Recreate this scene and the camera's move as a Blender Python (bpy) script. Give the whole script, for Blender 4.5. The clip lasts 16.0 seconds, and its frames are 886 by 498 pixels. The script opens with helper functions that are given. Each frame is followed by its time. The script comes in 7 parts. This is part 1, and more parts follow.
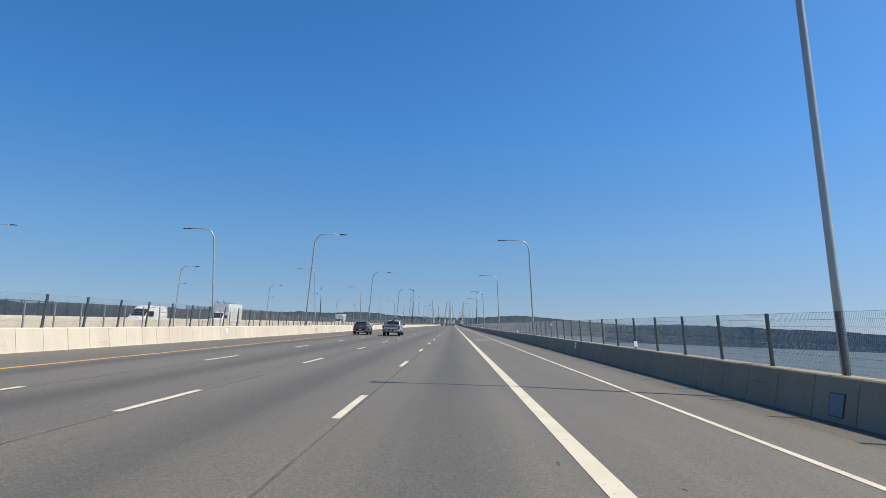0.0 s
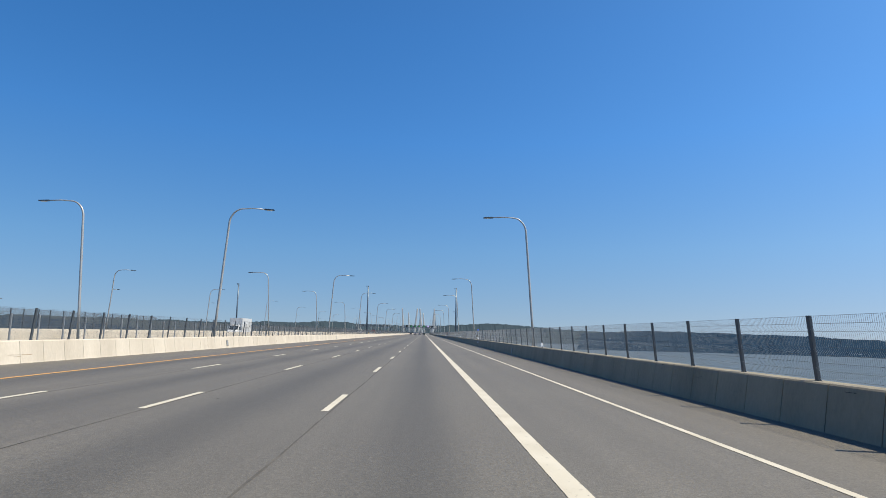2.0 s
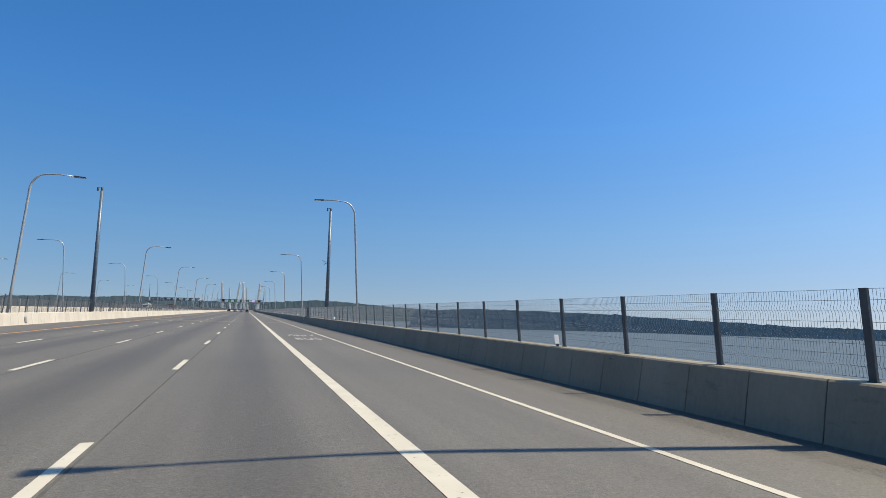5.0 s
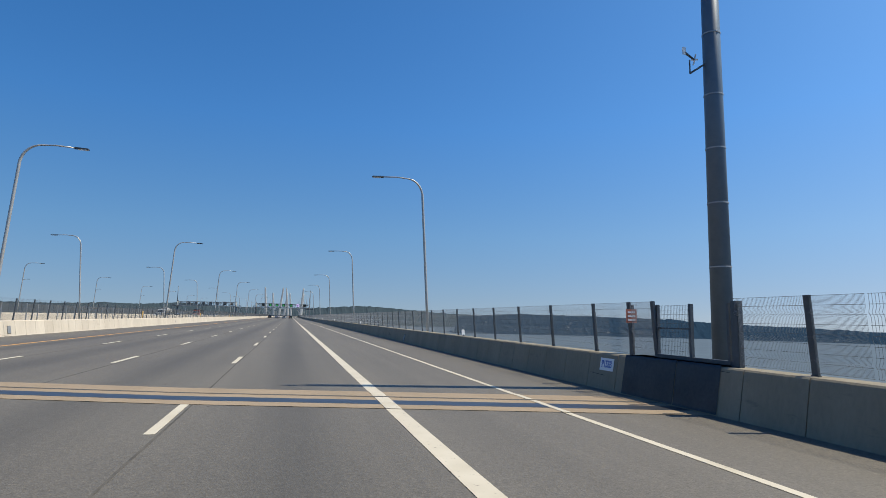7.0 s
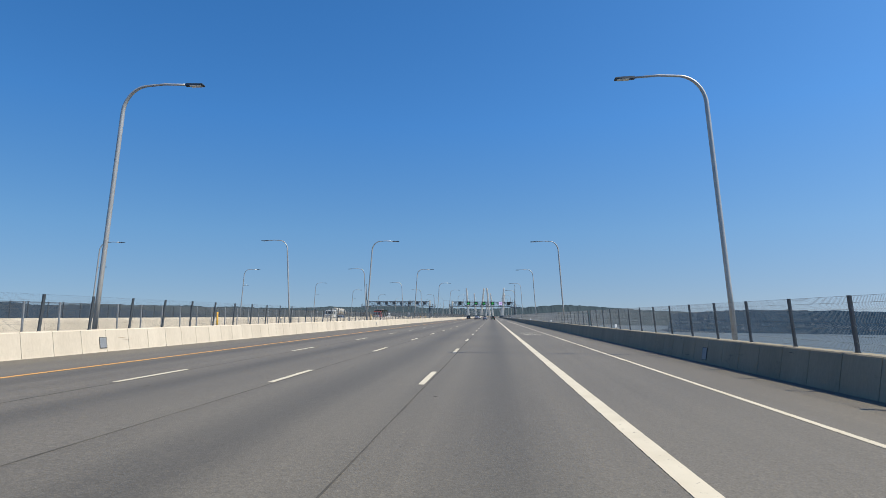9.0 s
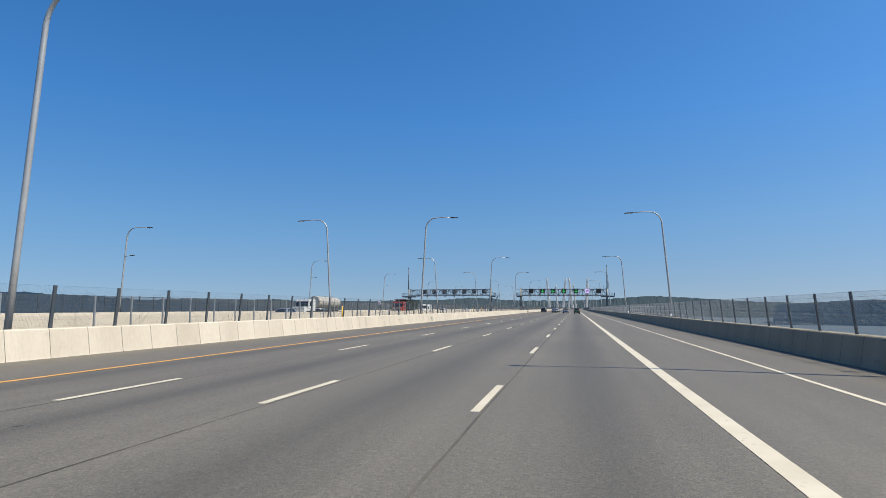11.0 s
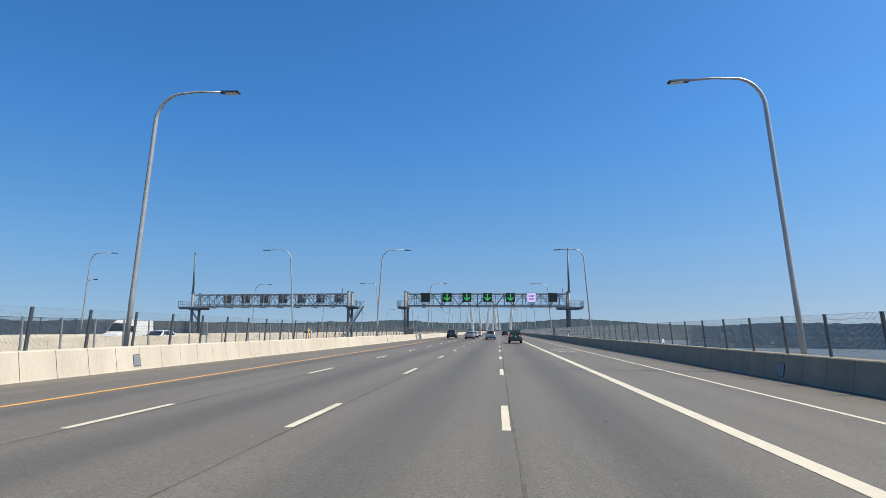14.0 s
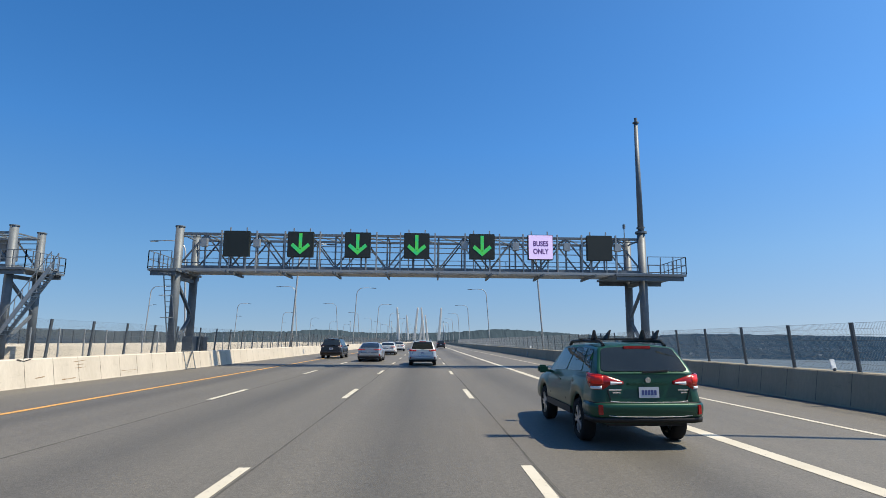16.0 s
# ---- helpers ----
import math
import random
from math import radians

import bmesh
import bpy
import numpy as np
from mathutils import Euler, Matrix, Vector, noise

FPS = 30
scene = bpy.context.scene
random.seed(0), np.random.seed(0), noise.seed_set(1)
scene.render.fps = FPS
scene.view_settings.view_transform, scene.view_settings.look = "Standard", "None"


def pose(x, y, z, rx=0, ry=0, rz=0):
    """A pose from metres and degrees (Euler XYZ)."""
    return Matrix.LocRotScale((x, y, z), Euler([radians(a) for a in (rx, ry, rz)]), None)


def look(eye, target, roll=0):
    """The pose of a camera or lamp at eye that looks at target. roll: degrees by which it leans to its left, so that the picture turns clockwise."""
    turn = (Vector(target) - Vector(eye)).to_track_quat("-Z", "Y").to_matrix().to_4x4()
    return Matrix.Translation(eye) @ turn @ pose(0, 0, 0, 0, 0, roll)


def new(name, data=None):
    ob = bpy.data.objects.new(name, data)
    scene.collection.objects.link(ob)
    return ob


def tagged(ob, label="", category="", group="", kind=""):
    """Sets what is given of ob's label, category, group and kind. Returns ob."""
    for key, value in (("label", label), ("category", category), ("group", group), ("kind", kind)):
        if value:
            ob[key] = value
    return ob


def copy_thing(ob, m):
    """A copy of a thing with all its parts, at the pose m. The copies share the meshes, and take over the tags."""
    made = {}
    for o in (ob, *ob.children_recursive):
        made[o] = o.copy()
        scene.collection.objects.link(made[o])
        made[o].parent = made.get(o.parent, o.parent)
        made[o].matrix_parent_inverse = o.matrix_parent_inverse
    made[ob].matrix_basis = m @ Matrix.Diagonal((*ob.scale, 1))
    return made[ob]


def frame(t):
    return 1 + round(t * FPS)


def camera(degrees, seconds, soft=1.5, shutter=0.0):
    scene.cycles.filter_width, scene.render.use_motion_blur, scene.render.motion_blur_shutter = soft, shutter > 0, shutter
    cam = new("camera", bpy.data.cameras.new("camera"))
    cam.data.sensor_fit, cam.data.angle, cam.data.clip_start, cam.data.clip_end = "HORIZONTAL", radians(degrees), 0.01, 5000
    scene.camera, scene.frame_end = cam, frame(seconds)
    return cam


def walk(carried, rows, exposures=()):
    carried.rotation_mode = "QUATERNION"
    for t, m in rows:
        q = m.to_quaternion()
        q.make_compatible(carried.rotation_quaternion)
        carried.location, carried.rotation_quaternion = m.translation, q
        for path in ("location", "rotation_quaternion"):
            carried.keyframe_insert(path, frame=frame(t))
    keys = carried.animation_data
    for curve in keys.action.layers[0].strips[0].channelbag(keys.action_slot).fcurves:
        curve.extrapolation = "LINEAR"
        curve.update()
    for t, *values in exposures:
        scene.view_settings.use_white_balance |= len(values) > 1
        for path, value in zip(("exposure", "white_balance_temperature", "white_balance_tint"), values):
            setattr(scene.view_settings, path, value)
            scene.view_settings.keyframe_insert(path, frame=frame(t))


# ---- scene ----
# Camera: carried in a car along the bridge. Rows: seconds, x, y, z, yaw, pitch, roll.
PATH = [
    (0, -1.71, 2.60, 1.64, 1.23, 7.46, 1.59),
    (0.5, -1.67, 20.33, 1.64, 0.00, 8.07, 1.47),
    (1, -1.62, 38.00, 1.64, -0.88, 8.40, 1.45),
    (1.5, -1.62, 55.84, 1.64, -1.37, 8.15, 1.20),
    (2, -1.65, 73.40, 1.64, -1.76, 8.37, 1.01),
    (2.5, -1.68, 91.05, 1.64, -1.81, 8.13, 0.89),
    (3, -1.78, 108.75, 1.64, -3.99, 7.80, 0.88),
    (3.5, -1.87, 126.41, 1.64, -11.41, 7.07, 1.21),
    (4, -1.94, 143.93, 1.64, -18.73, 6.37, 1.26),
    (6.5, -1.94, 230.04, 1.64, -17.92, 6.66, 1.12),
    (7, -1.89, 247.63, 1.64, -14.72, 6.92, 1.05),
    (7.5, -1.92, 264.90, 1.64, -12.21, 6.83, 0.84),
    (8, -1.89, 282.09, 1.64, -6.39, 6.09, 0.44),
    (8.5, -1.90, 298.98, 1.64, -0.20, 5.72, 0.08),
    (9, -1.96, 315.61, 1.64, 4.86, 6.66, 0.12),
    (11.5, -2.14, 397.43, 1.64, 13.04, 5.84, -0.19),
    (12, -2.29, 413.43, 1.64, 12.36, 6.43, -0.09),
    (12.5, -2.60, 429.52, 1.64, 10.64, 7.08, -0.00),
    (13, -2.96, 445.74, 1.64, 9.17, 7.53, -0.02),
    (13.5, -3.34, 461.88, 1.64, 7.49, 7.84, 0.02),
    (14, -3.78, 478.20, 1.64, 5.44, 8.12, -0.09),
    (14.5, -4.20, 494.72, 1.64, 3.06, 8.47, -0.05),
    (15, -4.49, 511.13, 1.64, 0.68, 8.75, -0.05),
    (15.5, -4.79, 527.60, 1.64, -0.62, 9.45, -0.02),
    (16, -5.02, 544.28, 1.64, -1.73, 9.11, 0.02),
]
cam = camera(75.4, 16.0, soft=0.4)
walk(cam, [(t, pose(x, y, z, 90 + pitch, 0, yaw) @ pose(0, 0, 0, 0, 0, roll)) for t, x, y, z, yaw, pitch, roll in PATH],
     exposures=[(0.0, 0.46), (4.0, 0.52), (6.5, 0.25), (7.0, 0.31), (8.0, 0.40), (9.0, 0.42), (11.5, 0.47), (13.0, 0.54), (16.0, 0.56)])

# ---- world and sun ----
SUN_TO = Vector((0.62, -0.13, 1.0)).normalized()
world = bpy.data.worlds.new("world")
scene.world = world
world.use_nodes = True
wn = world.node_tree
sky = wn.nodes.new("ShaderNodeTexSky")
sky.sky_type = "NISHITA"
sky.sun_disc = False
sky.sun_elevation = math.asin(SUN_TO.z)
sky.sun_rotation = math.atan2(SUN_TO.x, SUN_TO.y)
sky.air_density, sky.dust_density, sky.ozone_density = 1.0, 1.6, 2.2
coord = wn.nodes.new("ShaderNodeTexCoord")
lift = wn.nodes.new("ShaderNodeVectorMath")
lift.operation = "ADD"
lift.inputs[1].default_value = (0, 0, 0.135)
wn.links.new(coord.outputs["Generated"], lift.inputs[0])
wn.links.new(lift.outputs[0], sky.inputs[0])
vivid = wn.nodes.new("ShaderNodeHueSaturation")
vivid.inputs["Saturation"].default_value = 1.20
vivid.inputs["Hue"].default_value = 0.498
tint = wn.nodes.new("ShaderNodeMix")
tint.data_type, tint.blend_type = "RGBA", "MULTIPLY"
tint.inputs[0].default_value = 1.0
tint.inputs[7].default_value = (0.87, 1.0, 1.07, 1)
wn.links.new(sky.outputs[0], tint.inputs[6])
wn.links.new(tint.outputs[2], vivid.inputs["Color"])
# haze: the sky pales and greys towards the horizon
height = wn.nodes.new("ShaderNodeSeparateXYZ")
wn.links.new(coord.outputs["Generated"], height.inputs[0])
haze = wn.nodes.new("ShaderNodeValToRGB")
stops = haze.color_ramp.elements
stops.new(0.14)
stops.new(0.32)
stops.new(0.48)
for stop, (at, c) in zip(stops, ((0.0, (1.30, 0.87, 0.73)), (0.14, (1.15, 1.0, 0.94)), (0.32, (0.80, 0.99, 1.13)), (0.48, (0.64, 0.89, 1.06)), (0.95, (0.34, 0.50, 0.66)))):
    stop.position, stop.color = at, (*c, 1)
wn.links.new(height.outputs[2], haze.inputs[0])
hazed = wn.nodes.new("ShaderNodeMix")
hazed.data_type, hazed.blend_type = "RGBA", "MULTIPLY"
hazed.inputs[0].default_value = 1.0
wn.links.new(vivid.outputs[0], hazed.inputs[6])
wn.links.new(haze.outputs[0], hazed.inputs[7])
wn.links.new(hazed.outputs[2], wn.nodes["Background"].inputs[0])
wn.nodes["Background"].inputs[1].default_value = 0.111
sun = new("sun", bpy.data.lights.new("sun", "SUN"))
sun.data.energy, sun.data.angle, sun.data.color = 4.8, radians(0.53), (1.0, 0.89, 0.70)
sun.matrix_world = look(SUN_TO * 200, (0, 0, 0))

# ---- materials ----
def node(nt, kind, **inputs):
    n = nt.nodes.new(kind)
    for k, val in inputs.items():
        n.inputs[k.replace("_", " ")].default_value = val
    return n


def ramp(nt, source, stops):
    r = nt.nodes.new("ShaderNodeValToRGB")
    els = r.color_ramp.elements
    while len(els) < len(stops):
        els.new(0.5)
    for e, (at, c) in zip(els, stops):
        e.position, e.color = at, (*c, 1)
    nt.links.new(source, r.inputs[0])
    return r.outputs[0]


def surface(name, dark, light, rough=0.7, metal=0.0, grain=8.0, coarse=0.6, bump=0.0, vary=0.0, spread=0.5, coat=0.0, stretch=(1, 1, 1), spec=0.5, stain=0.0):
    """A material whose colour wanders from dark to light at two scales, with grain in its relief and gloss."""
    m = bpy.data.materials.new(name)
    m.use_nodes = True
    nt = m.node_tree
    b = nt.nodes["Principled BSDF"]
    b.inputs["Roughness"].default_value, b.inputs["Metallic"].default_value = rough, metal
    b.inputs["Specular IOR Level"].default_value = spec
    b.inputs["Coat Weight"].default_value = coat
    b.inputs["Coat Roughness"].default_value = 0.04
    geo = nt.nodes.new("ShaderNodeNewGeometry")
    mp = node(nt, "ShaderNodeMapping", Scale=stretch)
    nt.links.new(geo.outputs["Position"], mp.inputs["Vector"])
    fine = node(nt, "ShaderNodeTexNoise", Scale=grain, Detail=5.0, Roughness=0.65)
    wide = node(nt, "ShaderNodeTexNoise", Scale=coarse, Detail=3.0, Roughness=0.55)
    nt.links.new(mp.outputs[0], fine.inputs["Vector"])
    nt.links.new(mp.outputs[0], wide.inputs["Vector"])
    mix = nt.nodes.new("ShaderNodeMath")
    mix.operation = "MULTIPLY_ADD"
    nt.links.new(fine.outputs[0], mix.inputs[0])
    mix.inputs[1].default_value = spread
    half = nt.nodes.new("ShaderNodeMath")
    half.operation = "MULTIPLY"
    half.inputs[1].default_value = 1 - spread
    nt.links.new(wide.outputs[0], half.inputs[0])
    nt.links.new(half.outputs[0], mix.inputs[2])
    value = mix.outputs[0]
    if vary:
        info = nt.nodes.new("ShaderNodeObjectInfo")
        va = nt.nodes.new("ShaderNodeMath")
        va.operation = "MULTIPLY_ADD"
        nt.links.new(info.outputs["Random"], va.inputs[0])
        va.inputs[1].default_value = vary
        sub = nt.nodes.new("ShaderNodeMath")
        sub.operation = "SUBTRACT"
        nt.links.new(value, sub.inputs[0])
        sub.inputs[1].default_value = vary / 2
        nt.links.new(sub.outputs[0], va.inputs[2])
        value = va.outputs[0]
    colour = ramp(nt, value, [(0.3, dark), (0.7, light)])
    if stain:
        smp = node(nt, "ShaderNodeMapping", Scale=(1, 0.55, 2.2))
        nt.links.new(geo.outputs["Position"], smp.inputs["Vector"])
        spots = node(nt, "ShaderNodeTexNoise", Scale=1.7, Detail=8.0, Roughness=0.72)
        nt.links.new(smp.outputs[0], spots.inputs["Vector"])
        mark = ramp(nt, spots.outputs[0], [(0.60, (1, 1, 1)), (0.72, (1 - stain, 1 - stain, 1 - stain * 0.9))])
        mx = nt.nodes.new("ShaderNodeMix")
        mx.data_type, mx.blend_type = "RGBA", "MULTIPLY"
        mx.inputs[0].default_value = 1.0
        nt.links.new(colour, mx.inputs[6])
        nt.links.new(mark, mx.inputs[7])
        colour = mx.outputs[2]
    nt.links.new(colour, b.inputs["Base Color"])
    if bump:
        bp = node(nt, "ShaderNodeBump", Strength=bump, Distance=0.02)
        nt.links.new(fine.outputs[0], bp.inputs["Height"])
        nt.links.new(bp.outputs[0], b.inputs["Normal"])
    return m


def plain(name, colour, rough=0.5, metal=0.0, coat=0.0, glow=0.0):
    m = bpy.data.materials.new(name)
    m.use_nodes = True
    b = m.node_tree.nodes["Principled BSDF"]
    b.inputs["Base Color"].default_value = (*colour, 1)
    b.inputs["Roughness"].default_value, b.inputs["Metallic"].default_value = rough, metal
    b.inputs["Coat Weight"].default_value = coat
    b.inputs["Coat Roughness"].default_value = 0.03
    if glow:
        b.inputs["Emission Color"].default_value = (*colour, 1)
        b.inputs["Emission Strength"].default_value = glow
    return m


def asphalt_material():
    """Grey asphalt concrete: pale stones in darker binder, with darker lane centres where oil drips and long streaks."""
    m = bpy.data.materials.new("asphalt")
    m.use_nodes = True
    nt = m.node_tree
    b = nt.nodes["Principled BSDF"]
    geo = nt.nodes.new("ShaderNodeNewGeometry")
    pos = geo.outputs["Position"]
    stones = node(nt, "ShaderNodeTexVoronoi", Scale=55.0)
    nt.links.new(pos, stones.inputs["Vector"])
    fine = node(nt, "ShaderNodeTexNoise", Scale=18.0, Detail=6.0, Roughness=0.7)
    nt.links.new(pos, fine.inputs["Vector"])
    mp = node(nt, "ShaderNodeMapping", Scale=(1.3, 0.03, 1))
    nt.links.new(pos, mp.inputs["Vector"])
    streak = node(nt, "ShaderNodeTexNoise", Scale=1.0, Detail=4.0, Roughness=0.6)
    nt.links.new(mp.outputs[0], streak.inputs["Vector"])
    patch = node(nt, "ShaderNodeTexNoise", Scale=0.12, Detail=4.0)
    nt.links.new(pos, patch.inputs["Vector"])
    base = ramp(nt, fine.outputs[0], [(0.3, (0.0950, 0.0872, 0.0715)), (0.72, (0.1400, 0.1290, 0.1075))])
    st = ramp(nt, stones.outputs["Color"], [(0.0, (0.74, 0.74, 0.74)), (0.5, (0.97, 0.97, 0.97)), (1.0, (1.26, 1.25, 1.24))])
    sk = ramp(nt, streak.outputs[0], [(0.3, (0.86, 0.86, 0.86)), (0.7, (1.08, 1.08, 1.08))])
    pk = ramp(nt, patch.outputs[0], [(0.3, (0.92, 0.92, 0.93)), (0.7, (1.06, 1.06, 1.05))])
    # oil band along the middle of every lane, breathing in strength
    sep = nt.nodes.new("ShaderNodeSeparateXYZ")
    nt.links.new(pos, sep.inputs[0])

    def band(centre, width):
        d = nt.nodes.new("ShaderNodeMath")
        d.operation = "SUBTRACT"
        nt.links.new(sep.outputs[0], d.inputs[0])
        d.inputs[1].default_value = centre
        a = nt.nodes.new("ShaderNodeMath")
        a.operation = "ABSOLUTE"
        nt.links.new(d.outputs[0], a.inputs[0])
        r = nt.nodes.new("ShaderNodeMapRange")
        r.interpolation_type = "SMOOTHSTEP"
        nt.links.new(a.outputs[0], r.inputs["Value"])
        r.inputs["From Min"].default_value, r.inputs["From Max"].default_value = 0.0, width
        r.inputs["To Min"].default_value, r.inputs["To Max"].default_value = 1.0, 0.0
        return r.outputs[0]

    total = None
    for c, w in ((-1.75, 1.25), (-5.5, 1.35), (-9.4, 1.2), (-13.1, 0.95)):
        o = band(c, w)
        if total is not None:
            s = nt.nodes.new("ShaderNodeMath")
            s.operation = "ADD"
            nt.links.new(total, s.inputs[0])
            nt.links.new(o, s.inputs[1])
            o = s.outputs[0]
        total = o
    oil = ramp(nt, total, [(0.0, (1, 1, 1)), (1.0, (0.70, 0.705, 0.71))])
    grit = node(nt, "ShaderNodeTexVoronoi", Scale=17.0)
    nt.links.new(pos, grit.inputs["Vector"])
    gt = ramp(nt, grit.outputs["Color"], [(0.0, (0.82, 0.82, 0.82)), (0.2, (0.98, 0.98, 0.98)), (0.85, (1.01, 1.01, 1.01)), (1.0, (1.24, 1.23, 1.22))])
    colour = base
    for other in (st, gt, sk, pk, oil):
        mx = nt.nodes.new("ShaderNodeMix")
        mx.data_type, mx.blend_type = "RGBA", "MULTIPLY"
        mx.inputs[0].default_value = 1.0
        nt.links.new(colour, mx.inputs[6])
        nt.links.new(other, mx.inputs[7])
        colour = mx.outputs[2]
    nt.links.new(colour, b.inputs["Base Color"])
    b.inputs["Roughness"].default_value = 0.66
    b.inputs["Specular IOR Level"].default_value = 0.62
    bp = node(nt, "ShaderNodeBump", Strength=0.35, Distance=0.008)
    nt.links.new(stones.outputs["Distance"], bp.inputs["Height"])
    nt.links.new(bp.outputs[0], b.inputs["Normal"])
    return m


def worn_paint(name, colour, lost=0.36):
    """Road paint, thin and chipped: worn spots let the road through."""
    m = bpy.data.materials.new(name)
    m.use_nodes = True
    nt = m.node_tree
    b = nt.nodes["Principled BSDF"]
    geo = nt.nodes.new("ShaderNodeNewGeometry")
    n = node(nt, "ShaderNodeTexNoise", Scale=9.0, Detail=7.0, Roughness=0.75)
    nt.links.new(geo.outputs["Position"], n.inputs["Vector"])
    dirt = node(nt, "ShaderNodeTexNoise", Scale=1.2, Detail=4.0)
    nt.links.new(geo.outputs["Position"], dirt.inputs["Vector"])
    worn = ramp(nt, n.outputs[0], [(lost - 0.03, (0.135, 0.13, 0.12)), (lost + 0.03, colour)])
    dk = ramp(nt, dirt.outputs[0], [(0.3, (0.86, 0.85, 0.82)), (0.65, (1, 1, 1))])
    mx = nt.nodes.new("ShaderNodeMix")
    mx.data_type, mx.blend_type = "RGBA", "MULTIPLY"
    mx.inputs[0].default_value = 1.0
    nt.links.new(worn, mx.inputs[6])
    nt.links.new(dk, mx.inputs[7])
    nt.links.new(mx.outputs[2], b.inputs["Base Color"])
    b.inputs["Roughness"].default_value = 0.6
    return m


ASPHALT = asphalt_material()
WHITE_PAINT = worn_paint("white_road_paint", (0.529, 0.4907, 0.4002))
WORN_WHITE = worn_paint("worn_white_road_paint", (0.529, 0.5011, 0.4315), 0.485)
YELLOW_PAINT = worn_paint("yellow_road_paint", (0.60, 0.31, 0.075), 0.30)
# Right parapet's shade is in this colour; PALE_CONCRETE is the same concrete, sunlit.
SHADE_TONED_CONCRETE = surface("concrete", (0.1931, 0.1686, 0.1203), (0.2915, 0.2563, 0.1867), 0.88, grain=14, coarse=0.7, bump=0.25, vary=0.10, spread=0.4, stretch=(1, 1, 0.35), stain=0.3)
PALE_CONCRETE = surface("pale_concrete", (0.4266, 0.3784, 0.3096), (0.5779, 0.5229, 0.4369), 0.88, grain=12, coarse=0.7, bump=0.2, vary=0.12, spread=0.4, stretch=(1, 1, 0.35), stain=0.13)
PAVING_SEAM = surface("paving_seam", (0.024, 0.024, 0.024), (0.12, 0.112, 0.096), 0.9, grain=3, coarse=0.25)
SEAM = surface("joint_filler", (0.05, 0.05, 0.05), (0.09, 0.09, 0.085), 0.9, grain=20)
TRUSS = surface("truss_steel", (0.088, 0.104, 0.120), (0.165, 0.185, 0.202), 0.55, 0.2, grain=10, coarse=0.8)
GALV = surface("galvanised_steel", (0.2591, 0.2672, 0.2712), (0.3724, 0.3805, 0.3805), 0.48, 0.5, grain=30, coarse=2.0)
BRIGHT_STEEL = surface("brushed_steel_pole", (0.33, 0.325, 0.31), (0.47, 0.465, 0.45), 0.40, 0.4, grain=24, coarse=1.5)
POST_GREY = surface("grey_painted_steel", (0.045, 0.055, 0.065), (0.08, 0.095, 0.11), 0.5, 0.2, grain=20, coarse=2.0)
LEFT_WIRE = surface("grey_fence_wire", (0.11, 0.12, 0.13), (0.17, 0.185, 0.195), 0.6, 0.2, grain=20)
MESH_WIRE = surface("fence_wire", (0.15, 0.165, 0.18), (0.23, 0.245, 0.26), 0.55, 0.2, grain=20)
MAST_GREY = surface("grey_mast_paint", (0.085, 0.118, 0.155), (0.12, 0.158, 0.20), 0.42, 0.2, grain=5, coarse=1.2)
WATER = surface("river_water", (0.05929, 0.08537, 0.1107), (0.09877, 0.1328, 0.1628), 0.65, grain=0.35, coarse=0.02, bump=0.4, spec=0.12)
# Distance haze is put into both hill colours as a blue tint.
HAZE_TINT_HILL = surface("haze_tinted_hills", (0.0115, 0.02852, 0.05152), (0.02134, 0.04278, 0.07176), 0.95, grain=0.05, coarse=0.006, spec=0.0)
HAZE_TINT_FAR_HILL = surface("haze_tinted_far_hills", (0.0306, 0.04743, 0.0612), (0.04743, 0.06732, 0.08032), 0.95, grain=0.03, coarse=0.004, spec=0.0)
STEEL_DARK = surface("dark_steel_plate", (0.06, 0.07, 0.085), (0.11, 0.12, 0.14), 0.4, 0.7, grain=14, coarse=1.5)
HEADER = surface("joint_header_concrete", (0.2088, 0.1636, 0.1114), (0.2993, 0.2366, 0.167), 0.9, grain=10, coarse=0.8, bump=0.2)
WHITE_TOWER = surface("white_tower_concrete", (0.4594, 0.4524, 0.4246), (0.5568, 0.5498, 0.522), 0.8, grain=2, coarse=0.1)
BLACK = plain("black_plastic", (0.012, 0.012, 0.013), 0.45)
LED_FACE = surface("dark_sign_face", (0.008, 0.012, 0.010), (0.016, 0.022, 0.018), 0.55, grain=60)


# ---- mesh helpers ----
def make(name, bm, material, parent=None, smooth=False):
    me = bpy.data.meshes.new(name)
    bmesh.ops.recalc_face_normals(bm, faces=bm.faces)
    if smooth:
        for f in bm.faces:
            f.smooth = True
    bm.to_mesh(me)
    bm.free()
    for mat in (material if isinstance(material, (list, tuple)) else [material]):
        me.materials.append(mat)
    ob = new(name, me)
    ob.parent = parent
    return ob


def part(name, bm, material, parent, label="", smooth=False):
    return tagged(make(name, bm, material, parent, smooth), label)


def thing(name, label, category, at=None, group="", kind=""):
    ob = new(name)
    ob.empty_display_size = 0.2
    if at is not None:
        ob.matrix_world = at
    return tagged(ob, label, category, group, kind)


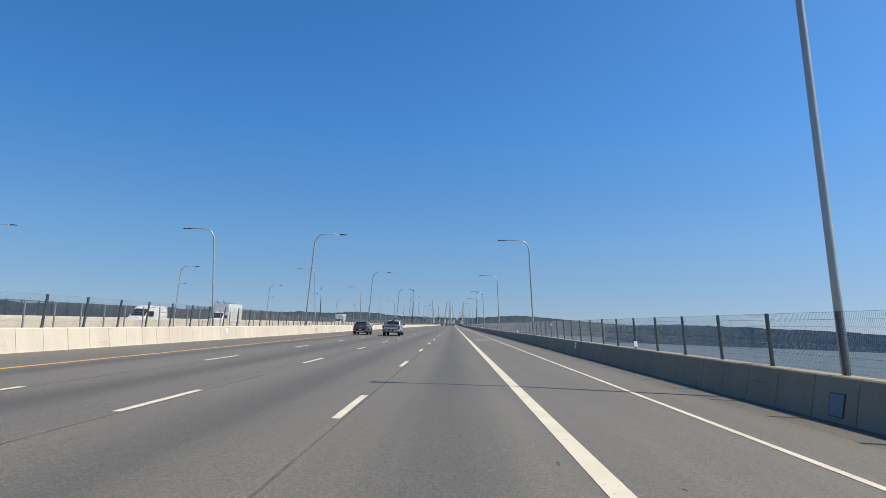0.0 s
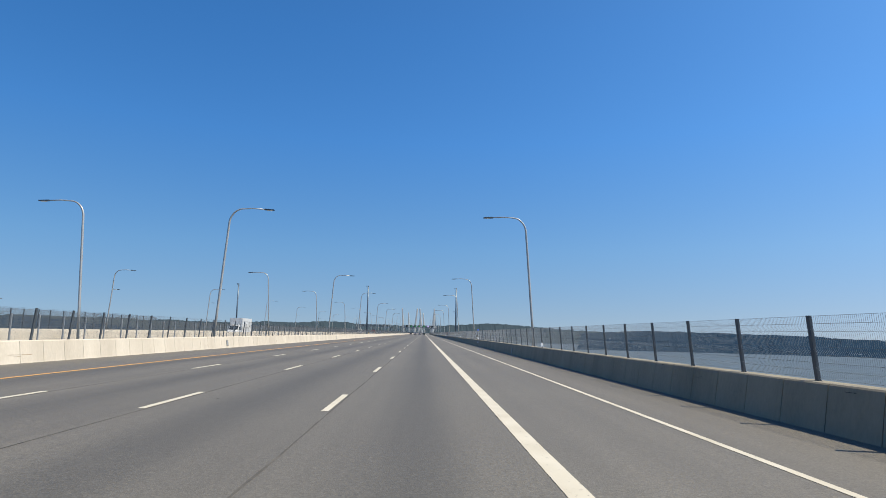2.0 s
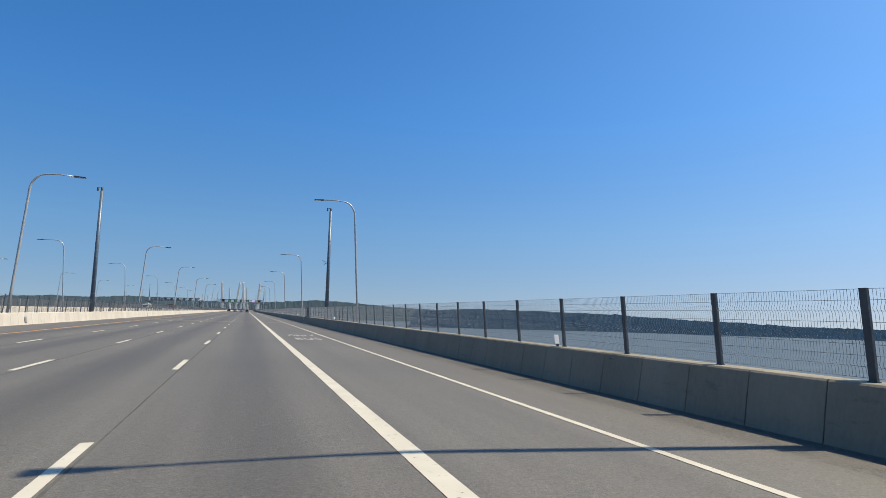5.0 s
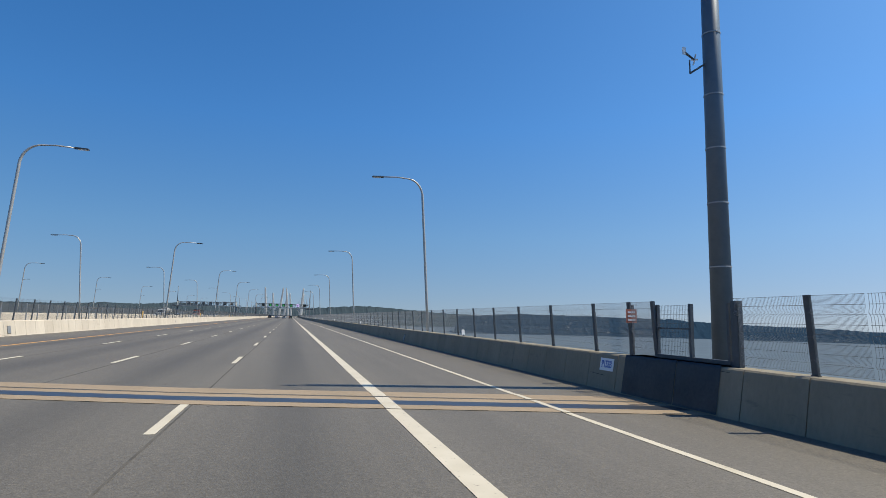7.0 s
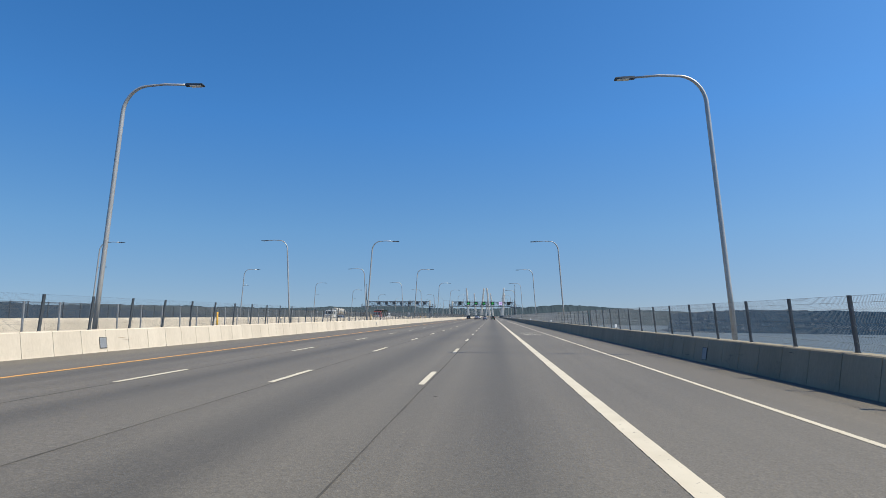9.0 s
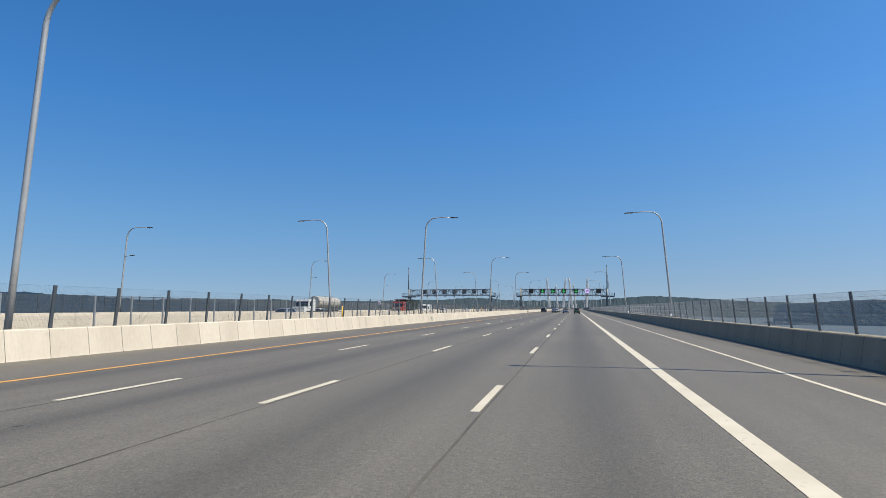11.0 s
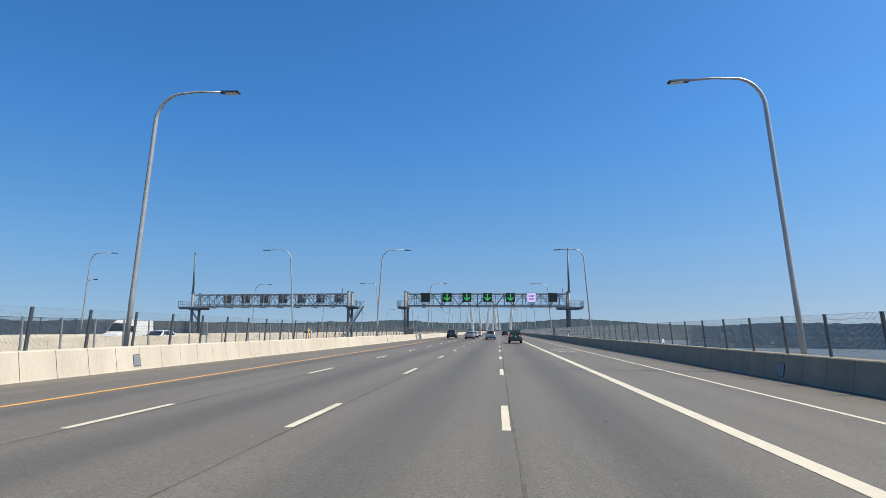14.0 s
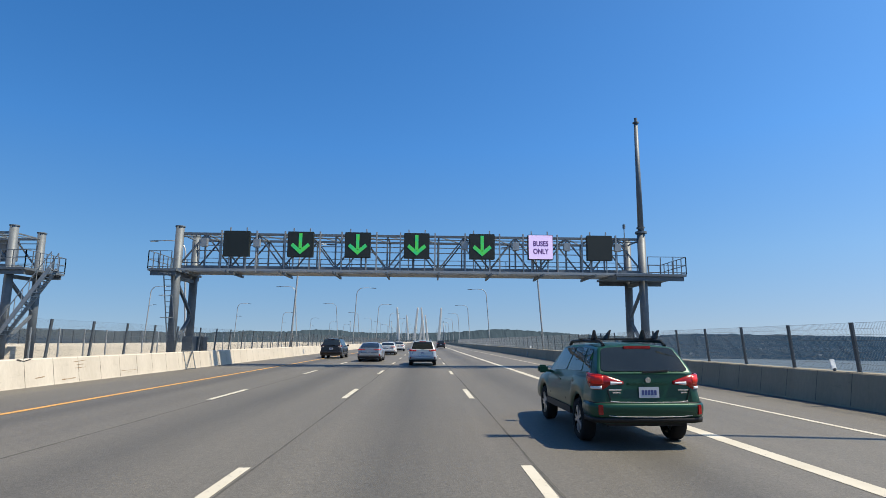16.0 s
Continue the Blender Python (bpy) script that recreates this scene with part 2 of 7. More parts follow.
def box(bm, x0, x1, y0, y1, z0, z1, m=None, bevel=0.0):
    c = [(x, y, z) for z in (z0, z1) for y in (y0, y1) for x in (x0, x1)]
    vs = [bm.verts.new(m @ Vector(p) if m else p) for p in c]
    fs = [bm.faces.new([vs[i] for i in q]) for q in ((0, 2, 3, 1), (4, 5, 7, 6), (0, 1, 5, 4), (1, 3, 7, 5), (3, 2, 6, 7), (2, 0, 4, 6))]
    if bevel:
        edges = list({e for f in fs for e in f.edges})
        bmesh.ops.bevel(bm, geom=edges, offset=bevel, segments=2, affect="EDGES")
    return vs


def tube(bm, pts, radius, sides=8, end_radius=None, caps=True):
    """A round bar along points, tapering to end_radius."""
    pts = [Vector(p) for p in pts]
    rings, n = [], len(pts)
    for i, p in enumerate(pts):
        d = (pts[min(i + 1, n - 1)] - pts[max(i - 1, 0)]).normalized()
        side = d.cross(Vector((0, 1, 0)) if abs(d.y) < 0.9 else Vector((1, 0, 0))).normalized()
        up = d.cross(side)
        r = radius if end_radius is None else radius + (end_radius - radius) * i / (n - 1)
        rings.append([bm.verts.new(p + r * (math.cos(a) * side + math.sin(a) * up)) for a in [2 * math.pi * k / sides for k in range(sides)]])
    for a, b in zip(rings, rings[1:]):
        for k in range(sides):
            bm.faces.new((a[k], a[(k + 1) % sides], b[(k + 1) % sides], b[k]))
    if caps:
        bm.faces.new(rings[0][::-1])
        bm.faces.new(rings[-1])


def beam(bm, a, b, w, h=None):
    """A square bar from a to b."""
    a, b, h = Vector(a), Vector(b), h or w
    d = (b - a).normalized()
    side = d.cross(Vector((0, 0, 1)) if abs(d.z) < 0.95 else Vector((0, 1, 0))).normalized()
    up = side.cross(d)
    ring = [[bm.verts.new(p + side * sx * w / 2 + up * sz * h / 2) for sx, sz in ((-1, -1), (1, -1), (1, 1), (-1, 1))] for p in (a, b)]
    for k in range(4):
        bm.faces.new((ring[0][k], ring[0][(k + 1) % 4], ring[1][(k + 1) % 4], ring[1][k]))
    bm.faces.new(ring[0][::-1])
    bm.faces.new(ring[1])


def bend(y):
    """How far the bridge has swung to the right at y."""
    return 13.5 * (max(0.0, y - 600) / 1225) ** 2


def ground(x):
    """The deck's height: it climbs gently towards the median."""
    return 0.0115 * max(0.0, -x - 4.0)


def sweep(bm, profile, ys, closed=True):
    """A profile of (x, z) drawn along the bridge."""
    rows = [[bm.verts.new((x + bend(y), y, z)) for x, z in profile] for y in ys]
    n = len(profile)
    for a, b in zip(rows, rows[1:]):
        for k in range(n if closed else n - 1):
            bm.faces.new((a[k], a[(k + 1) % n], b[(k + 1) % n], b[k]))
    if closed:
        bm.faces.new(rows[0][::-1])
        bm.faces.new(rows[-1])


STATIONS = [-120.0, 0.0, 200.0, 400.0, 600.0] + [600.0 + 50 * k for k in range(1, 41)]
END = STATIONS[-1]

# ---- the water, the shores ----
WATER_Z = -60.0
bm = bmesh.new()
vs = [bm.verts.new((x, y, WATER_Z)) for x, y in ((-9000, -6000), (9000, -6000), (9000, 12000), (-9000, 12000))]
bm.faces.new(vs)
tagged(make("water", bm, WATER), "wide grey-blue river under the bridge", "river", kind="structure")


def hills(name, label, points, depth, seed, material):
    """A wooded shore: a ridge behind a line of (x, y, height over the water), with a lumpy crown line."""
    rng = random.Random(seed)
    line, path = [], [Vector(p) for p in points]
    for a, b in zip(path, path[1:]):
        n = max(2, int((b - a).to_2d().length / 12))
        line += [a.lerp(b, k / n) for k in range(n)]
    line.append(path[-1])
    bm = bmesh.new()
    rows = []
    for i, p in enumerate(line):
        d = (line[min(i + 1, len(line) - 1)] - line[max(i - 1, 0)]).to_2d().normalized()
        out = Vector((d.y, -d.x)) * depth
        ragged = 1 + 0.10 * noise.noise((p.x * 0.004, p.y * 0.004, seed)) + 0.05 * noise.noise((p.x * 0.02, p.y * 0.02, seed + 3))
        row = []
        for f, g in ((0, 0.0), (0.15, 0.17), (0.33, 0.36), (0.55, 0.59), (0.8, 0.83), (1.0, 1.0), (1.6, 0.4)):
            j = rng.uniform(-1, 1) * (2.2 if 0 < g else 0)
            row.append(bm.verts.new((p.x + out.x * f, p.y + out.y * f, WATER_Z - 0.5 + p.z * g * ragged + j)))
        rows.append(row)
    for a, b in zip(rows, rows[1:]):
        for k in range(6):
            bm.faces.new((a[k], a[k + 1], b[k + 1], b[k]))
    return tagged(make(name, bm, material), label, "hills", kind="structure")


def arc(radius, start, stop, heights):
    """Points of a shore round the bridge, by compass angle from straight ahead (right is positive)."""
    n = len(heights)
    out = []
    for k, hgt in enumerate(heights):
        a = radians(start + (stop - start) * k / (n - 1))
        out.append((radius * math.sin(a), 270 + radius * math.cos(a), hgt))
    return out


right_hills = hills("hills_right", "dark wooded hills along the far river bank, blued by painted haze", arc(2500, 95, 16, [22, 25, 25, 27, 29, 33, 36, 40, 51, 65, 82, 92, 89, 75]), 420, 2, HAZE_TINT_HILL)
hills("hills_ahead", "wooded ridge beyond the end of the bridge, haze in its colour", arc(4200, 22, -40, [70, 100, 122, 150, 122, 128, 138, 136, 126, 132, 137, 139, 134]), 600, 5, HAZE_TINT_FAR_HILL)
hills("hills_left", "low dark wooded hills across the water, blued by painted haze", arc(3000, -26, -110, [68, 119, 152, 173, 185, 191, 188, 179]), 600, 7, HAZE_TINT_HILL)

# pale houses scattered on the far slopes
rng = random.Random(31)
bm = bmesh.new()
for k in range(46):
    ob = right_hills
    co = ob.data.vertices[rng.randrange(len(ob.data.vertices) // 7) * 7 + rng.choice((0, 1, 1, 2, 2, 3, 4))].co
    w, d, hh = rng.uniform(2, 5.5), rng.uniform(2, 5), rng.uniform(0, 3.5)
    x, y, z = co.x + rng.uniform(-8, 8), co.y + rng.uniform(-8, 8), co.z
    box(bm, x - w, x + w, y - d, y + d, z - 6, z + hh)
tagged(make("far_houses", bm, surface("pale_far_walls", (0.22, 0.23, 0.24), (0.42, 0.42, 0.41), 0.9, grain=0.3, coarse=0.01)), "small pale houses among the trees of the far bank", "houses", kind="stuff")


# ---- the bridge deck ----
LEFT, RIGHT = -17.7, 5.55
bm = bmesh.new()
sweep(bm, [(LEFT - 2.6, ground(LEFT)), (LEFT, ground(LEFT)), (-4.0, 0.0), (RIGHT + 2.7, 0.0), (RIGHT + 2.7, -0.5), (RIGHT - 1.5, -3.6), (LEFT + 1.8, -3.6), (LEFT - 2.6, -0.5)], STATIONS)
road = tagged(make("road", bm, ASPHALT), "grey asphalt bridge roadway with oil-darkened lanes", "road", kind="structure")


def stripe(name, x, width, y0, y1, material, label):
    bm = bmesh.new()
    ys = [y0] + [y for y in STATIONS if y0 < y < y1] + [y1]
    sweep(bm, [(x - width / 2, ground(x) + 0.006), (x + width / 2, ground(x) + 0.006)], ys, closed=False)
    return tagged(make(name, bm, material), label, "road marking", kind="structure")


stripe("trim_bus_lane_line", 0.0, 0.28, -100, END, WHITE_PAINT, "broad white line along the bus lane")
stripe("trim_edge_line", 3.0, 0.13, -100, END, WHITE_PAINT, "thin white line along the shoulder")
stripe("trim_yellow_line", -13.9, 0.19, -100, END, YELLOW_PAINT, "yellow line along the median shoulder")
PERIOD, DASH = 12.192, 3.2
LANES = ((-3.67, 0.39), (-7.32, 0.18), (-10.83, -0.5))
dash_mesh = None
for x, phase in LANES:
    lane = thing("trim_lane_line", "broken white lane line of painted dashes", "road marking", pose(x, phase, ground(x)), group="broken lane lines", kind="structure")
    for k in range(-3, 75):
        if dash_mesh is None:
            bm = bmesh.new()
            box(bm, -0.075, 0.075, 0, DASH, 0.001, 0.005)
            o = part("dash", bm, WHITE_PAINT, lane)
            dash_mesh = o.data
        else:
            o = new("dash", dash_mesh)
            o.parent = lane
        o.location = (bend(k * PERIOD), k * PERIOD, 0)
    bm = bmesh.new()
    for k in range(75, 165):
        y = k * PERIOD
        box(bm, bend(y) - 0.075, bend(y) + 0.075, y, y + DASH, 0.001, 0.005)
    tagged(part("dashes", bm, WHITE_PAINT, lane), kind="stuff")
    # a sealed seam wanders along under every lane line
    bm = bmesh.new()
    prev = None
    for k in range(-40, 1700):
        y = 0.5 * k
        mid = x + 0.13 + 0.035 * noise.noise((x, y * 0.11, 0.0)) + 0.012 * noise.noise((x, y * 0.9, 5.0))
        w = 0.018 + 0.010 * noise.noise((x, y * 0.35, 9.0)) + 0.006 * noise.noise((x, y * 1.3, 2.0))
        pair = [bm.verts.new((mid + bend(y) + e * w, y, ground(mid) + 0.003)) for e in (-1, 1)]
        if prev:
            bm.faces.new((prev[0], prev[1], pair[1], pair[0]))
        prev = pair
    tagged(make("trim_seam", bm, PAVING_SEAM), "dark sealed paving seam along a lane line", "paving seam", kind="structure")


# ---- barriers ----
def barrier(name, label, side, x, top, material, L, start):
    """A concrete parapet of cast lengths; side: +1 stands at the right of the road."""
    face = [(0.0, 0.0), (0.015, 0.06), (0.075, 0.42), (0.15, top - 0.03), (0.18, top), (0.62, top), (0.65, top - 0.04), (0.65, -0.4), (0.0, -0.4)]
    par = thing(name, label, "barrier", kind="structure")
    base = ground(x)
    n0, n1 = -8, int(300 * 1.0) - 8
    mesh = None
    for k in range(n0, n1):
        y0 = k * L + start
        o = None
        if mesh is None:
            bm = bmesh.new()
            rows = [[bm.verts.new((side * a, y, z)) for a, z in face] for y in (0.010, L - 0.010)]
            n = len(face)
            for i in range(n):
                bm.faces.new((rows[0][i], rows[0][(i + 1) % n], rows[1][(i + 1) % n], rows[1][i]))
            bm.faces.new(rows[0][::-1])
            bm.faces.new(rows[1])
            o = part("panel", bm, material, par)
            mesh = o.data
        else:
            o = new("panel", mesh)
            o.parent = par
        o.location = (x, y0, base)
    bm = bmesh.new()
    for k in range(n1, 2200, 1):
        y0 = k * L + start
        if y0 > END:
            break
        s = bend(y0)
        rows = [[bm.verts.new((x + s + side * a, y, z + base)) for a, z in face[:7]] for y in (y0 + 0.010, y0 + L - 0.010)]
        for i in range(6):
            bm.faces.new((rows[0][i], rows[0][i + 1], rows[1][i + 1], rows[1][i]))
    tagged(part("far_panels", bm, material, par), kind="stuff")
    # dark core behind the joints
    bm = bmesh.new()
    sweep(bm, [(x + side * (a + 0.02), z + base - 0.015) for a, z in face[1:7]] , [-10.0] + STATIONS[1:], closed=False)
    tagged(part("core", bm, SEAM, par), "dark joint filler")
    return par


barrier("barrier_right", "grey concrete parapet coloured darker for its shade, cast in short lengths", 1, RIGHT, 0.86, SHADE_TONED_CONCRETE, 1.3046, 0.30)
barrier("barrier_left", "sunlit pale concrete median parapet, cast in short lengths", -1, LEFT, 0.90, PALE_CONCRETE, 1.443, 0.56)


# ---- street lamps ----
def lamp_thing():
    t = thing("street_lamp", "tall curved galvanised street lamp with one arm and flat head", "street lamp", group="street lamps along the bridge")
    bm = bmesh.new()
    pts = [(0.68, 0, 0)] + [(0.68 * (1 - z / 10.7), 0, z) for z in (3, 6, 9, 10.7)]
    for a in range(1, 11):
        an = math.pi / 2 * a / 10
        pts.append((-1.2 * (1 - math.cos(an)), 0, 10.7 + 1.38 * math.sin(an)))
    pts += [(-2.0, 0, 12.13), (-3.05, 0, 12.07)]
    tube(bm, pts, 0.108, 12, 0.045)
    part("pole", bm, BRIGHT_STEEL, t, smooth=True)
    bm = bmesh.new()
    tube(bm, [(0.69, 0, -0.02), (0.66, 0, 0.25)], 0.2, 10)
    part("base_plate", bm, GALV, t)
    bm = bmesh.new()
    vs = box(bm, -3.87, -3.0, -0.16, 0.16, 11.99, 12.14)
    for v in bm.verts:
        if v.co.x < -3.6 and v.co.z > 12.05:
            v.co.z -= 0.07
        if v.co.x > -3.1:
            v.co.y *= 0.45
    bmesh.ops.bevel(bm, geom=list(bm.edges), offset=0.025, segments=2, affect="EDGES")
    part("lamp_head", bm, POST_GREY, t, "grey flat lamp head")
    bm = bmesh.new()
    box(bm, -3.77, -3.25, -0.12, 0.12, 11.975, 11.989)
    part("lens", bm, plain("lamp_lens", (0.6, 0.6, 0.58), 0.2), t, "pale lamp lens")
    return t


def twin_lamp():
    """The far side's lamp: a second, short arm lights the walkway."""
    t = lamp_thing()
    tagged(t, "tall curved galvanised street lamp with a second short arm", "street lamp", "street lamps along the bridge")
    bm = bmesh.new()
    tube(bm, [(0.17, 0, 8.3), (-0.75, 0, 8.42)], 0.04, 8)
    part("short_arm", bm, BRIGHT_STEEL, t, smooth=True)
    bm = bmesh.new()
    box(bm, -1.25, -0.7, -0.12, 0.12, 8.36, 8.47, bevel=0.02)
    part("small_head", bm, POST_GREY, t, "small flat lamp head")
    return t


LAMP_Y = [-36.0, 17.2, 72.6, 124.1, 183.6, 232.4, 289.3, 340.4, 396.5, 446.7, 502.0, 553.1] + [608.0 + 53.33 * k for k in range(0, 30)]
first = lamp_thing()
first.matrix_basis = pose(7.38, LAMP_Y[0], 0)
twin = twin_lamp()
twin.matrix_basis = pose(-59.9, LAMP_Y[0] - 1.0, 0.3, 0, 0, 180)
for i, y in enumerate(LAMP_Y):
    s = bend(y)
    if i:
        copy_thing(first, pose(7.38 + s, y, 0))
    copy_thing(first, pose(-19.0 + s, y - 0.4, 0.17, 0, 0, 180))
    copy_thing(first, pose(-31.15 + s, y - 1.3, 0.32))
    if i:
        copy_thing(twin, pose(-59.9 + s, y - 1.0, 0.3, 0, 0, 180))

SIGN_WHITE = plain("white_sign_sheet", (0.72, 0.74, 0.76), 0.4)
SIGN_BLUE = plain("blue_sign_ink", (0.05, 0.12, 0.42), 0.4)
BLUE_LAMP = plain("blue_lamp_glass", (0.02, 0.08, 0.75), 0.2, glow=0.6)
RED_SIGN = plain("red_sign_sheet", (0.42, 0.15, 0.10), 0.5)


TRIM_BLACK = plain("black_foot", (0.02, 0.02, 0.02), 0.6)

# ---- the opposite deck ----
OPP, OPP_FAR, OPP_Z = -32.5, -58.7, 0.24
bm = bmesh.new()
sweep(bm, [(OPP_FAR - 3.6, OPP_Z), (OPP + 2.6, OPP_Z), (OPP + 2.6, -0.4), (OPP - 1.5, -3.6), (OPP_FAR + 1.5, -3.6), (OPP_FAR - 3.6, -0.4)], STATIONS)
tagged(make("road_opposite", bm, ASPHALT), "grey asphalt roadway of the opposite deck", "road", kind="structure")
for name, x, side, label in (("barrier_opposite_near", OPP, 1, "weathered beige concrete parapet of the opposite deck"), ("barrier_opposite_far", OPP_FAR, -1, "beige concrete parapet at the far edge of the opposite deck")):
    par = thing(name, label, "barrier", kind="structure")
    bm = bmesh.new()
    for k in range(-5, 150):
        y0 = k * 5.334
        s = bend(y0)
        prof = [(0.0, -0.4), (0.05, 0.1), (0.16, 0.4), (0.25, 1.00), (0.28, 1.03), (0.6, 1.03), (0.62, -0.4)]
        rows = [[bm.verts.new((x + s + side * a, y, z + OPP_Z)) for a, z in prof] for y in (y0 + 0.01, y0 + 5.324)]
        for i in range(6):
            bm.faces.new((rows[0][i], rows[0][i + 1], rows[1][i + 1], rows[1][i]))
    tagged(part("panels", bm, PALE_CONCRETE, par), kind="stuff")
    bm = bmesh.new()
    sweep(bm, [(x + side * 0.02, OPP_Z), (x + side * 0.2, OPP_Z + 0.5), (x + side * 0.3, OPP_Z + 1.01), (x + side * 0.58, OPP_Z + 1.01), (x + side * 0.6, OPP_Z)], STATIONS[:25], closed=False)
    part("core", bm, SEAM, par)
for x, w in ((-36.0, 0.13), (-55.6, 0.13)):
    stripe("trim_opposite_line", x, w, -100, 1400, WHITE_PAINT, "white edge line of the opposite deck").location.z = OPP_Z - ground(x)

# bridge piers reaching down to the river
for k, y in enumerate((-20.0 + 0, 150.8, 257.5, 364.2, 470.9, 577.6, 684.3, 791.0)):
    if k == 0:
        y = 44.0
    for x0, x1 in ((LEFT + 1.0, RIGHT - 1.0), (OPP_FAR + 2, OPP - 2)):
        p = thing("bridge_pier", "tall pale concrete bridge pier standing in the river", "pier", pose((x0 + x1) / 2, y, WATER_Z - 2), group="bridge piers")
        w = (x1 - x0) / 2
        for sx in (-0.6, 0.6):
            bm = bmesh.new()
            tube(bm, [(sx * w, 0, 0), (sx * w, 0, -WATER_Z - 3.0)], 1.7, 14)
            part("column", bm, SHADE_TONED_CONCRETE, p, smooth=False)
        bm = bmesh.new()
        box(bm, -w, w, -1.5, 1.5, -WATER_Z - 3.6, -WATER_Z - 1.61, bevel=0.1)
        part("cap", bm, SHADE_TONED_CONCRETE, p)


# ---- fences ----
def wire_panel_mesh(width, z0, z1, step, lean, r=0.0036, bent=True, rows=7, level=0.0020):
    """A welded mesh panel: V-bent uprights and level wires."""
    bm = bmesh.new()
    n = int(width / step)
    hgt = z1 - z0
    bends = []
    for f in (0.0, 0.10, 0.16, 0.22, 0.40, 0.46, 0.52, 0.72, 0.78, 0.84, 1.0):
        bends.append((f, 0.035 if f in (0.16, 0.46, 0.78) else 0.0))
    if not bent:
        bends = [(0.0, 0.0), (1.0, 0.0)]
    for k in range(n + 1):
        y = 0.04 + (width - 0.08) * k / n
        pts = [(-lean * f * hgt - out, y, z0 + f * hgt) for f, out in bends]
        prev = None
        for p in pts:
            ring = [bm.verts.new((p[0] + a * r, p[1] + b * r, p[2])) for a, b in ((1, 0), (-0.5, 0.87), (-0.5, -0.87))]
            if prev:
                for i in range(3):
                    bm.faces.new((prev[i], prev[(i + 1) % 3], ring[(i + 1) % 3], ring[i]))
            prev = ring
    for i in range(rows):
        f = i / (rows - 1)
        z = z0 + f * hgt
        tube(bm, [(-lean * f * hgt, 0.02, z), (-lean * f * hgt, width - 0.02, z)], level, 3, caps=False)
    me = bpy.data.meshes.new("mesh_panel")
    bm.to_mesh(me)
    bm.free()
    me.materials.append(MESH_WIRE if bent else LEFT_WIRE)
    return me


def post_mesh(z0, z1, lean, w, d, material):
    bm = bmesh.new()
    vs = box(bm, -w / 2, w / 2, -d / 2, d / 2, z0, z1)
    for v in bm.verts:
        v.co.x -= lean * (v.co.z - z0)
    # foot plate, a little wider than the post
    box(bm, -w * 0.7, w * 0.7, -d * 0.65, d * 0.65, z0 - 0.005, z0 + 0.012)
    bmesh.ops.recalc_face_normals(bm, faces=bm.faces)
    me = bpy.data.meshes.new("post")
    bm.to_mesh(me)
    bm.free()
    me.materials.append(material)
    return me


# stretches between the piers: start, end, first post, spacing
RUNS = ((-12.0, 147.0, -9.265, 2.6045), (147.0, 229.0, 149.70, 2.625), (229.0, 253.5, 230.27, 2.63), (258.6, 363.0, 261.444, 2.599), (363.0, 470.0, 363.95, 2.62), (470.0, 577.0, 473.0, 2.60), (577.0, 742.0, 577.5, 2.62))


def fence(name, label, x, base, top, side, post, material, shift=0.0, step=0.05, bent=True):
    """A fence on a parapet: posts and mesh panels between them."""
    f = thing(name, label, "fence", pose(x, 0, base))
    lean = 0.08 * side
    pm, wm = post_mesh(0, top, lean, *post, material), wire_panel_mesh(2.6, 0.05, top - 0.01, step, lean, 0.0029 if bent else 0.0014, bent, 9 if bent else 7, 0.0034 if bent else 0.0020)
    for start, stop, first, gap in RUNS:
        y = first + shift
        while y < stop:
            o = new("post", pm)
            o.parent, o.location = f, (bend(y), y, 0)
            if y + gap < stop + 2.2:
                o = new("mesh_panel", wm)
                o.parent, o.location = f, (bend(y), y, 0)
            y += gap
    # short closing panels where two stretches meet over a pier
    for y, share in ((147.75, 0.72), (254.86, 0.60), (258.84, 0.36), (259.78, 0.63)):
        o = new("post", pm)
        o.parent, o.location = f, (0, y + shift, 0)
        o = new("mesh_panel", wm)
        o.parent, o.location = f, (0, y + shift, 0)
        o.scale.y = share
    o = new("mesh_panel", wm)
    o.parent, o.location, o.scale.y = f, (0, 253.92 + shift, 0), 0.36
    bm = bmesh.new()
    step = 2.64
    y = 743.0
    while y < END - 10:
        box(bm, bend(y) - post[0] / 2, bend(y) + post[0] / 2, y - post[1] / 2, y + post[1] / 2, 0, top)
        for i in range(14):
            z = 0.1 + (top - 0.12) * i / 13
            s0, s1 = bend(y), bend(y + step)
            vs = [bm.verts.new(p) for p in ((s0, y, z), (s1, y + step, z), (s1, y + step, z + 0.012), (s0, y, z + 0.012))]
            bm.faces.new(vs)
        y += step
    tagged(part("far_fence", bm, [material], f), kind="stuff")
    return f


fence("fence_right", "tall dark-posted wire mesh fence on the concrete parapet", 6.0, 0.86, 1.25, 1, (0.05, 0.105), POST_GREY)
fence("fence_left", "dark-posted wire mesh fence on the pale median parapet", LEFT - 0.5, ground(LEFT) + 0.90, 1.34, -1, (0.05, 0.115), POST_GREY, 0.9, 0.046, False)


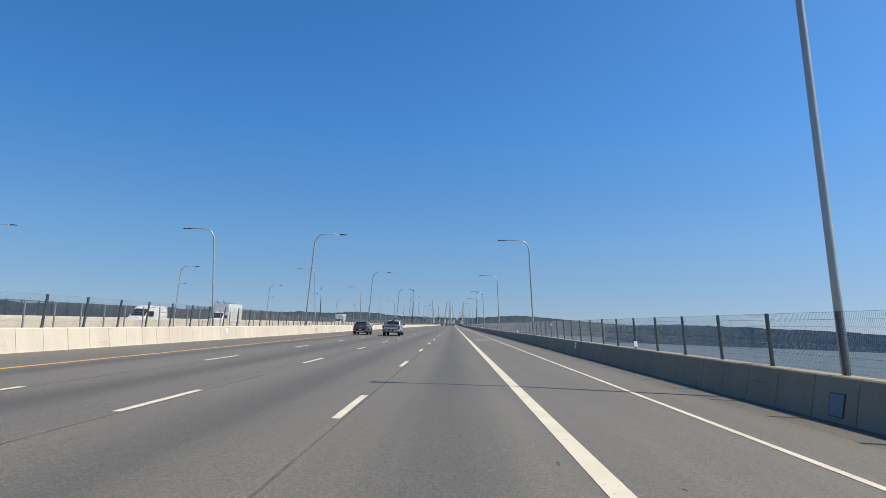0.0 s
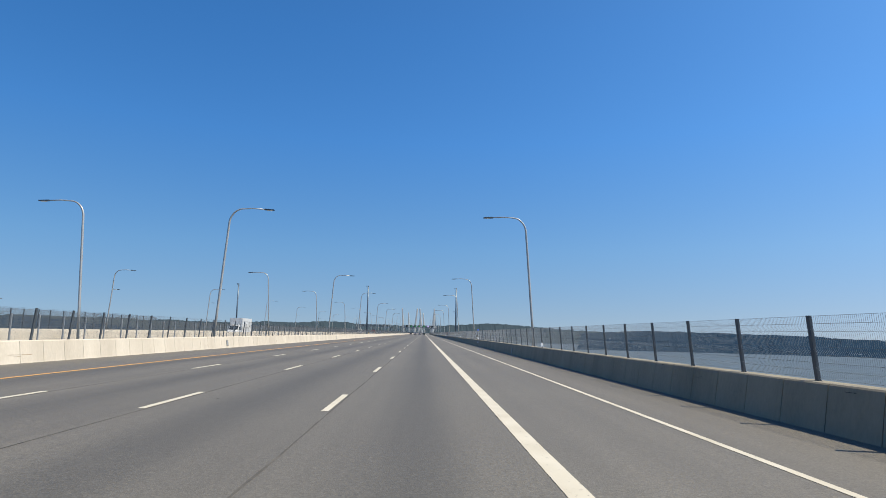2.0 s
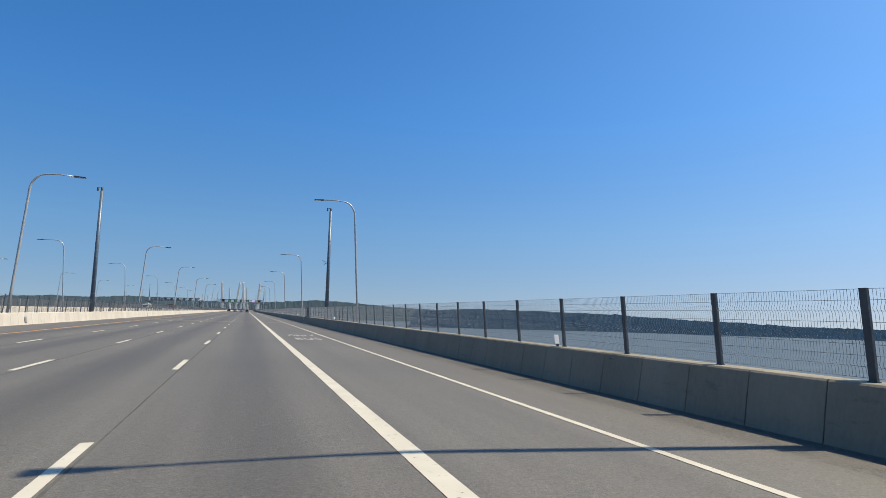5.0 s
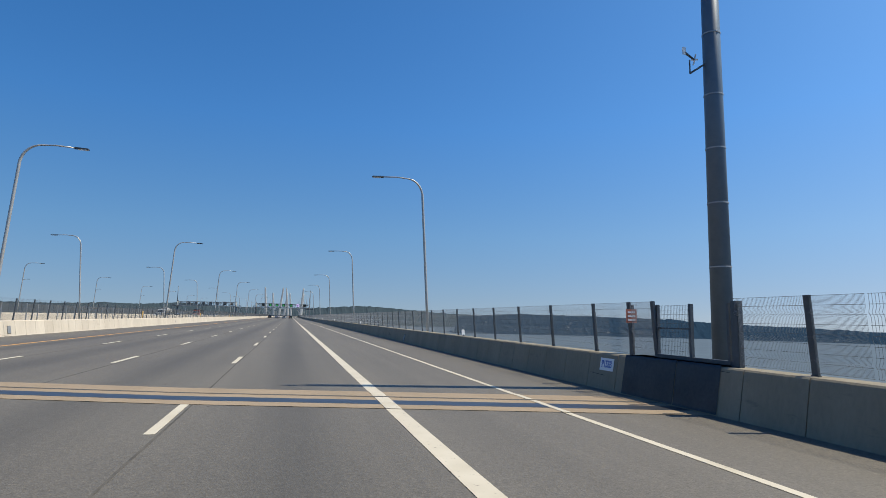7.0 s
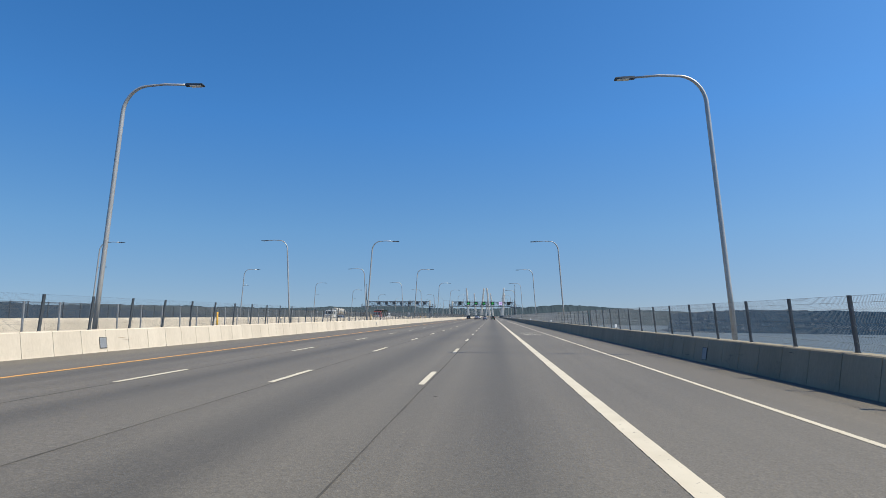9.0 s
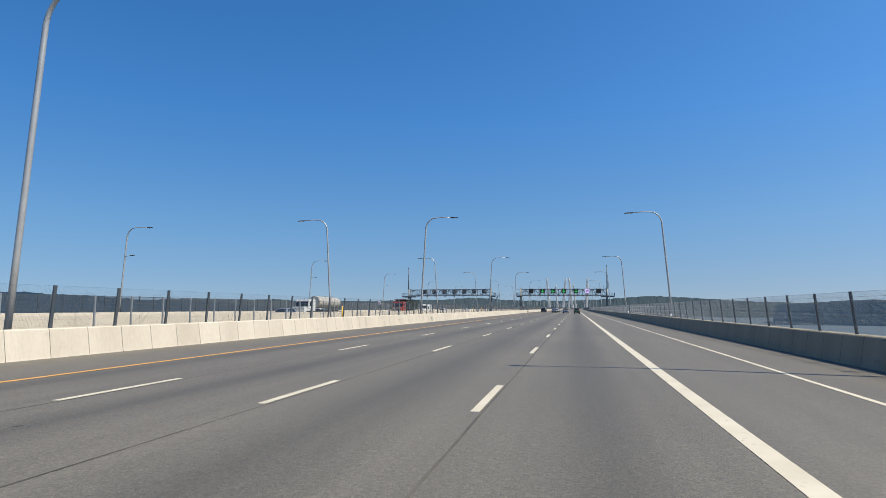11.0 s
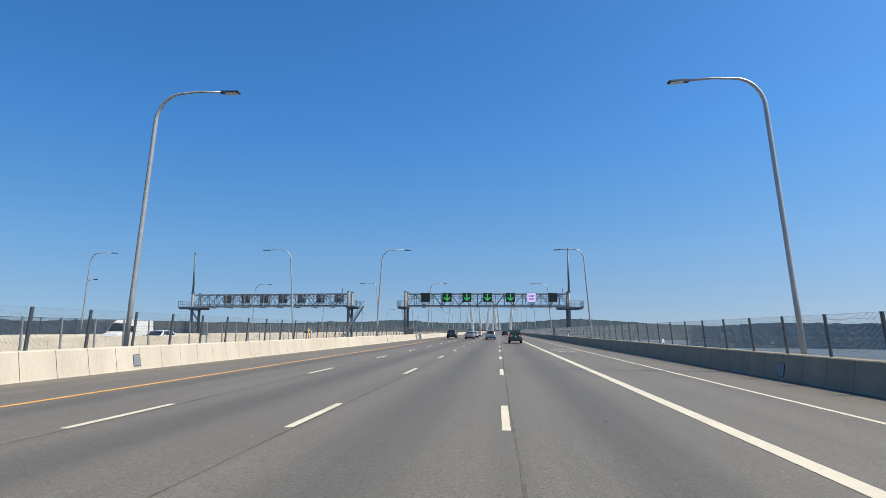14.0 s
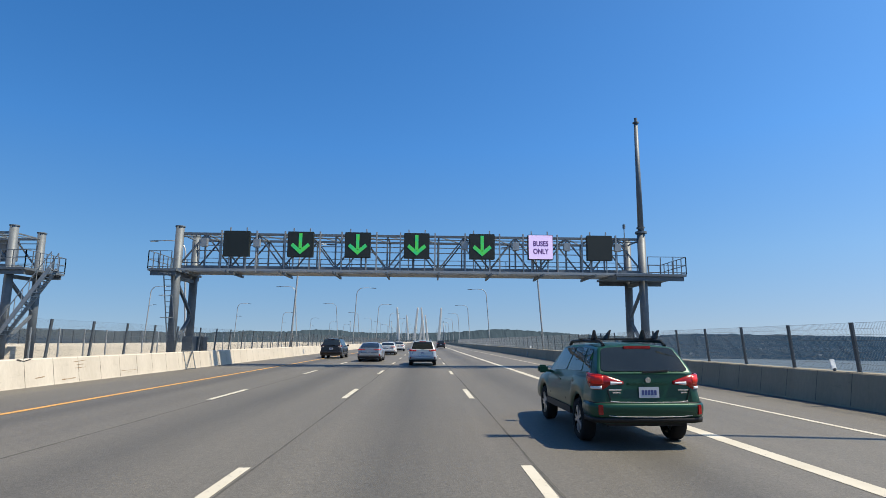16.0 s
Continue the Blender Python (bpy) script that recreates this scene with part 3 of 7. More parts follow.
def low_rail(x, base, phase):
    """Railing along the edge of the opposite deck."""
    f = thing("railing", "light grey steel railing along the opposite deck's edge", "railing", pose(x, 0, base))
    pm = None
    for k in range(-8, 280):
        y = phase + k * 2.96
        if pm is None:
            bm = bmesh.new()
            beam(bm, (0, 0, 0), (0, 0, 2.25), 0.08, 0.10)
            o = part("post", bm, GALV, f)
            pm = o.data
        else:
            o = new("post", pm)
            o.parent = f
        o.location = (bend(y), y, 0)
    for z in (1.4, 1.78, 2.2):
        bm = bmesh.new()
        for a, b in zip(STATIONS[:10], STATIONS[1:10]):
            beam(bm, (bend(a), a, z), (bend(b), b, z), 0.02, 0.025)
        part("rail", bm, POST_GREY, f)
    return f


def far_fence(x, base):
    """The fence along the walkway on the far side of the opposite deck: pairs of dark posts and a fine mesh."""
    f = thing("fence_far_side", "dark-posted fine mesh fence along the far walkway of the opposite deck", "fence", pose(x, 0, base))
    posts, wires = {}, {}
    for k in range(-2, 112):
        y = 1.2 + 6.2 * k
        hgt = 4.0 if 130 < y < 205 else 3.2
        for dy, w in ((0.0, 0.12), (3.4, 0.12)):
            if (hgt, w) not in posts:
                bm = bmesh.new()
                beam(bm, (0, 0, 0), (0, 0, hgt), w, 0.10)
                beam(bm, (-0.16, 0, hgt - 0.03), (0.16, 0, hgt - 0.03), 0.05)
                o = part("post", bm, POST_GREY, f)
                posts[(hgt, w)] = o.data
            else:
                o = new("post", posts[(hgt, w)])
                o.parent = f
            o.location = (bend(y + dy), y + dy, 0)
        if hgt not in wires:
            wires[hgt] = wire_panel_mesh(6.2, 0.1, hgt - 0.05, 0.06, 0.0, 0.008, False, 22, 0.008)
        o = new("mesh_panel", wires[hgt])
        o.parent, o.location = f, (bend(y), y, 0)
    return f


far_fence(OPP_FAR - 3.3, OPP_Z)


def shade(at):
    """A shade over the walkway's overlook: a mast through a thin canopy."""
    c = thing("shade_canopy", "thin grey shade canopy on a raked mast at the overlook", "canopy", at, group="overlook shades")
    bm = bmesh.new()
    tube(bm, [(0, 0, 0), (0.35, 0, 6.3)], 0.07, 8, 0.04)
    part("mast", bm, MAST_GREY, c)
    for sx, tip in ((-1, 5.95), (1, 5.35)):
        bm = bmesh.new()
        v = [(0.0, -1.15, 5.30), (sx * 1.0, -1.55, (tip + 5.3) / 2 + 0.1), (sx * 1.75, -0.4, tip), (sx * 1.55, 0.8, tip - 0.1), (sx * 0.7, 1.35, 5.35), (0.0, 1.0, 5.25)]
        lo = [bm.verts.new((p[0] + 0.3, p[1], p[2])) for p in v]
        hi = [bm.verts.new((p[0] + 0.3, p[1], p[2] + 0.09)) for p in v]
        bm.faces.new(lo[::-1])
        bm.faces.new(hi)
        for i in range(6):
            bm.faces.new((lo[i], lo[(i + 1) % 6], hi[(i + 1) % 6], hi[i]))
        bmesh.ops.recalc_face_normals(bm, faces=bm.faces)
        part("canopy", bm, TRUSS, c, "raised grey canopy wing")


for y, dz in ((144.4, -0.55), (148.0, -0.45), (152.4, -0.3)):
    shade(pose(OPP_FAR - 2.0, y, OPP_Z + dz))

low_rail(-30.35, OPP_Z, 585.18 - 197 * 2.96)


# ---- tall camera masts and the masts' gear ----
def mast(at, label, radius=0.26, height=16.8, gear=True):
    t = thing("mast", label, "mast", at, group="tall grey masts")
    bm = bmesh.new()
    tube(bm, [(0, 0, 0), (0, 0, height)], radius, 18, radius * 0.7)
    part("pole", bm, MAST_GREY, t, smooth=True)
    for z in (3.05, 4.7, 6.15, 7.6, 9.3, 11.5):
        bm = bmesh.new()
        r = radius * (1 - 0.3 * z / height)
        tube(bm, [(0, 0, z), (0, 0, z + 0.035)], r + 0.012, 18)
        part("band", bm, GALV, t, "thin pale steel band")
    bm = bmesh.new()
    tube(bm, [(0, 0, height), (0, 0, height + 0.28)], 0.11, 12)
    tube(bm, [(0, 0, height + 0.28), (0, 0, height + 0.34), (0, 0, height + 0.45)], 0.17, 12, 0.1)
    tube(bm, [(0, 0, height + 0.36), (-0.48, 0, height + 0.42)], 0.03, 6)
    tube(bm, [(-0.46, 0, height + 0.42), (-0.46, 0, height + 0.12)], 0.10, 10)
    tube(bm, [(-0.46, 0, height + 0.12), (-0.46, 0, height - 0.02)], 0.13, 10, 0.05)
    part("camera_head", bm, POST_GREY, t)
    if gear:
        bm = bmesh.new()
        tube(bm, [(-0.18, 0, 8.50), (-0.62, 0.1, 8.20)], 0.025, 6)
        tube(bm, [(-0.62, 0.1, 8.20), (-0.62, 0.1, 8.57)], 0.02, 6)
        tube(bm, [(-0.80, 0.05, 8.73), (-0.46, 0.12, 8.61)], 0.035, 8, 0.02)
        part("wind_vane", bm, POST_GREY, t, "small wind vane on a bracket")
        bm = bmesh.new()
        box(bm, -0.88, -0.78, 0.03, 0.05, 8.67, 8.87)
        part("wind_tail", bm, SIGN_WHITE, t, "white tail fin")
        bm = bmesh.new()
        for a in range(4):
            m = Matrix.Translation((-0.45, 0.12, 8.61)) @ Matrix.Rotation(a * math.pi / 2 + 0.4, 4, "X")
            box(bm, -0.01, 0.01, -0.02, 0.02, 0, 0.14, m)
        part("propeller", bm, SIGN_WHITE, t, "small white propeller")
    return t


mast(pose(8.65, 259.9, 0), "tall tapered grey steel mast with bands and a wind vane", radius=0.271, height=15.85)
mast(pose(-19.8, 258.5, 0.15), "tall tapered grey steel mast behind the median parapet", height=15.8, gear=False)
mast(pose(-61.1, 258.5, 0.24), "tall tapered grey steel mast on the opposite deck", height=15.7, gear=False)
for x in (8.6, -31.0, -62.0):
    mast(pose(x, 985.0, 0.1), "tall tapered grey steel mast far along the bridge", height=15.9, gear=False)

# fence frame and heavy post beside the mast
gate = thing("mesh_gate", "dark-framed wire mesh gate standing open on the parapet", "gate", pose(6.0, 257.9, 0.86))
bm = bmesh.new()
for a, b in (((0.0, 0.9, 0.06), (0.0, 0.9, 1.17)), ((0.0, -0.2, 0.06), (0.0, -0.2, 1.17))):
    bm = bmesh.new()
    beam(bm, a, b, 0.07)
    part("gate_post", bm, POST_GREY, gate)
bm = bmesh.new()
beam(bm, (0.0, 0.93, 0.06), (0.0, -1.5, 0.06), 0.10, 0.08)
beam(bm, (0.0, 0.9, 0.66), (0.0, -0.2, 0.66), 0.03)
part("bottom_rail", bm, POST_GREY, gate)
bm = bmesh.new()
for k in range(22):
    tube(bm, [(0.0, -0.2 + k * 0.05, 0.1), (0.0, -0.2 + k * 0.05, 1.15)], 0.003, 3, caps=False)
for k in range(12):
    tube(bm, [(0.0, -0.2, 0.1 + k * 0.095), (0.0, 0.9, 0.1 + k * 0.095)], 0.003, 3, caps=False)
part("wire_mesh", bm, MESH_WIRE, gate)
single = thing("fence_post", "dark steel fence post standing by itself", "post", pose(5.98, 259.78, 0.86))
bm = bmesh.new()
box(bm, -0.03, 0.03, -0.065, 0.065, 0, 1.18)
part("post", bm, POST_GREY, single)
post = thing("fence_end_post", "broad dark steel end post on the parapet", "post", pose(5.98, 256.5, 0.86))
bm = bmesh.new()
box(bm, -0.06, 0.06, -0.16, 0.02, 0, 1.2, bevel=0.008)
part("post", bm, POST_GREY, post)
bm = bmesh.new()
box(bm, -0.04, 0.04, 0.08, 0.14, 0, 1.17)
part("side_channel", bm, POST_GREY, post)

# ---- expansion joint across the deck ----
SLANT = -0.28
jt = thing("trim_expansion_joint", "rust-stained concrete and dark steel expansion joint", "expansion joint", kind="structure")


def across(name, y0, y1, z, material, label):
    bm = bmesh.new()
    xs = [LEFT + 0.05, -14, -10, -7, -4, 0, 3, RIGHT - 0.05]
    lo = [[bm.verts.new((x, y + SLANT * (x - 3), ground(x) + z)) for x in xs] for y in (y0, y1)]
    for a, b, c, d in zip(lo[0], lo[0][1:], lo[1][1:], lo[1]):
        bm.faces.new((a, b, c, d))
    return part(name, bm, material, jt, label)


across("header", 257.3, 257.8, 0.009, HEADER, "brown-stained concrete header")
across("steel_plate", 257.8, 258.35, 0.012, STEEL_DARK, "dark bluish steel joint")
across("header", 258.35, 259.7, 0.009, HEADER, "brown-stained concrete header")
across("seal", 258.8, 258.92, 0.013, SEAM, "dark rubber seal")

# the road's lines run on over the joint
for x, w, material in ((0.0, 0.28, WHITE_PAINT), (3.0, 0.13, WHITE_PAINT), (-13.9, 0.19, YELLOW_PAINT)):
    for y0, y1 in ((257.25, 258.78), (258.94, 259.75)):
        y0, y1 = y0 + SLANT * (x - 3), y1 + SLANT * (x - 3)
        bm = bmesh.new()
        bm.faces.new([bm.verts.new((x + a * w / 2, y - a * 0.5 * w * 0.28, ground(x) + 0.0165)) for a, y in ((-1, y0), (1, y0), (1, y1), (-1, y1))])
        part("line", bm, material, jt, "road paint carried over the joint")

# steel cover plates over the parapet at the joint
cover = thing("parapet_cover", "dark blue-grey steel plates over the parapet joint", "cover plate", pose(RIGHT, 0, 0))
for y0, y1 in ((256.54, 257.76), (257.78, 259.6)):
    bm = bmesh.new()
    rows = [[bm.verts.new((a - 0.012, y, z)) for a, z in ((0.0, 0.02), (0.015, 0.06), (0.075, 0.42), (0.15, 0.84), (0.17, 0.885), (0.64, 0.885))] for y in (y0, y1)]
    for i in range(5):
        bm.faces.new((rows[0][i], rows[0][i + 1], rows[1][i + 1], rows[1][i]))
    bmesh.ops.solidify(bm, geom=list(bm.faces), thickness=0.01)
    part("plate", bm, STEEL_DARK, cover)


# ---- writing ----
def lettering(name, text, material, parent, size, m, depth=0.002, wide=1.0, spacing=1.0, bold=0.0):
    cu = bpy.data.curves.new(name, "FONT")
    cu.body, cu.size, cu.extrude, cu.align_x, cu.align_y = text, size, depth, "CENTER", "CENTER"
    cu.space_character = spacing
    cu.offset = bold
    cu.resolution_u = 4
    tmp = bpy.data.objects.new(name, cu)
    scene.collection.objects.link(tmp)
    bpy.context.view_layer.update()
    me = bpy.data.meshes.new_from_object(tmp.evaluated_get(bpy.context.evaluated_depsgraph_get()))
    bpy.data.objects.remove(tmp)
    me.transform(m @ Matrix.Diagonal((wide, 1, 1, 1)))
    me.materials.clear()
    me.materials.append(material)
    ob = new(name, me)
    ob.parent = parent
    return ob


for n, y in enumerate((65.4, 213.5, 367.5, 524.3, 684.0)):
    mark = thing("trim_bus_only_marking", "worn white BUS ONLY lettering on the bus lane", "road marking", pose(1.62, y, 0), group="bus lane lettering", kind="structure")
    for word, dy, wide in (("BUS", 0.0, 0.252), ("ONLY", 4.55, 0.188)):
        lettering("word", word, WORN_WHITE, mark, 3.2, pose(0, dy, 0.004), wide=wide, spacing=1.14, bold=0.045)



def plate(y, text, x=RIGHT, side=1, base=0.0, w=0.60, h=0.30, label="white plate with blue writing on the parapet"):
    face = pose(x + side * 0.100, y, base + 0.60) @ pose(0, 0, 0, 0, side * 9.4, 0) @ pose(0, 0, 0, 90, 0, -90 * side)
    t = thing("parapet_plate", label, "sign", face)
    bm = bmesh.new()
    box(bm, -w / 2, w / 2, -h / 2, h / 2, 0.0, 0.012)
    part("sheet", bm, SIGN_WHITE, t)
    if text:
        lettering("writing", text, SIGN_BLUE, t, 0.24, pose(0, 0.0, 0.014), wide=0.72, spacing=1.05, bold=0.006)
    else:
        bm = bmesh.new()
        for k in range(2):
            box(bm, -w * 0.3, w * 0.3, -0.07 + 0.1 * k, -0.03 + 0.1 * k, 0.012, 0.015)
        part("writing", bm, SIGN_BLUE, t)
    return t


plate(150.97, "P14SB")
plate(260.36, "P15SB", label="white plate with blue writing beside the steel covers")
for y in (37.57, 468.52):
    plate(y, "", w=0.34, h=0.34, label="small white square plate with blue bars on the parapet")
for y in (43.56, 471.37):
    plate(y, "", LEFT, -1, ground(LEFT), w=0.36, h=0.32, label="small white plate on the pale median parapet")


def hatch(y, x=RIGHT, side=1, base=0.0, z=0.36, material=None):
    m = pose(x + side * (0.004 + 0.165 * z), y, base + z) @ pose(0, 0, 0, 0, side * 9.4, 0) @ pose(0, 0, 0, 90, 0, -90 * side)
    t = thing("parapet_hatch", "grey steel access hatch set in the parapet", "hatch", m, group="parapet hatches")
    bm = bmesh.new()
    box(bm, -0.2, 0.2, -0.205, 0.205, 0.005, 0.022, bevel=0.004)
    part("cover", bm, material or MAST_GREY, t)
    bm = bmesh.new()
    for a, b in (((-0.22, -0.225), (0.22, -0.205)), ((-0.22, 0.205), (0.22, 0.225)), ((-0.22, -0.225), (-0.2, 0.225)), ((0.2, -0.225), (0.22, 0.225))):
        box(bm, a[0], b[0], a[1], b[1], 0.004, 0.018)
    part("rim", bm, SEAM, t)
    return t


for y in LAMP_Y[1:16]:
    hatch(y - 3.3, z=0.32)
    hatch(y - 2.4, LEFT, -1, ground(LEFT), 0.37, GALV)


def reflector(y, x=5.95, base=0.86, side=1):
    t = thing("reflector", "small white upright reflector on the parapet", "reflector", pose(x, y, base), group="parapet reflectors")
    bm = bmesh.new()
    box(bm, -0.07, 0.07, -0.012, 0.012, 0.05, 0.30, bevel=0.01)
    for v in bm.verts:
        v.co.y += 0.25 * (v.co.z - 0.05)
    part("board", bm, SIGN_WHITE, t)
    bm = bmesh.new()
    box(bm, -0.02, 0.02, -0.05, 0.02, 0.0, 0.07)
    part("bracket", bm, POST_GREY, t)
    return t


for y in (26.7, 70.6, 109.9, 152.6, 191.8, 232.3, 273.1, 312.8, 352.9, 393.0, 433.1, 472.8, 513.3, 559.5, 604.0, 648.0):
    reflector(y, x=5.84)

# emergency telephone with its blue light, and small notices on the fence posts
PHONE_TAN = surface("tan_steel_box", (0.30, 0.26, 0.20), (0.40, 0.36, 0.29), 0.6, grain=18, coarse=2.0)
CHROME_DULL = plain("dull_chrome", (0.7, 0.7, 0.7), 0.25, 1.0)
phone = thing("emergency_phone", "tan emergency telephone box under a blue light", "telephone", pose(6.03, 155.05, 0.86))
bm = bmesh.new()
box(bm, -0.04, 0.04, -0.05, 0.05, 0, 1.28)
part("post", bm, POST_GREY, phone)
bm = bmesh.new()
tube(bm, [(0, 0, 1.28), (0, 0, 1.415)], 0.052, 10)
part("light", bm, BLUE_LAMP, phone, "blue lamp", smooth=True)
bm = bmesh.new()
box(bm, -0.26, 0.05, -0.16, 0.10, 0.03, 0.62, bevel=0.015)
part("cabinet", bm, PHONE_TAN, phone, "tan-grey steel box")
bm = bmesh.new()
tube(bm, [(-0.17, -0.155, 0.51), (-0.17, -0.185, 0.51)], 0.075, 16)
part("horn", bm, BLACK, phone, "round black loudspeaker horn")
bm = bmesh.new()
tube(bm, [(-0.17, -0.18, 0.53), (-0.17, -0.20, 0.53)], 0.028, 10)
part("button", bm, CHROME_DULL, phone, "shiny call button")
bm = bmesh.new()
box(bm, -0.22, -0.08, -0.168, -0.162, 0.14, 0.33)
part("notice", bm, SIGN_WHITE, phone)
for y, x, z, col in ((157.57, 5.9, 1.85, HEADER), (259.78, 5.93, 1.78, RED_SIGN), (48.03, 5.92, 1.84, RED_SIGN), (427.4, LEFT - 0.4, 2.1, SIGN_WHITE)):
    t = thing("notice_sign", "small notice sign fixed to a fence post", "sign", pose(x, y, z), group="fence notices")
    bm = bmesh.new()
    box(bm, -0.14, 0.14, -0.075, -0.066, -0.16, 0.16)
    part("sheet", bm, col, t)
    bm = bmesh.new()
    for k in range(3):
        box(bm, -0.10, 0.10, -0.079, -0.0755, -0.11 + 0.09 * k, -0.07 + 0.09 * k)
    part("writing", bm, SIGN_WHITE if col is not SIGN_WHITE else RED_SIGN, t)

# scuffs, rubber marks and faded spray paint on the parapets
SCUFF = surface("rubber_scuff", (0.012, 0.012, 0.012), (0.10, 0.09, 0.08), 0.9, grain=30, coarse=6)
FADED_BLUE = surface("faded_blue_spray", (0.12, 0.14, 0.18), (0.20, 0.21, 0.23), 0.9, grain=25, coarse=5)
RUST = surface("rust_streak", (0.20, 0.11, 0.05), (0.42, 0.33, 0.22), 0.9, grain=25, coarse=5)


def stroke(bm, side, x, base, pts, w, seed):
    """A thin uneven stroke of (y, z) points lying on a parapet's sloping face."""
    rng = random.Random(seed)
    prev = None
    for i, (y, z) in enumerate(pts):
        ww = w * rng.uniform(0.45, 1.25) * (0.25 if i in (0, len(pts) - 1) else 1.0)
        out = x + side * (0.007 + z * 0.165) - side * 0.008
        ring = [bm.verts.new((out, y, base + z - ww / 2)), bm.verts.new((out, y, base + z + ww / 2))]
        if prev:
            bm.faces.new((prev[0], prev[1], ring[1], ring[0]))
        prev = ring


def scuffs(parent_name, side, x, base, material, strokes, label):
    bm = bmesh.new()
    for k, (y, z, dy, dz, w) in enumerate(strokes):
        stroke(bm, side, x, base, [(y + dy * f, z + dz * f) for f in (0, 0.15, 0.3, 0.5, 0.7, 0.85, 1)], w, k + int(y))
    part("scuff", bm, material, bpy.data.objects[parent_name], label)


scuffs("barrier_right", 1, RIGHT, 0.0, SCUFF, [(291.45, 0.36, 0.33, 0.03, 0.05), (291.8, 0.41, 0.3, 0.03, 0.06), (292.2, 0.44, 0.32, 0.04, 0.05), (291.5, 0.31, 1.3, 0.05, 0.015)], "black rubber scuffs")
scuffs("barrier_right", 1, RIGHT, 0.0, FADED_BLUE, [(294.1, 0.52, 0.5, 0.05, 0.02), (294.6, 0.57, 0.2, -0.3, 0.03), (294.85, 0.5, 0.1, -0.25, 0.04), (295.0, 0.45, 0.15, -0.2, 0.03)], "faded blue spray paint")
scuffs("barrier_left", -1, LEFT, ground(LEFT), SCUFF, [(562.98, 0.89, 0.35, -0.06, 0.05), (563.33, 0.83, 0.37, 0.07, 0.05)], "black scuffs")
scuffs("barrier_left", -1, LEFT, ground(LEFT), RUST, [(565.9, 0.72, 0.8, 0.05, 0.025), (566.1, 0.62, 0.5, 0.01, 0.02), (566.0, 0.50, 0.7, 0.02, 0.02), (563.8, 0.27, 0.5, 0.03, 0.03), (565.2, 0.14, 0.8, 0.02, 0.04), (560.4, 0.2, 1.9, 0.04, 0.02)], "rusty streaks")
for k in range(26):
    rng = random.Random(40 + k)
    y = 8 + 22.5 * k + rng.uniform(-8, 8)
    z = rng.uniform(0.12, 0.55)
    scuffs("barrier_left", -1, LEFT, ground(LEFT), RUST, [(y, z, rng.uniform(0.4, 1.6), rng.uniform(-0.04, 0.04), 0.015), (y + 0.3, z - 0.08, rng.uniform(0.3, 0.9), 0.0, 0.012)], "faint scuffs")
    scuffs("barrier_right", 1, RIGHT, 0.0, SCUFF, [(y + 9, z, rng.uniform(0.3, 1.0), rng.uniform(-0.03, 0.03), 0.012)], "faint scuffs")

for k in range(75):
    rng = random.Random(400 + k)
    y = 2 + 7.5 * k + rng.uniform(-2.5, 2.5)
    scuffs("barrier_right", 1, RIGHT, 0.0, SCUFF, [(y, rng.uniform(0.72, 0.84), rng.uniform(0.15, 0.4), rng.uniform(-0.01, 0.01), 0.014)], "dark chips near the coping")

# tar spots and rubber scraps pressed into the road
rng = random.Random(77)
bm = bmesh.new()
for k in range(170):
    x, y, r = rng.uniform(-15.5, 4.9), rng.uniform(4, 640), rng.uniform(0.02, 0.085)
    turn, squash = rng.uniform(0, 3.1), rng.uniform(0.25, 0.8)
    ring = []
    for i in range(9):
        a = 2 * math.pi * i / 9
        px, py = r * rng.uniform(0.6, 1.2) * math.cos(a), r * squash * rng.uniform(0.6, 1.2) * math.sin(a)
        ring.append(bm.verts.new((x + px * math.cos(turn) - py * math.sin(turn), y + (px * math.sin(turn) + py * math.cos(turn)) * 1.6, ground(x) + 0.0035)))
    bm.faces.new(ring)
tagged(make("tar_spots", bm, SCUFF), "dark tar spots and rubber scraps on the asphalt", "road stains", kind="stuff")

# surveyor's orange paint mark on the shoulder
bm = bmesh.new()
for pts in (((4.85, 46.75), (5.05, 46.72), (5.08, 46.95), (4.87, 46.97)), ((4.77, 46.95), (4.85, 46.95), (4.73, 47.6), (4.69, 47.6))):
    bm.faces.new([bm.verts.new((x, y, 0.004)) for x, y in pts])
tagged(make("trim_paint_mark", bm, worn_paint("orange_marking_paint", (0.80, 0.30, 0.03), 0.4)), "orange spray mark on the shoulder", "road marking", kind="structure")

# ---- sign gantries ----
GREEN_LED = surface("green_led", (0.06, 0.36, 0.008), (0.0, 0.30, 0.15), 0.5, grain=3.4, coarse=1.3, spread=0.9)
led = GREEN_LED.node_tree.nodes["Principled BSDF"]
GREEN_LED.node_tree.links.new(led.inputs["Base Color"].links[0].from_socket, led.inputs["Emission Color"])
led.inputs["Emission Strength"].default_value = 0.55
VIOLET_LED = plain("violet_led_panel", (0.62, 0.48, 0.74), 0.5, glow=0.45)
PURPLE_LED = plain("purple_led_writing", (0.12, 0.03, 0.22), 0.5)


def railing(bm, x0, x1, y, z, gap=0.75, along="x"):
    n = max(1, round(abs(x1 - x0) / gap))

    def at(a, zz):
        return (a, y, zz) if along == "x" else (y, a, zz)
    for k in range(n + 1):
        a = x0 + (x1 - x0) * k / n
        beam(bm, at(a, z), at(a, z + 1.05), 0.045)
    for dz in (0.1, 0.55, 1.05):
        beam(bm, at(x0, z + dz), at(x1, z + dz), 0.035)


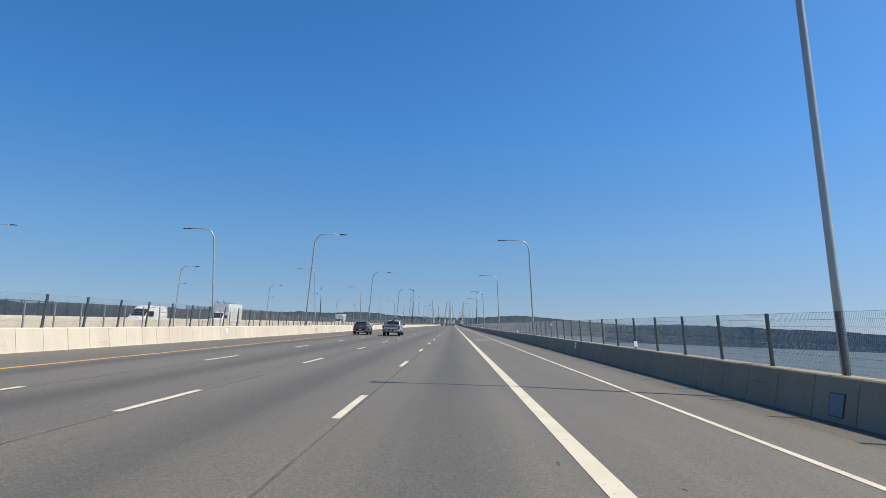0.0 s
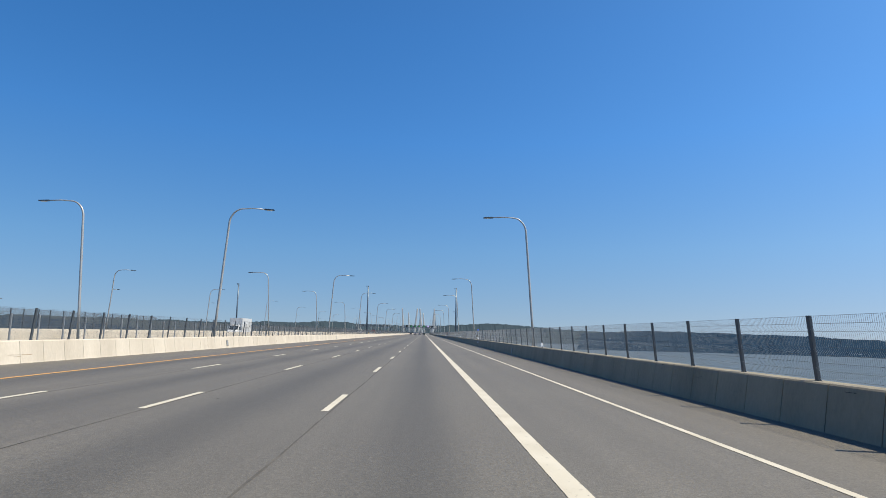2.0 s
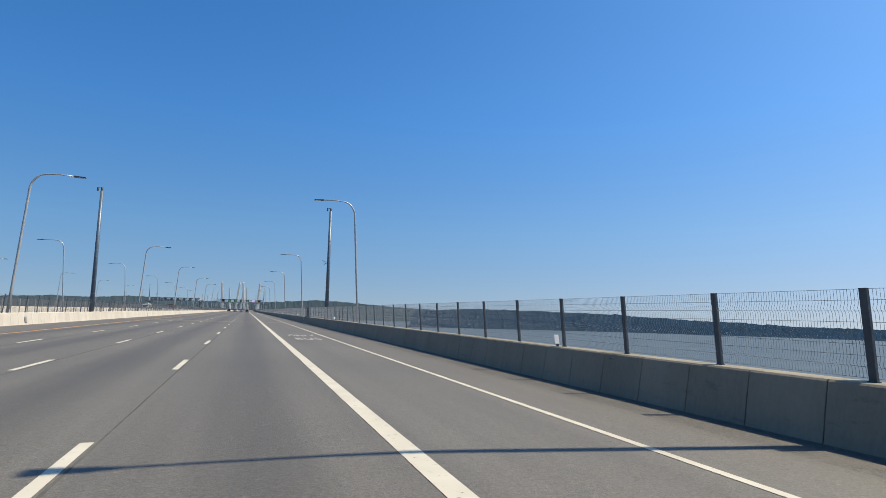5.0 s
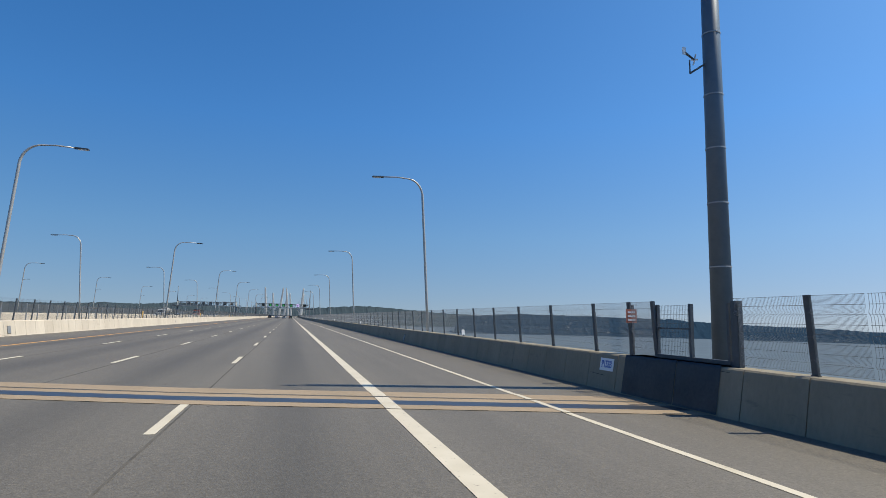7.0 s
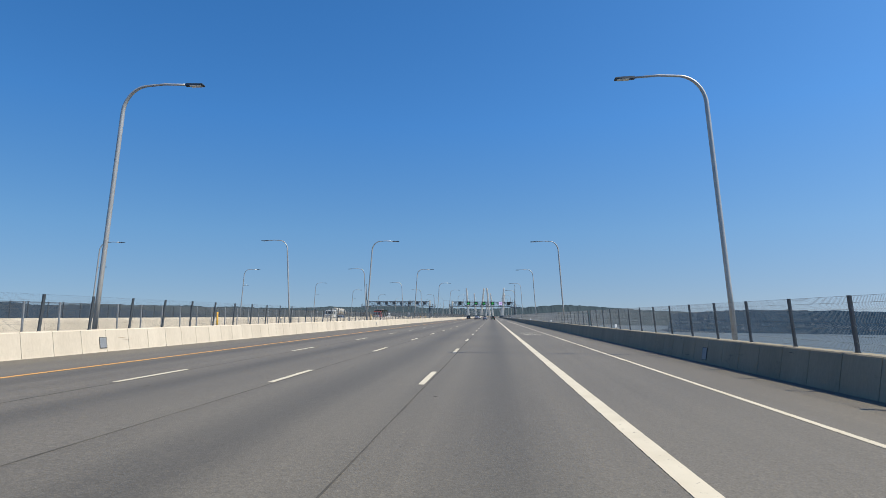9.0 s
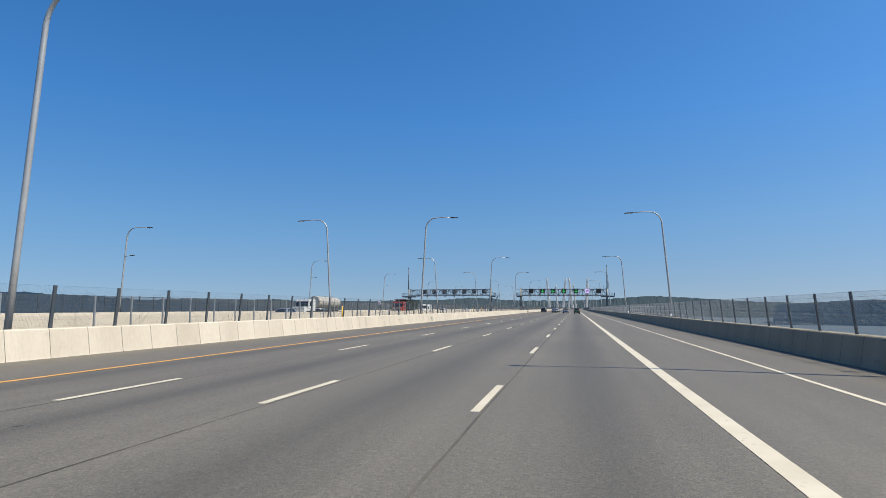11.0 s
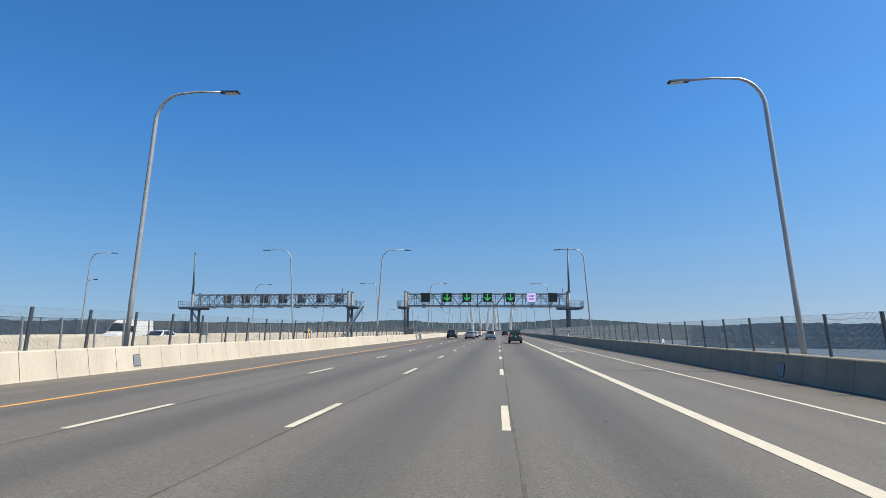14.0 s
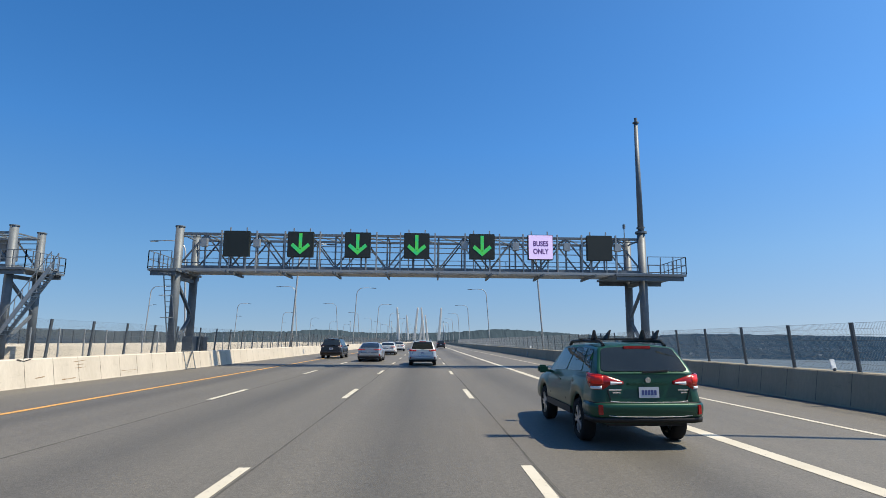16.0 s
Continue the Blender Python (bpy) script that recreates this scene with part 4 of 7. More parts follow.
def gantry(name, label, x0, x1, y, base, signs, faces_us, tall_side, tilt=0.0):
    """A box truss on two pairs of columns, with a walkway, end platforms and lane signs."""
    g = thing(name, label, "sign gantry", pose(0, y, base, 0, tilt, 0))
    d, zb, zt = 2.6, 6.02, 8.08
    for x in (x0, x1):
        for yy in (0, d):
            bm = bmesh.new()
            r = 0.25
            tube(bm, [(x, yy, -0.6), (x, yy, 8.52)], r, 16)
            part("column", bm, TRUSS, g, smooth=True)
            bm = bmesh.new()
            tube(bm, [(x, yy, 8.47), (x, yy, 8.54)], 0.29, 16)
            part("column_cap", bm, TRUSS, g)
        bm = bmesh.new()
        beam(bm, (x, 0, 1.1), (x, d, 3.15), 0.16)
        beam(bm, (x, d, 3.15), (x, 0, 5.2), 0.16)
        beam(bm, (x, 0, 5.35), (x, d, 5.35), 0.22)
        part("brace", bm, TRUSS, g)
    for yy in (0.05, d - 0.05):
        for z, w in ((zb, 0.16), (zt, 0.14)):
            bm = bmesh.new()
            beam(bm, (x0, yy, z), (x1, yy, z), w)
            part("chord", bm, TRUSS, g)
    bays = 18
    for yy in (0.05, d - 0.05):
        for k in range(bays):
            xa, xb = x0 + (x1 - x0) * k / bays, x0 + (x1 - x0) * (k + 1) / bays
            bm = bmesh.new()
            up = k % 2 == 0
            beam(bm, (xa, yy, zb if up else zt), (xb, yy, zt if up else zb), 0.085)
            part("diagonal", bm, TRUSS, g)
            if k:
                bm = bmesh.new()
                beam(bm, (xa, yy, zb), (xa, yy, zt), 0.09)
                part("upright", bm, TRUSS, g)
    for k in range(bays + 1):
        xa = x0 + (x1 - x0) * k / bays
        bm = bmesh.new()
        beam(bm, (xa, 0, zt), (xa, d, zt), 0.08)
        part("cross_tie", bm, TRUSS, g)
        bm = bmesh.new()
        beam(bm, (xa, 0, zb), (xa, d, zb), 0.10)
        part("cross_tie", bm, TRUSS, g)
        if k < bays:
            xb = x0 + (x1 - x0) * (k + 1) / bays
            bm = bmesh.new()
            beam(bm, (xa, 0, zt), (xb, d, zt), 0.06)
            part("plan_brace", bm, TRUSS, g)
    # walkway, hung under the lower chords
    bm = bmesh.new()
    box(bm, x0 - 0.2, x1 + 0.2, 0.85, d - 0.1, zb - 0.22, zb - 0.14)
    part("walkway", bm, GALV, g, "pale steel walkway grating")
    for k in range(bays // 2 + 1):
        xa = x0 + (x1 - x0) * k * 2 / bays
        bm = bmesh.new()
        beam(bm, (xa, -0.75, zb - 0.33), (xa, d, zb - 0.33), 0.10, 0.14)
        part("bracket", bm, TRUSS, g)
    bm = bmesh.new()
    beam(bm, (x0 - 0.3, -0.7, zb - 0.24), (x1 + 0.3, -0.7, zb - 0.24), 0.08, 0.15)
    part("edge_beam", bm, GALV, g)
    bm = bmesh.new()
    railing(bm, x0, x1, d + 0.05, zb - 0.14, 2.0)
    part("railing", bm, TRUSS, g)
    for sx, xe, out in ((-1, x0, 1.35 if faces_us else 2.2), (1, x1, 2.35 if faces_us else 1.5)):
        bm = bmesh.new()
        a, b = sorted((xe - sx * (2.0 if sx == tall_side else 0.35), xe + sx * out))
        box(bm, a, b, -0.9, d + 0.4, zb - 0.36, zb - 0.22)
        box(bm, a + 0.1, b - 0.1, -0.75, -0.6, zb - 0.62, zb - 0.36)
        box(bm, a + 0.1, b - 0.1, d + 0.1, d + 0.25, zb - 0.62, zb - 0.36)
        part("platform", bm, TRUSS, g, "grey steel end platform")
        bm = bmesh.new()
        lo, hi = sorted((xe, xe + sx * out))
        railing(bm, lo, hi, -0.88, zb - 0.22, 0.7)
        railing(bm, lo, hi, d + 0.38, zb - 0.22, 0.7)
        railing(bm, -0.88, d + 0.38, xe + sx * out, zb - 0.22, 0.7, along="y")
        part("platform_railing", bm, TRUSS, g)
    for k in range(bays // 2):
        x = x0 + (x1 - x0) * (k + 0.5) * 2 / bays
        bm = bmesh.new()
        box(bm, x - 0.2, x + 0.2, -0.30, -0.03, 7.25, 7.75, bevel=0.015)
        part("control_box", bm, GALV, g, "small grey control box")
    for x, show in signs:
        for dx in (-1.02, 1.12):
            bm = bmesh.new()
            beam(bm, (x + dx, -0.14, zb - 0.3), (x + dx, -0.14, zt + 0.2), 0.08, 0.15)
            part("sign_upright", bm, GALV, g, "pale galvanised upright beside a sign")
    for z, yy in ((7.75, d - 0.2), (7.4, d - 0.2), (7.92, 0.3), (6.3, 0.2)):
        bm = bmesh.new()
        beam(bm, (x0, yy, z), (x1, yy, z), 0.05)
        part("conduit", bm, TRUSS, g)
    for x, show in signs:
        s = new("lane_sign")
        s.parent = g
        s.location = (x, -0.35 if faces_us else d + 0.3, 7.42)
        sg = -1 if faces_us else 1
        bm = bmesh.new()
        box(bm, -0.78, 0.78, -0.16, 0.16, -0.78, 0.78, bevel=0.02)
        o = make("sign_case", bm, LED_FACE if faces_us else TRUSS, s)
        bm = bmesh.new()
        for xx in (-0.5, 0.5):
            beam(bm, (xx, -sg * 0.2, -1.5), (xx, -sg * 0.2, 1.05), 0.07)
        make("sign_bracket", bm, GALV, s)
        if faces_us and show == "arrow":
            bm = bmesh.new()
            for pts in (((-0.10, 0.66), (0.10, 0.66), (0.10, -0.26), (-0.10, -0.26)), ((-0.58, -0.10), (-0.46, 0.08), (0.0, -0.32), (0.0, -0.62)), ((0.58, -0.10), (0.46, 0.08), (0.0, -0.32), (0.0, -0.62))):
                v = [bm.verts.new((px, -0.17, pz)) for px, pz in pts]
                w = [bm.verts.new((px, -0.163, pz)) for px, pz in pts]
                bm.faces.new(v)
                bm.faces.new(w[::-1])
                for i in range(4):
                    bm.faces.new((v[i], v[(i + 1) % 4], w[(i + 1) % 4], w[i]))
            tagged(make("arrow", bm, GREEN_LED, s), "glowing green arrow pointing down")
        if faces_us and show == "buses":
            bm = bmesh.new()
            box(bm, -0.74, 0.74, -0.172, -0.162, -0.74, 0.74)
            tagged(make("lit_panel", bm, VIOLET_LED, s), "pale violet lit panel")
            for word, dz in (("BUSES", 0.2), ("ONLY", -0.28)):
                lettering("writing", word, PURPLE_LED, s, 0.44, pose(0, -0.176, dz, 90, 0, 0), wide=0.8, bold=0.014)
    if tall_side:
        bm = bmesh.new()
        x = x1 if tall_side > 0 else x0
        tube(bm, [(x, 0, 8.5), (x, 0, 15.75)], 0.19, 14, 0.12)
        part("tall_mast", bm, TRUSS, g, smooth=True)
        bm = bmesh.new()
        tube(bm, [(x, 0, 8.45), (x, 0, 8.57)], 0.36, 14)
        tube(bm, [(x, 0, 8.8), (x, 0, 8.85)], 0.26, 14)
        tube(bm, [(x, 0, 15.75), (x, 0, 15.81)], 0.2, 12)
        tube(bm, [(x, 0, 15.81), (x, 0, 16.1)], 0.10, 12)
        part("mast_fitting", bm, TRUSS, g)
    bm = bmesh.new()
    xe = x1 - 1.1
    tube(bm, [(xe, -0.1, zt - 1.2), (xe, -0.1, 8.8)], 0.03, 6)
    tube(bm, [(xe, -0.1, 8.75), (xe, -0.1, 9.0)], 0.09, 8)
    part("sensor", bm, TRUSS, g, "small white sensor on a rod")
    return g


LANE_SIGNS = [(-16.57, "dark"), (-12.71, "arrow"), (-9.24, "arrow"), (-5.64, "arrow"), (-1.63, "arrow"), (1.98, "buses"), (5.65, "dark")]
G1 = gantry("sign_gantry", "galvanised steel truss gantry with green arrow lane signs", -20.2, 8.45, 579.4, -0.07, LANE_SIGNS, True, 1, 0.45)
G2 = gantry("sign_gantry", "galvanised steel truss gantry over the opposite deck, seen from behind", -60.3, -30.7, 580.2, OPP_Z, [(-54.9 + 3.62 * k, "dark") for k in range(7)], False, -1)


def cage_ladder(parent, x, y, z0, z1, lean):
    bm = bmesh.new()
    for sx in (-0.22, 0.22):
        beam(bm, (x + sx, y, z0), (x + sx + lean, y, z1), 0.05)
    n = int((z1 - z0) / 0.3)
    for k in range(n):
        f = k / n
        beam(bm, (x - 0.22 + lean * f, y, z0 + (z1 - z0) * f), (x + 0.22 + lean * f, y, z0 + (z1 - z0) * f), 0.03)
    for k in range(4, n, 4):
        f = k / n
        c = (x + lean * f, y - 0.36, z0 + (z1 - z0) * f)
        pts = [(c[0] + 0.36 * math.cos(a), c[1] + 0.36 * math.sin(a), c[2]) for a in [math.pi * i / 6 for i in range(-6, 7)]]
        tube(bm, pts, 0.014, 4)
    part("cage_ladder", bm, TRUSS, parent, "steel ladder with safety hoops")


cage_ladder(G1, -20.0, -0.55, 1.6, 5.8, -0.55)
# stair of the opposite gantry, falling away from its inner platform
bm = bmesh.new()
for sy in (-0.35, 0.35):
    beam(bm, (-27.9, -0.2 + sy, 5.8), (-30.9, -0.2 + sy, 1.2), 0.06, 0.22)
    beam(bm, (-27.9, -0.2 + sy, 6.8), (-30.9, -0.2 + sy, 2.2), 0.04)
    for k in range(9):
        f = k / 8
        beam(bm, (-27.9 - 3 * f, -0.2 + sy, 5.8 - 4.6 * f), (-27.9 - 3 * f, -0.2 + sy, 6.8 - 4.6 * f), 0.035)
for k in range(20):
    f = (k + 0.5) / 20
    box(bm, -27.9 - 3 * f - 0.12, -27.9 - 3 * f + 0.12, -0.55, 0.15, 5.8 - 4.6 * f - 0.015, 5.8 - 4.6 * f + 0.015)
part("stair", bm, GALV, G2, "steep steel stair with handrails")

# equipment cabinet and mesh frame behind the median parapet by the gantry
cab = thing("equipment_cabinet", "dark steel equipment cabinets behind the median parapet", "cabinet", pose(-19.3, 580.5, ground(LEFT)))
for y in (-1.0, 0.8):
    bm = bmesh.new()
    box(bm, -0.3, 0.3, y, y + 0.7, 0, 1.75, bevel=0.02)
    part("cabinet", bm, POST_GREY, cab)
brace = thing("leaning_frame", "thin dark steel frame leaning on the median parapet", "frame", pose(LEFT + 0.22, 575.2, ground(LEFT)))
bm = bmesh.new()
for a, b in (((0.0, 0, 0), (-0.35, 0.3, 0.98)), ((0.0, 1.2, 0), (-0.35, 1.5, 0.98)), ((0.0, 0, 0.02), (-0.35, 1.5, 0.98)), ((0, 0, 0.03), (0, 1.2, 0.03)), ((-0.35, 0.3, 0.97), (-0.35, 1.5, 0.97))):
    beam(bm, a, b, 0.04)
part("frame", bm, POST_GREY, brace)

# ---- the main span's towers, far ahead ----
for y, shift in ((1825.0, 0.0), (2195.0, 9.0)):
    for base, top in ((-63.0, -68.0), (-30.5, -22.5), (-7.5, -14.5), (24.0, 29.5)):
        t = thing("bridge_tower", "tall white leaning concrete tower of the main span", "bridge tower", pose(base + shift, y, 0), group="main span towers")
        bm = bmesh.new()
        lean = top - base
        foot = lean * WATER_Z / 72
        rows = []
        for z, w in ((WATER_Z - 3, 4.2), (0, 3.1), (39, 2.5), (71, 1.9), (75, 1.3)):
            x = lean * z / 72
            rows.append([bm.verts.new((x + a * w, b * w * 1.1, z)) for a, b in ((-1, -0.7), (-0.7, -1), (0.7, -1), (1, -0.7), (1, 0.7), (0.7, 1), (-0.7, 1), (-1, 0.7))])
        for a, b in zip(rows, rows[1:]):
            for k in range(8):
                bm.faces.new((a[k], a[(k + 1) % 8], b[(k + 1) % 8], b[k]))
        bm.faces.new(rows[-1])
        part("shaft", bm, WHITE_TOWER, t)


# yellow marker posts along the opposite deck's edge
for x, y in ((-29.9, 372.4), (-29.9, 447.5), (-29.9, 541.2), (-29.9, 556.2)):
    t = thing("marker_post", "short yellow marker post at the deck's edge", "marker post", pose(x, y, OPP_Z), group="marker posts")
    bm = bmesh.new()
    tube(bm, [(0, 0, 0), (0, 0, 1.75)], 0.09, 10, 0.08)
    part("tube", bm, plain("yellow_plastic", (0.75, 0.42, 0.02), 0.5), t, smooth=True)
    bm = bmesh.new()
    tube(bm, [(0, 0, 0), (0, 0, 0.06)], 0.16, 10)
    part("foot", bm, TRIM_BLACK, t)


# ---- vehicles ----
def paint(name, dark, light, metal=0.35, rough=0.28):
    return surface(name, dark, light, rough, metal, grain=120, coarse=3.0, coat=0.5, spread=0.6, spec=0.3)


GLASS = surface("dark_car_glass", (0.008, 0.011, 0.012), (0.016, 0.021, 0.023), 0.04, grain=3, coarse=0.8, spec=0.85)
TRIM = surface("black_trim", (0.010, 0.010, 0.011), (0.020, 0.020, 0.021), 0.6, grain=40, spec=0.25)
RUBBER = surface("tyre_rubber", (0.010, 0.010, 0.010), (0.020, 0.019, 0.018), 0.9, grain=30, spec=0.2)
RED_LENS = plain("red_lamp_lens", (0.26, 0.006, 0.005), 0.2, coat=0.0)
BRIGHT_RED = plain("bright_red_lens", (0.62, 0.020, 0.010), 0.3, coat=0.0)
RUBY_LENS = plain("ruby_lamp_lens", (0.13, 0.006, 0.006), 0.25, coat=0.0)
DARK_RED_LENS = plain("smoked_red_lamp_lens", (0.022, 0.002, 0.003), 0.35, coat=0.0)
CLEAR_LENS = plain("clear_lamp_lens", (0.62, 0.62, 0.62), 0.12, coat=0.8)
ALLOY = surface("alloy_wheel", (0.45, 0.45, 0.46), (0.62, 0.62, 0.63), 0.3, 0.8, grain=20)
DARK_ALLOY = surface("dark_alloy_wheel", (0.03, 0.03, 0.032), (0.07, 0.07, 0.072), 0.3, 0.7, grain=20)
CHROME = plain("chrome", (0.75, 0.75, 0.76), 0.12, 1.0)
PLATE_WHITE = plain("number_plate", (0.42, 0.44, 0.48), 0.4)
PLATE_GOLD = plain("gold_number_plate", (0.60, 0.33, 0.04), 0.4)
PLATE_INK = plain("plate_ink", (0.04, 0.06, 0.18), 0.5)


def prism(bm, plan, z0, z1, top_in=0.0, bevel=0.0):
    """A plan outline drawn upwards; top_in pulls the top edge towards the outline's middle."""
    cx = sum(p[0] for p in plan) / len(plan)
    cy = sum(p[1] for p in plan) / len(plan)
    lo = [bm.verts.new((x, y, z0)) for x, y in plan]
    hi = [bm.verts.new((x + (cx - x) * top_in, y + (cy - y) * top_in, z1)) for x, y in plan]
    n = len(plan)
    for i in range(n):
        bm.faces.new((lo[i], lo[(i + 1) % n], hi[(i + 1) % n], hi[i]))
    bm.faces.new(lo[::-1])
    bm.faces.new(hi)
    if bevel:
        bmesh.ops.bevel(bm, geom=list({e for v in lo + hi for e in v.link_edges}), offset=bevel, segments=3, affect="EDGES")
        for f in bm.faces:
            f.smooth = True


def lerp_table(table, y):
    for (a, u), (b, w) in zip(table, table[1:]):
        if y <= b:
            return u + (w - u) * max(0.0, (y - a)) / (b - a)
    return table[-1][1]


def shell(bm, L, W, bottom, belt, axles, arch, corner):
    """The lower body: dense sections from the tail (y = 0) to the nose, lifted over the wheels."""
    ys = sorted(set([0.0, 0.02, 0.05, 0.09, 0.14, L - 0.14, L - 0.09, L - 0.05, L - 0.02, L] + [0.05 * k for k in range(4, int(L / 0.05) - 2)]))
    prof = ((0.0, 0.955), (0.10, 0.985), (0.30, 1.0), (0.55, 0.995), (0.66, 0.985), (0.80, 0.972), (0.93, 0.945), (0.985, 0.915), (1.0, 0.88))
    rows = []
    for y in ys:
        e = min(y, L - y)
        r = corner if y < L / 2 else corner * 1.9
        hw = W / 2 - r + math.sqrt(max(0.0, r * r - max(0.0, r - e) ** 2))
        zt = lerp_table(belt, y)
        zb = bottom
        for yc, zc in axles:
            d = abs(y - yc)
            if d < arch:
                zb = max(zb, zc + math.sqrt(arch * arch - d * d))
        half = [(hw * w, zb + (zt - zb) * f) for f, w in prof] + [(hw * 0.55, zt + 0.025), (0.0, zt + 0.035)]
        rows.append([bm.verts.new((x, y, z)) for x, z in half] + [bm.verts.new((-x, y, z)) for x, z in half[-2::-1]])
    n = len(rows[0])
    for a, b in zip(rows, rows[1:]):
        for k in range(n - 1):
            bm.faces.new((a[k], a[k + 1], b[k + 1], b[k]))
    bm.faces.new(rows[0])
    bm.faces.new(rows[-1][::-1])
    for f in bm.faces:
        f.smooth = True


def wheel(parent, x, y, R, side, rim, width=0.23):
    w = new("wheel")
    w.parent, w.location = parent, (x, y, R)
    bm = bmesh.new()
    prof = [(R * 0.66, -width / 2 + 0.01), (R - 0.035, -width / 2), (R - 0.006, -width / 2 + 0.035), (R, 0), (R - 0.006, width / 2 - 0.035), (R - 0.035, width / 2), (R * 0.66, width / 2 - 0.01)]
    seg = 30
    rows = [[bm.verts.new((q, r * math.cos(2 * math.pi * k / seg), r * math.sin(2 * math.pi * k / seg))) for r, q in prof] for k in range(seg)]
    for k in range(seg):
        for i in range(len(prof) - 1):
            bm.faces.new((rows[k][i], rows[k][i + 1], rows[(k + 1) % seg][i + 1], rows[(k + 1) % seg][i]))
    make("tyre", bm, RUBBER, w, smooth=True)
    bm = bmesh.new()
    o = side * (width / 2 - 0.03)
    tube(bm, [(o - side * 0.10, 0, 0), (o - side * 0.09, 0, 0)], R * 0.66, 28)
    for k in range(seg):
        a, b = 2 * math.pi * k / seg, 2 * math.pi * (k + 1) / seg
        q = [bm.verts.new((o, R * f * math.cos(t), R * f * math.sin(t))) for f, t in ((0.61, a), (0.68, a), (0.68, b), (0.61, b))]
        bm.faces.new(q)
    for k in range(10):
        a = 2 * math.pi * (k // 2) / 5 + (0.14 if k % 2 else -0.14)
        beam(bm, (o, 0.05 * math.cos(a), 0.05 * math.sin(a)), (o, R * 0.64 * math.cos(a + (0.05 if k % 2 else -0.05)), R * 0.64 * math.sin(a + (0.05 if k % 2 else -0.05))), 0.03, 0.035)
    tube(bm, [(o - 0.02, 0, 0), (o + side * 0.012, 0, 0)], 0.06, 12)
    make("rim", bm, rim, w)
    return w


def pane(parent, at, u0, u1, v0, v1, slant0=0.0, slant1=0.0, name="window", corner=0.22):
    """A window: a rounded outline in (u, v) laid on the surface at(u, v); slants lean its two ends."""
    bm = bmesh.new()
    ring = []
    n = 28
    for k in range(n):
        a = 2 * math.pi * k / n
        cu, su = math.cos(a), math.sin(a)
        e = corner
        p = (abs(cu) ** e * (1 if cu >= 0 else -1) + 1) / 2
        q = (abs(su) ** e * (1 if su >= 0 else -1) + 1) / 2
        lo, hi = u0 + slant0 * q, u1 + slant1 * q
        ring.append(bm.verts.new(at(lo + (hi - lo) * p, v0 + (v1 - v0) * q)))
    cu, cv = (u0 + u1 + (slant0 + slant1) / 2) / 2, (v0 + v1) / 2
    for f in (0.66, 0.33):
        inner = []
        for k in range(n):
            a = 2 * math.pi * k / n
            p = (abs(math.cos(a)) ** corner * (1 if math.cos(a) >= 0 else -1) + 1) / 2
            q = (abs(math.sin(a)) ** corner * (1 if math.sin(a) >= 0 else -1) + 1) / 2
            lo, hi = u0 + slant0 * q, u1 + slant1 * q
            inner.append(bm.verts.new(at(cu + (lo + (hi - lo) * p - cu) * f, cv + (v0 + (v1 - v0) * q - cv) * f)))
        for k in range(n):
            bm.faces.new((ring[k], ring[(k + 1) % n], inner[(k + 1) % n], inner[k]))
        ring = inner
    mid = bm.verts.new(at(cu, cv))
    for k in range(n):
        bm.faces.new((mid, ring[k], ring[(k + 1) % n]))
    return part(name, bm, GLASS, parent, "dark tinted window", smooth=True)


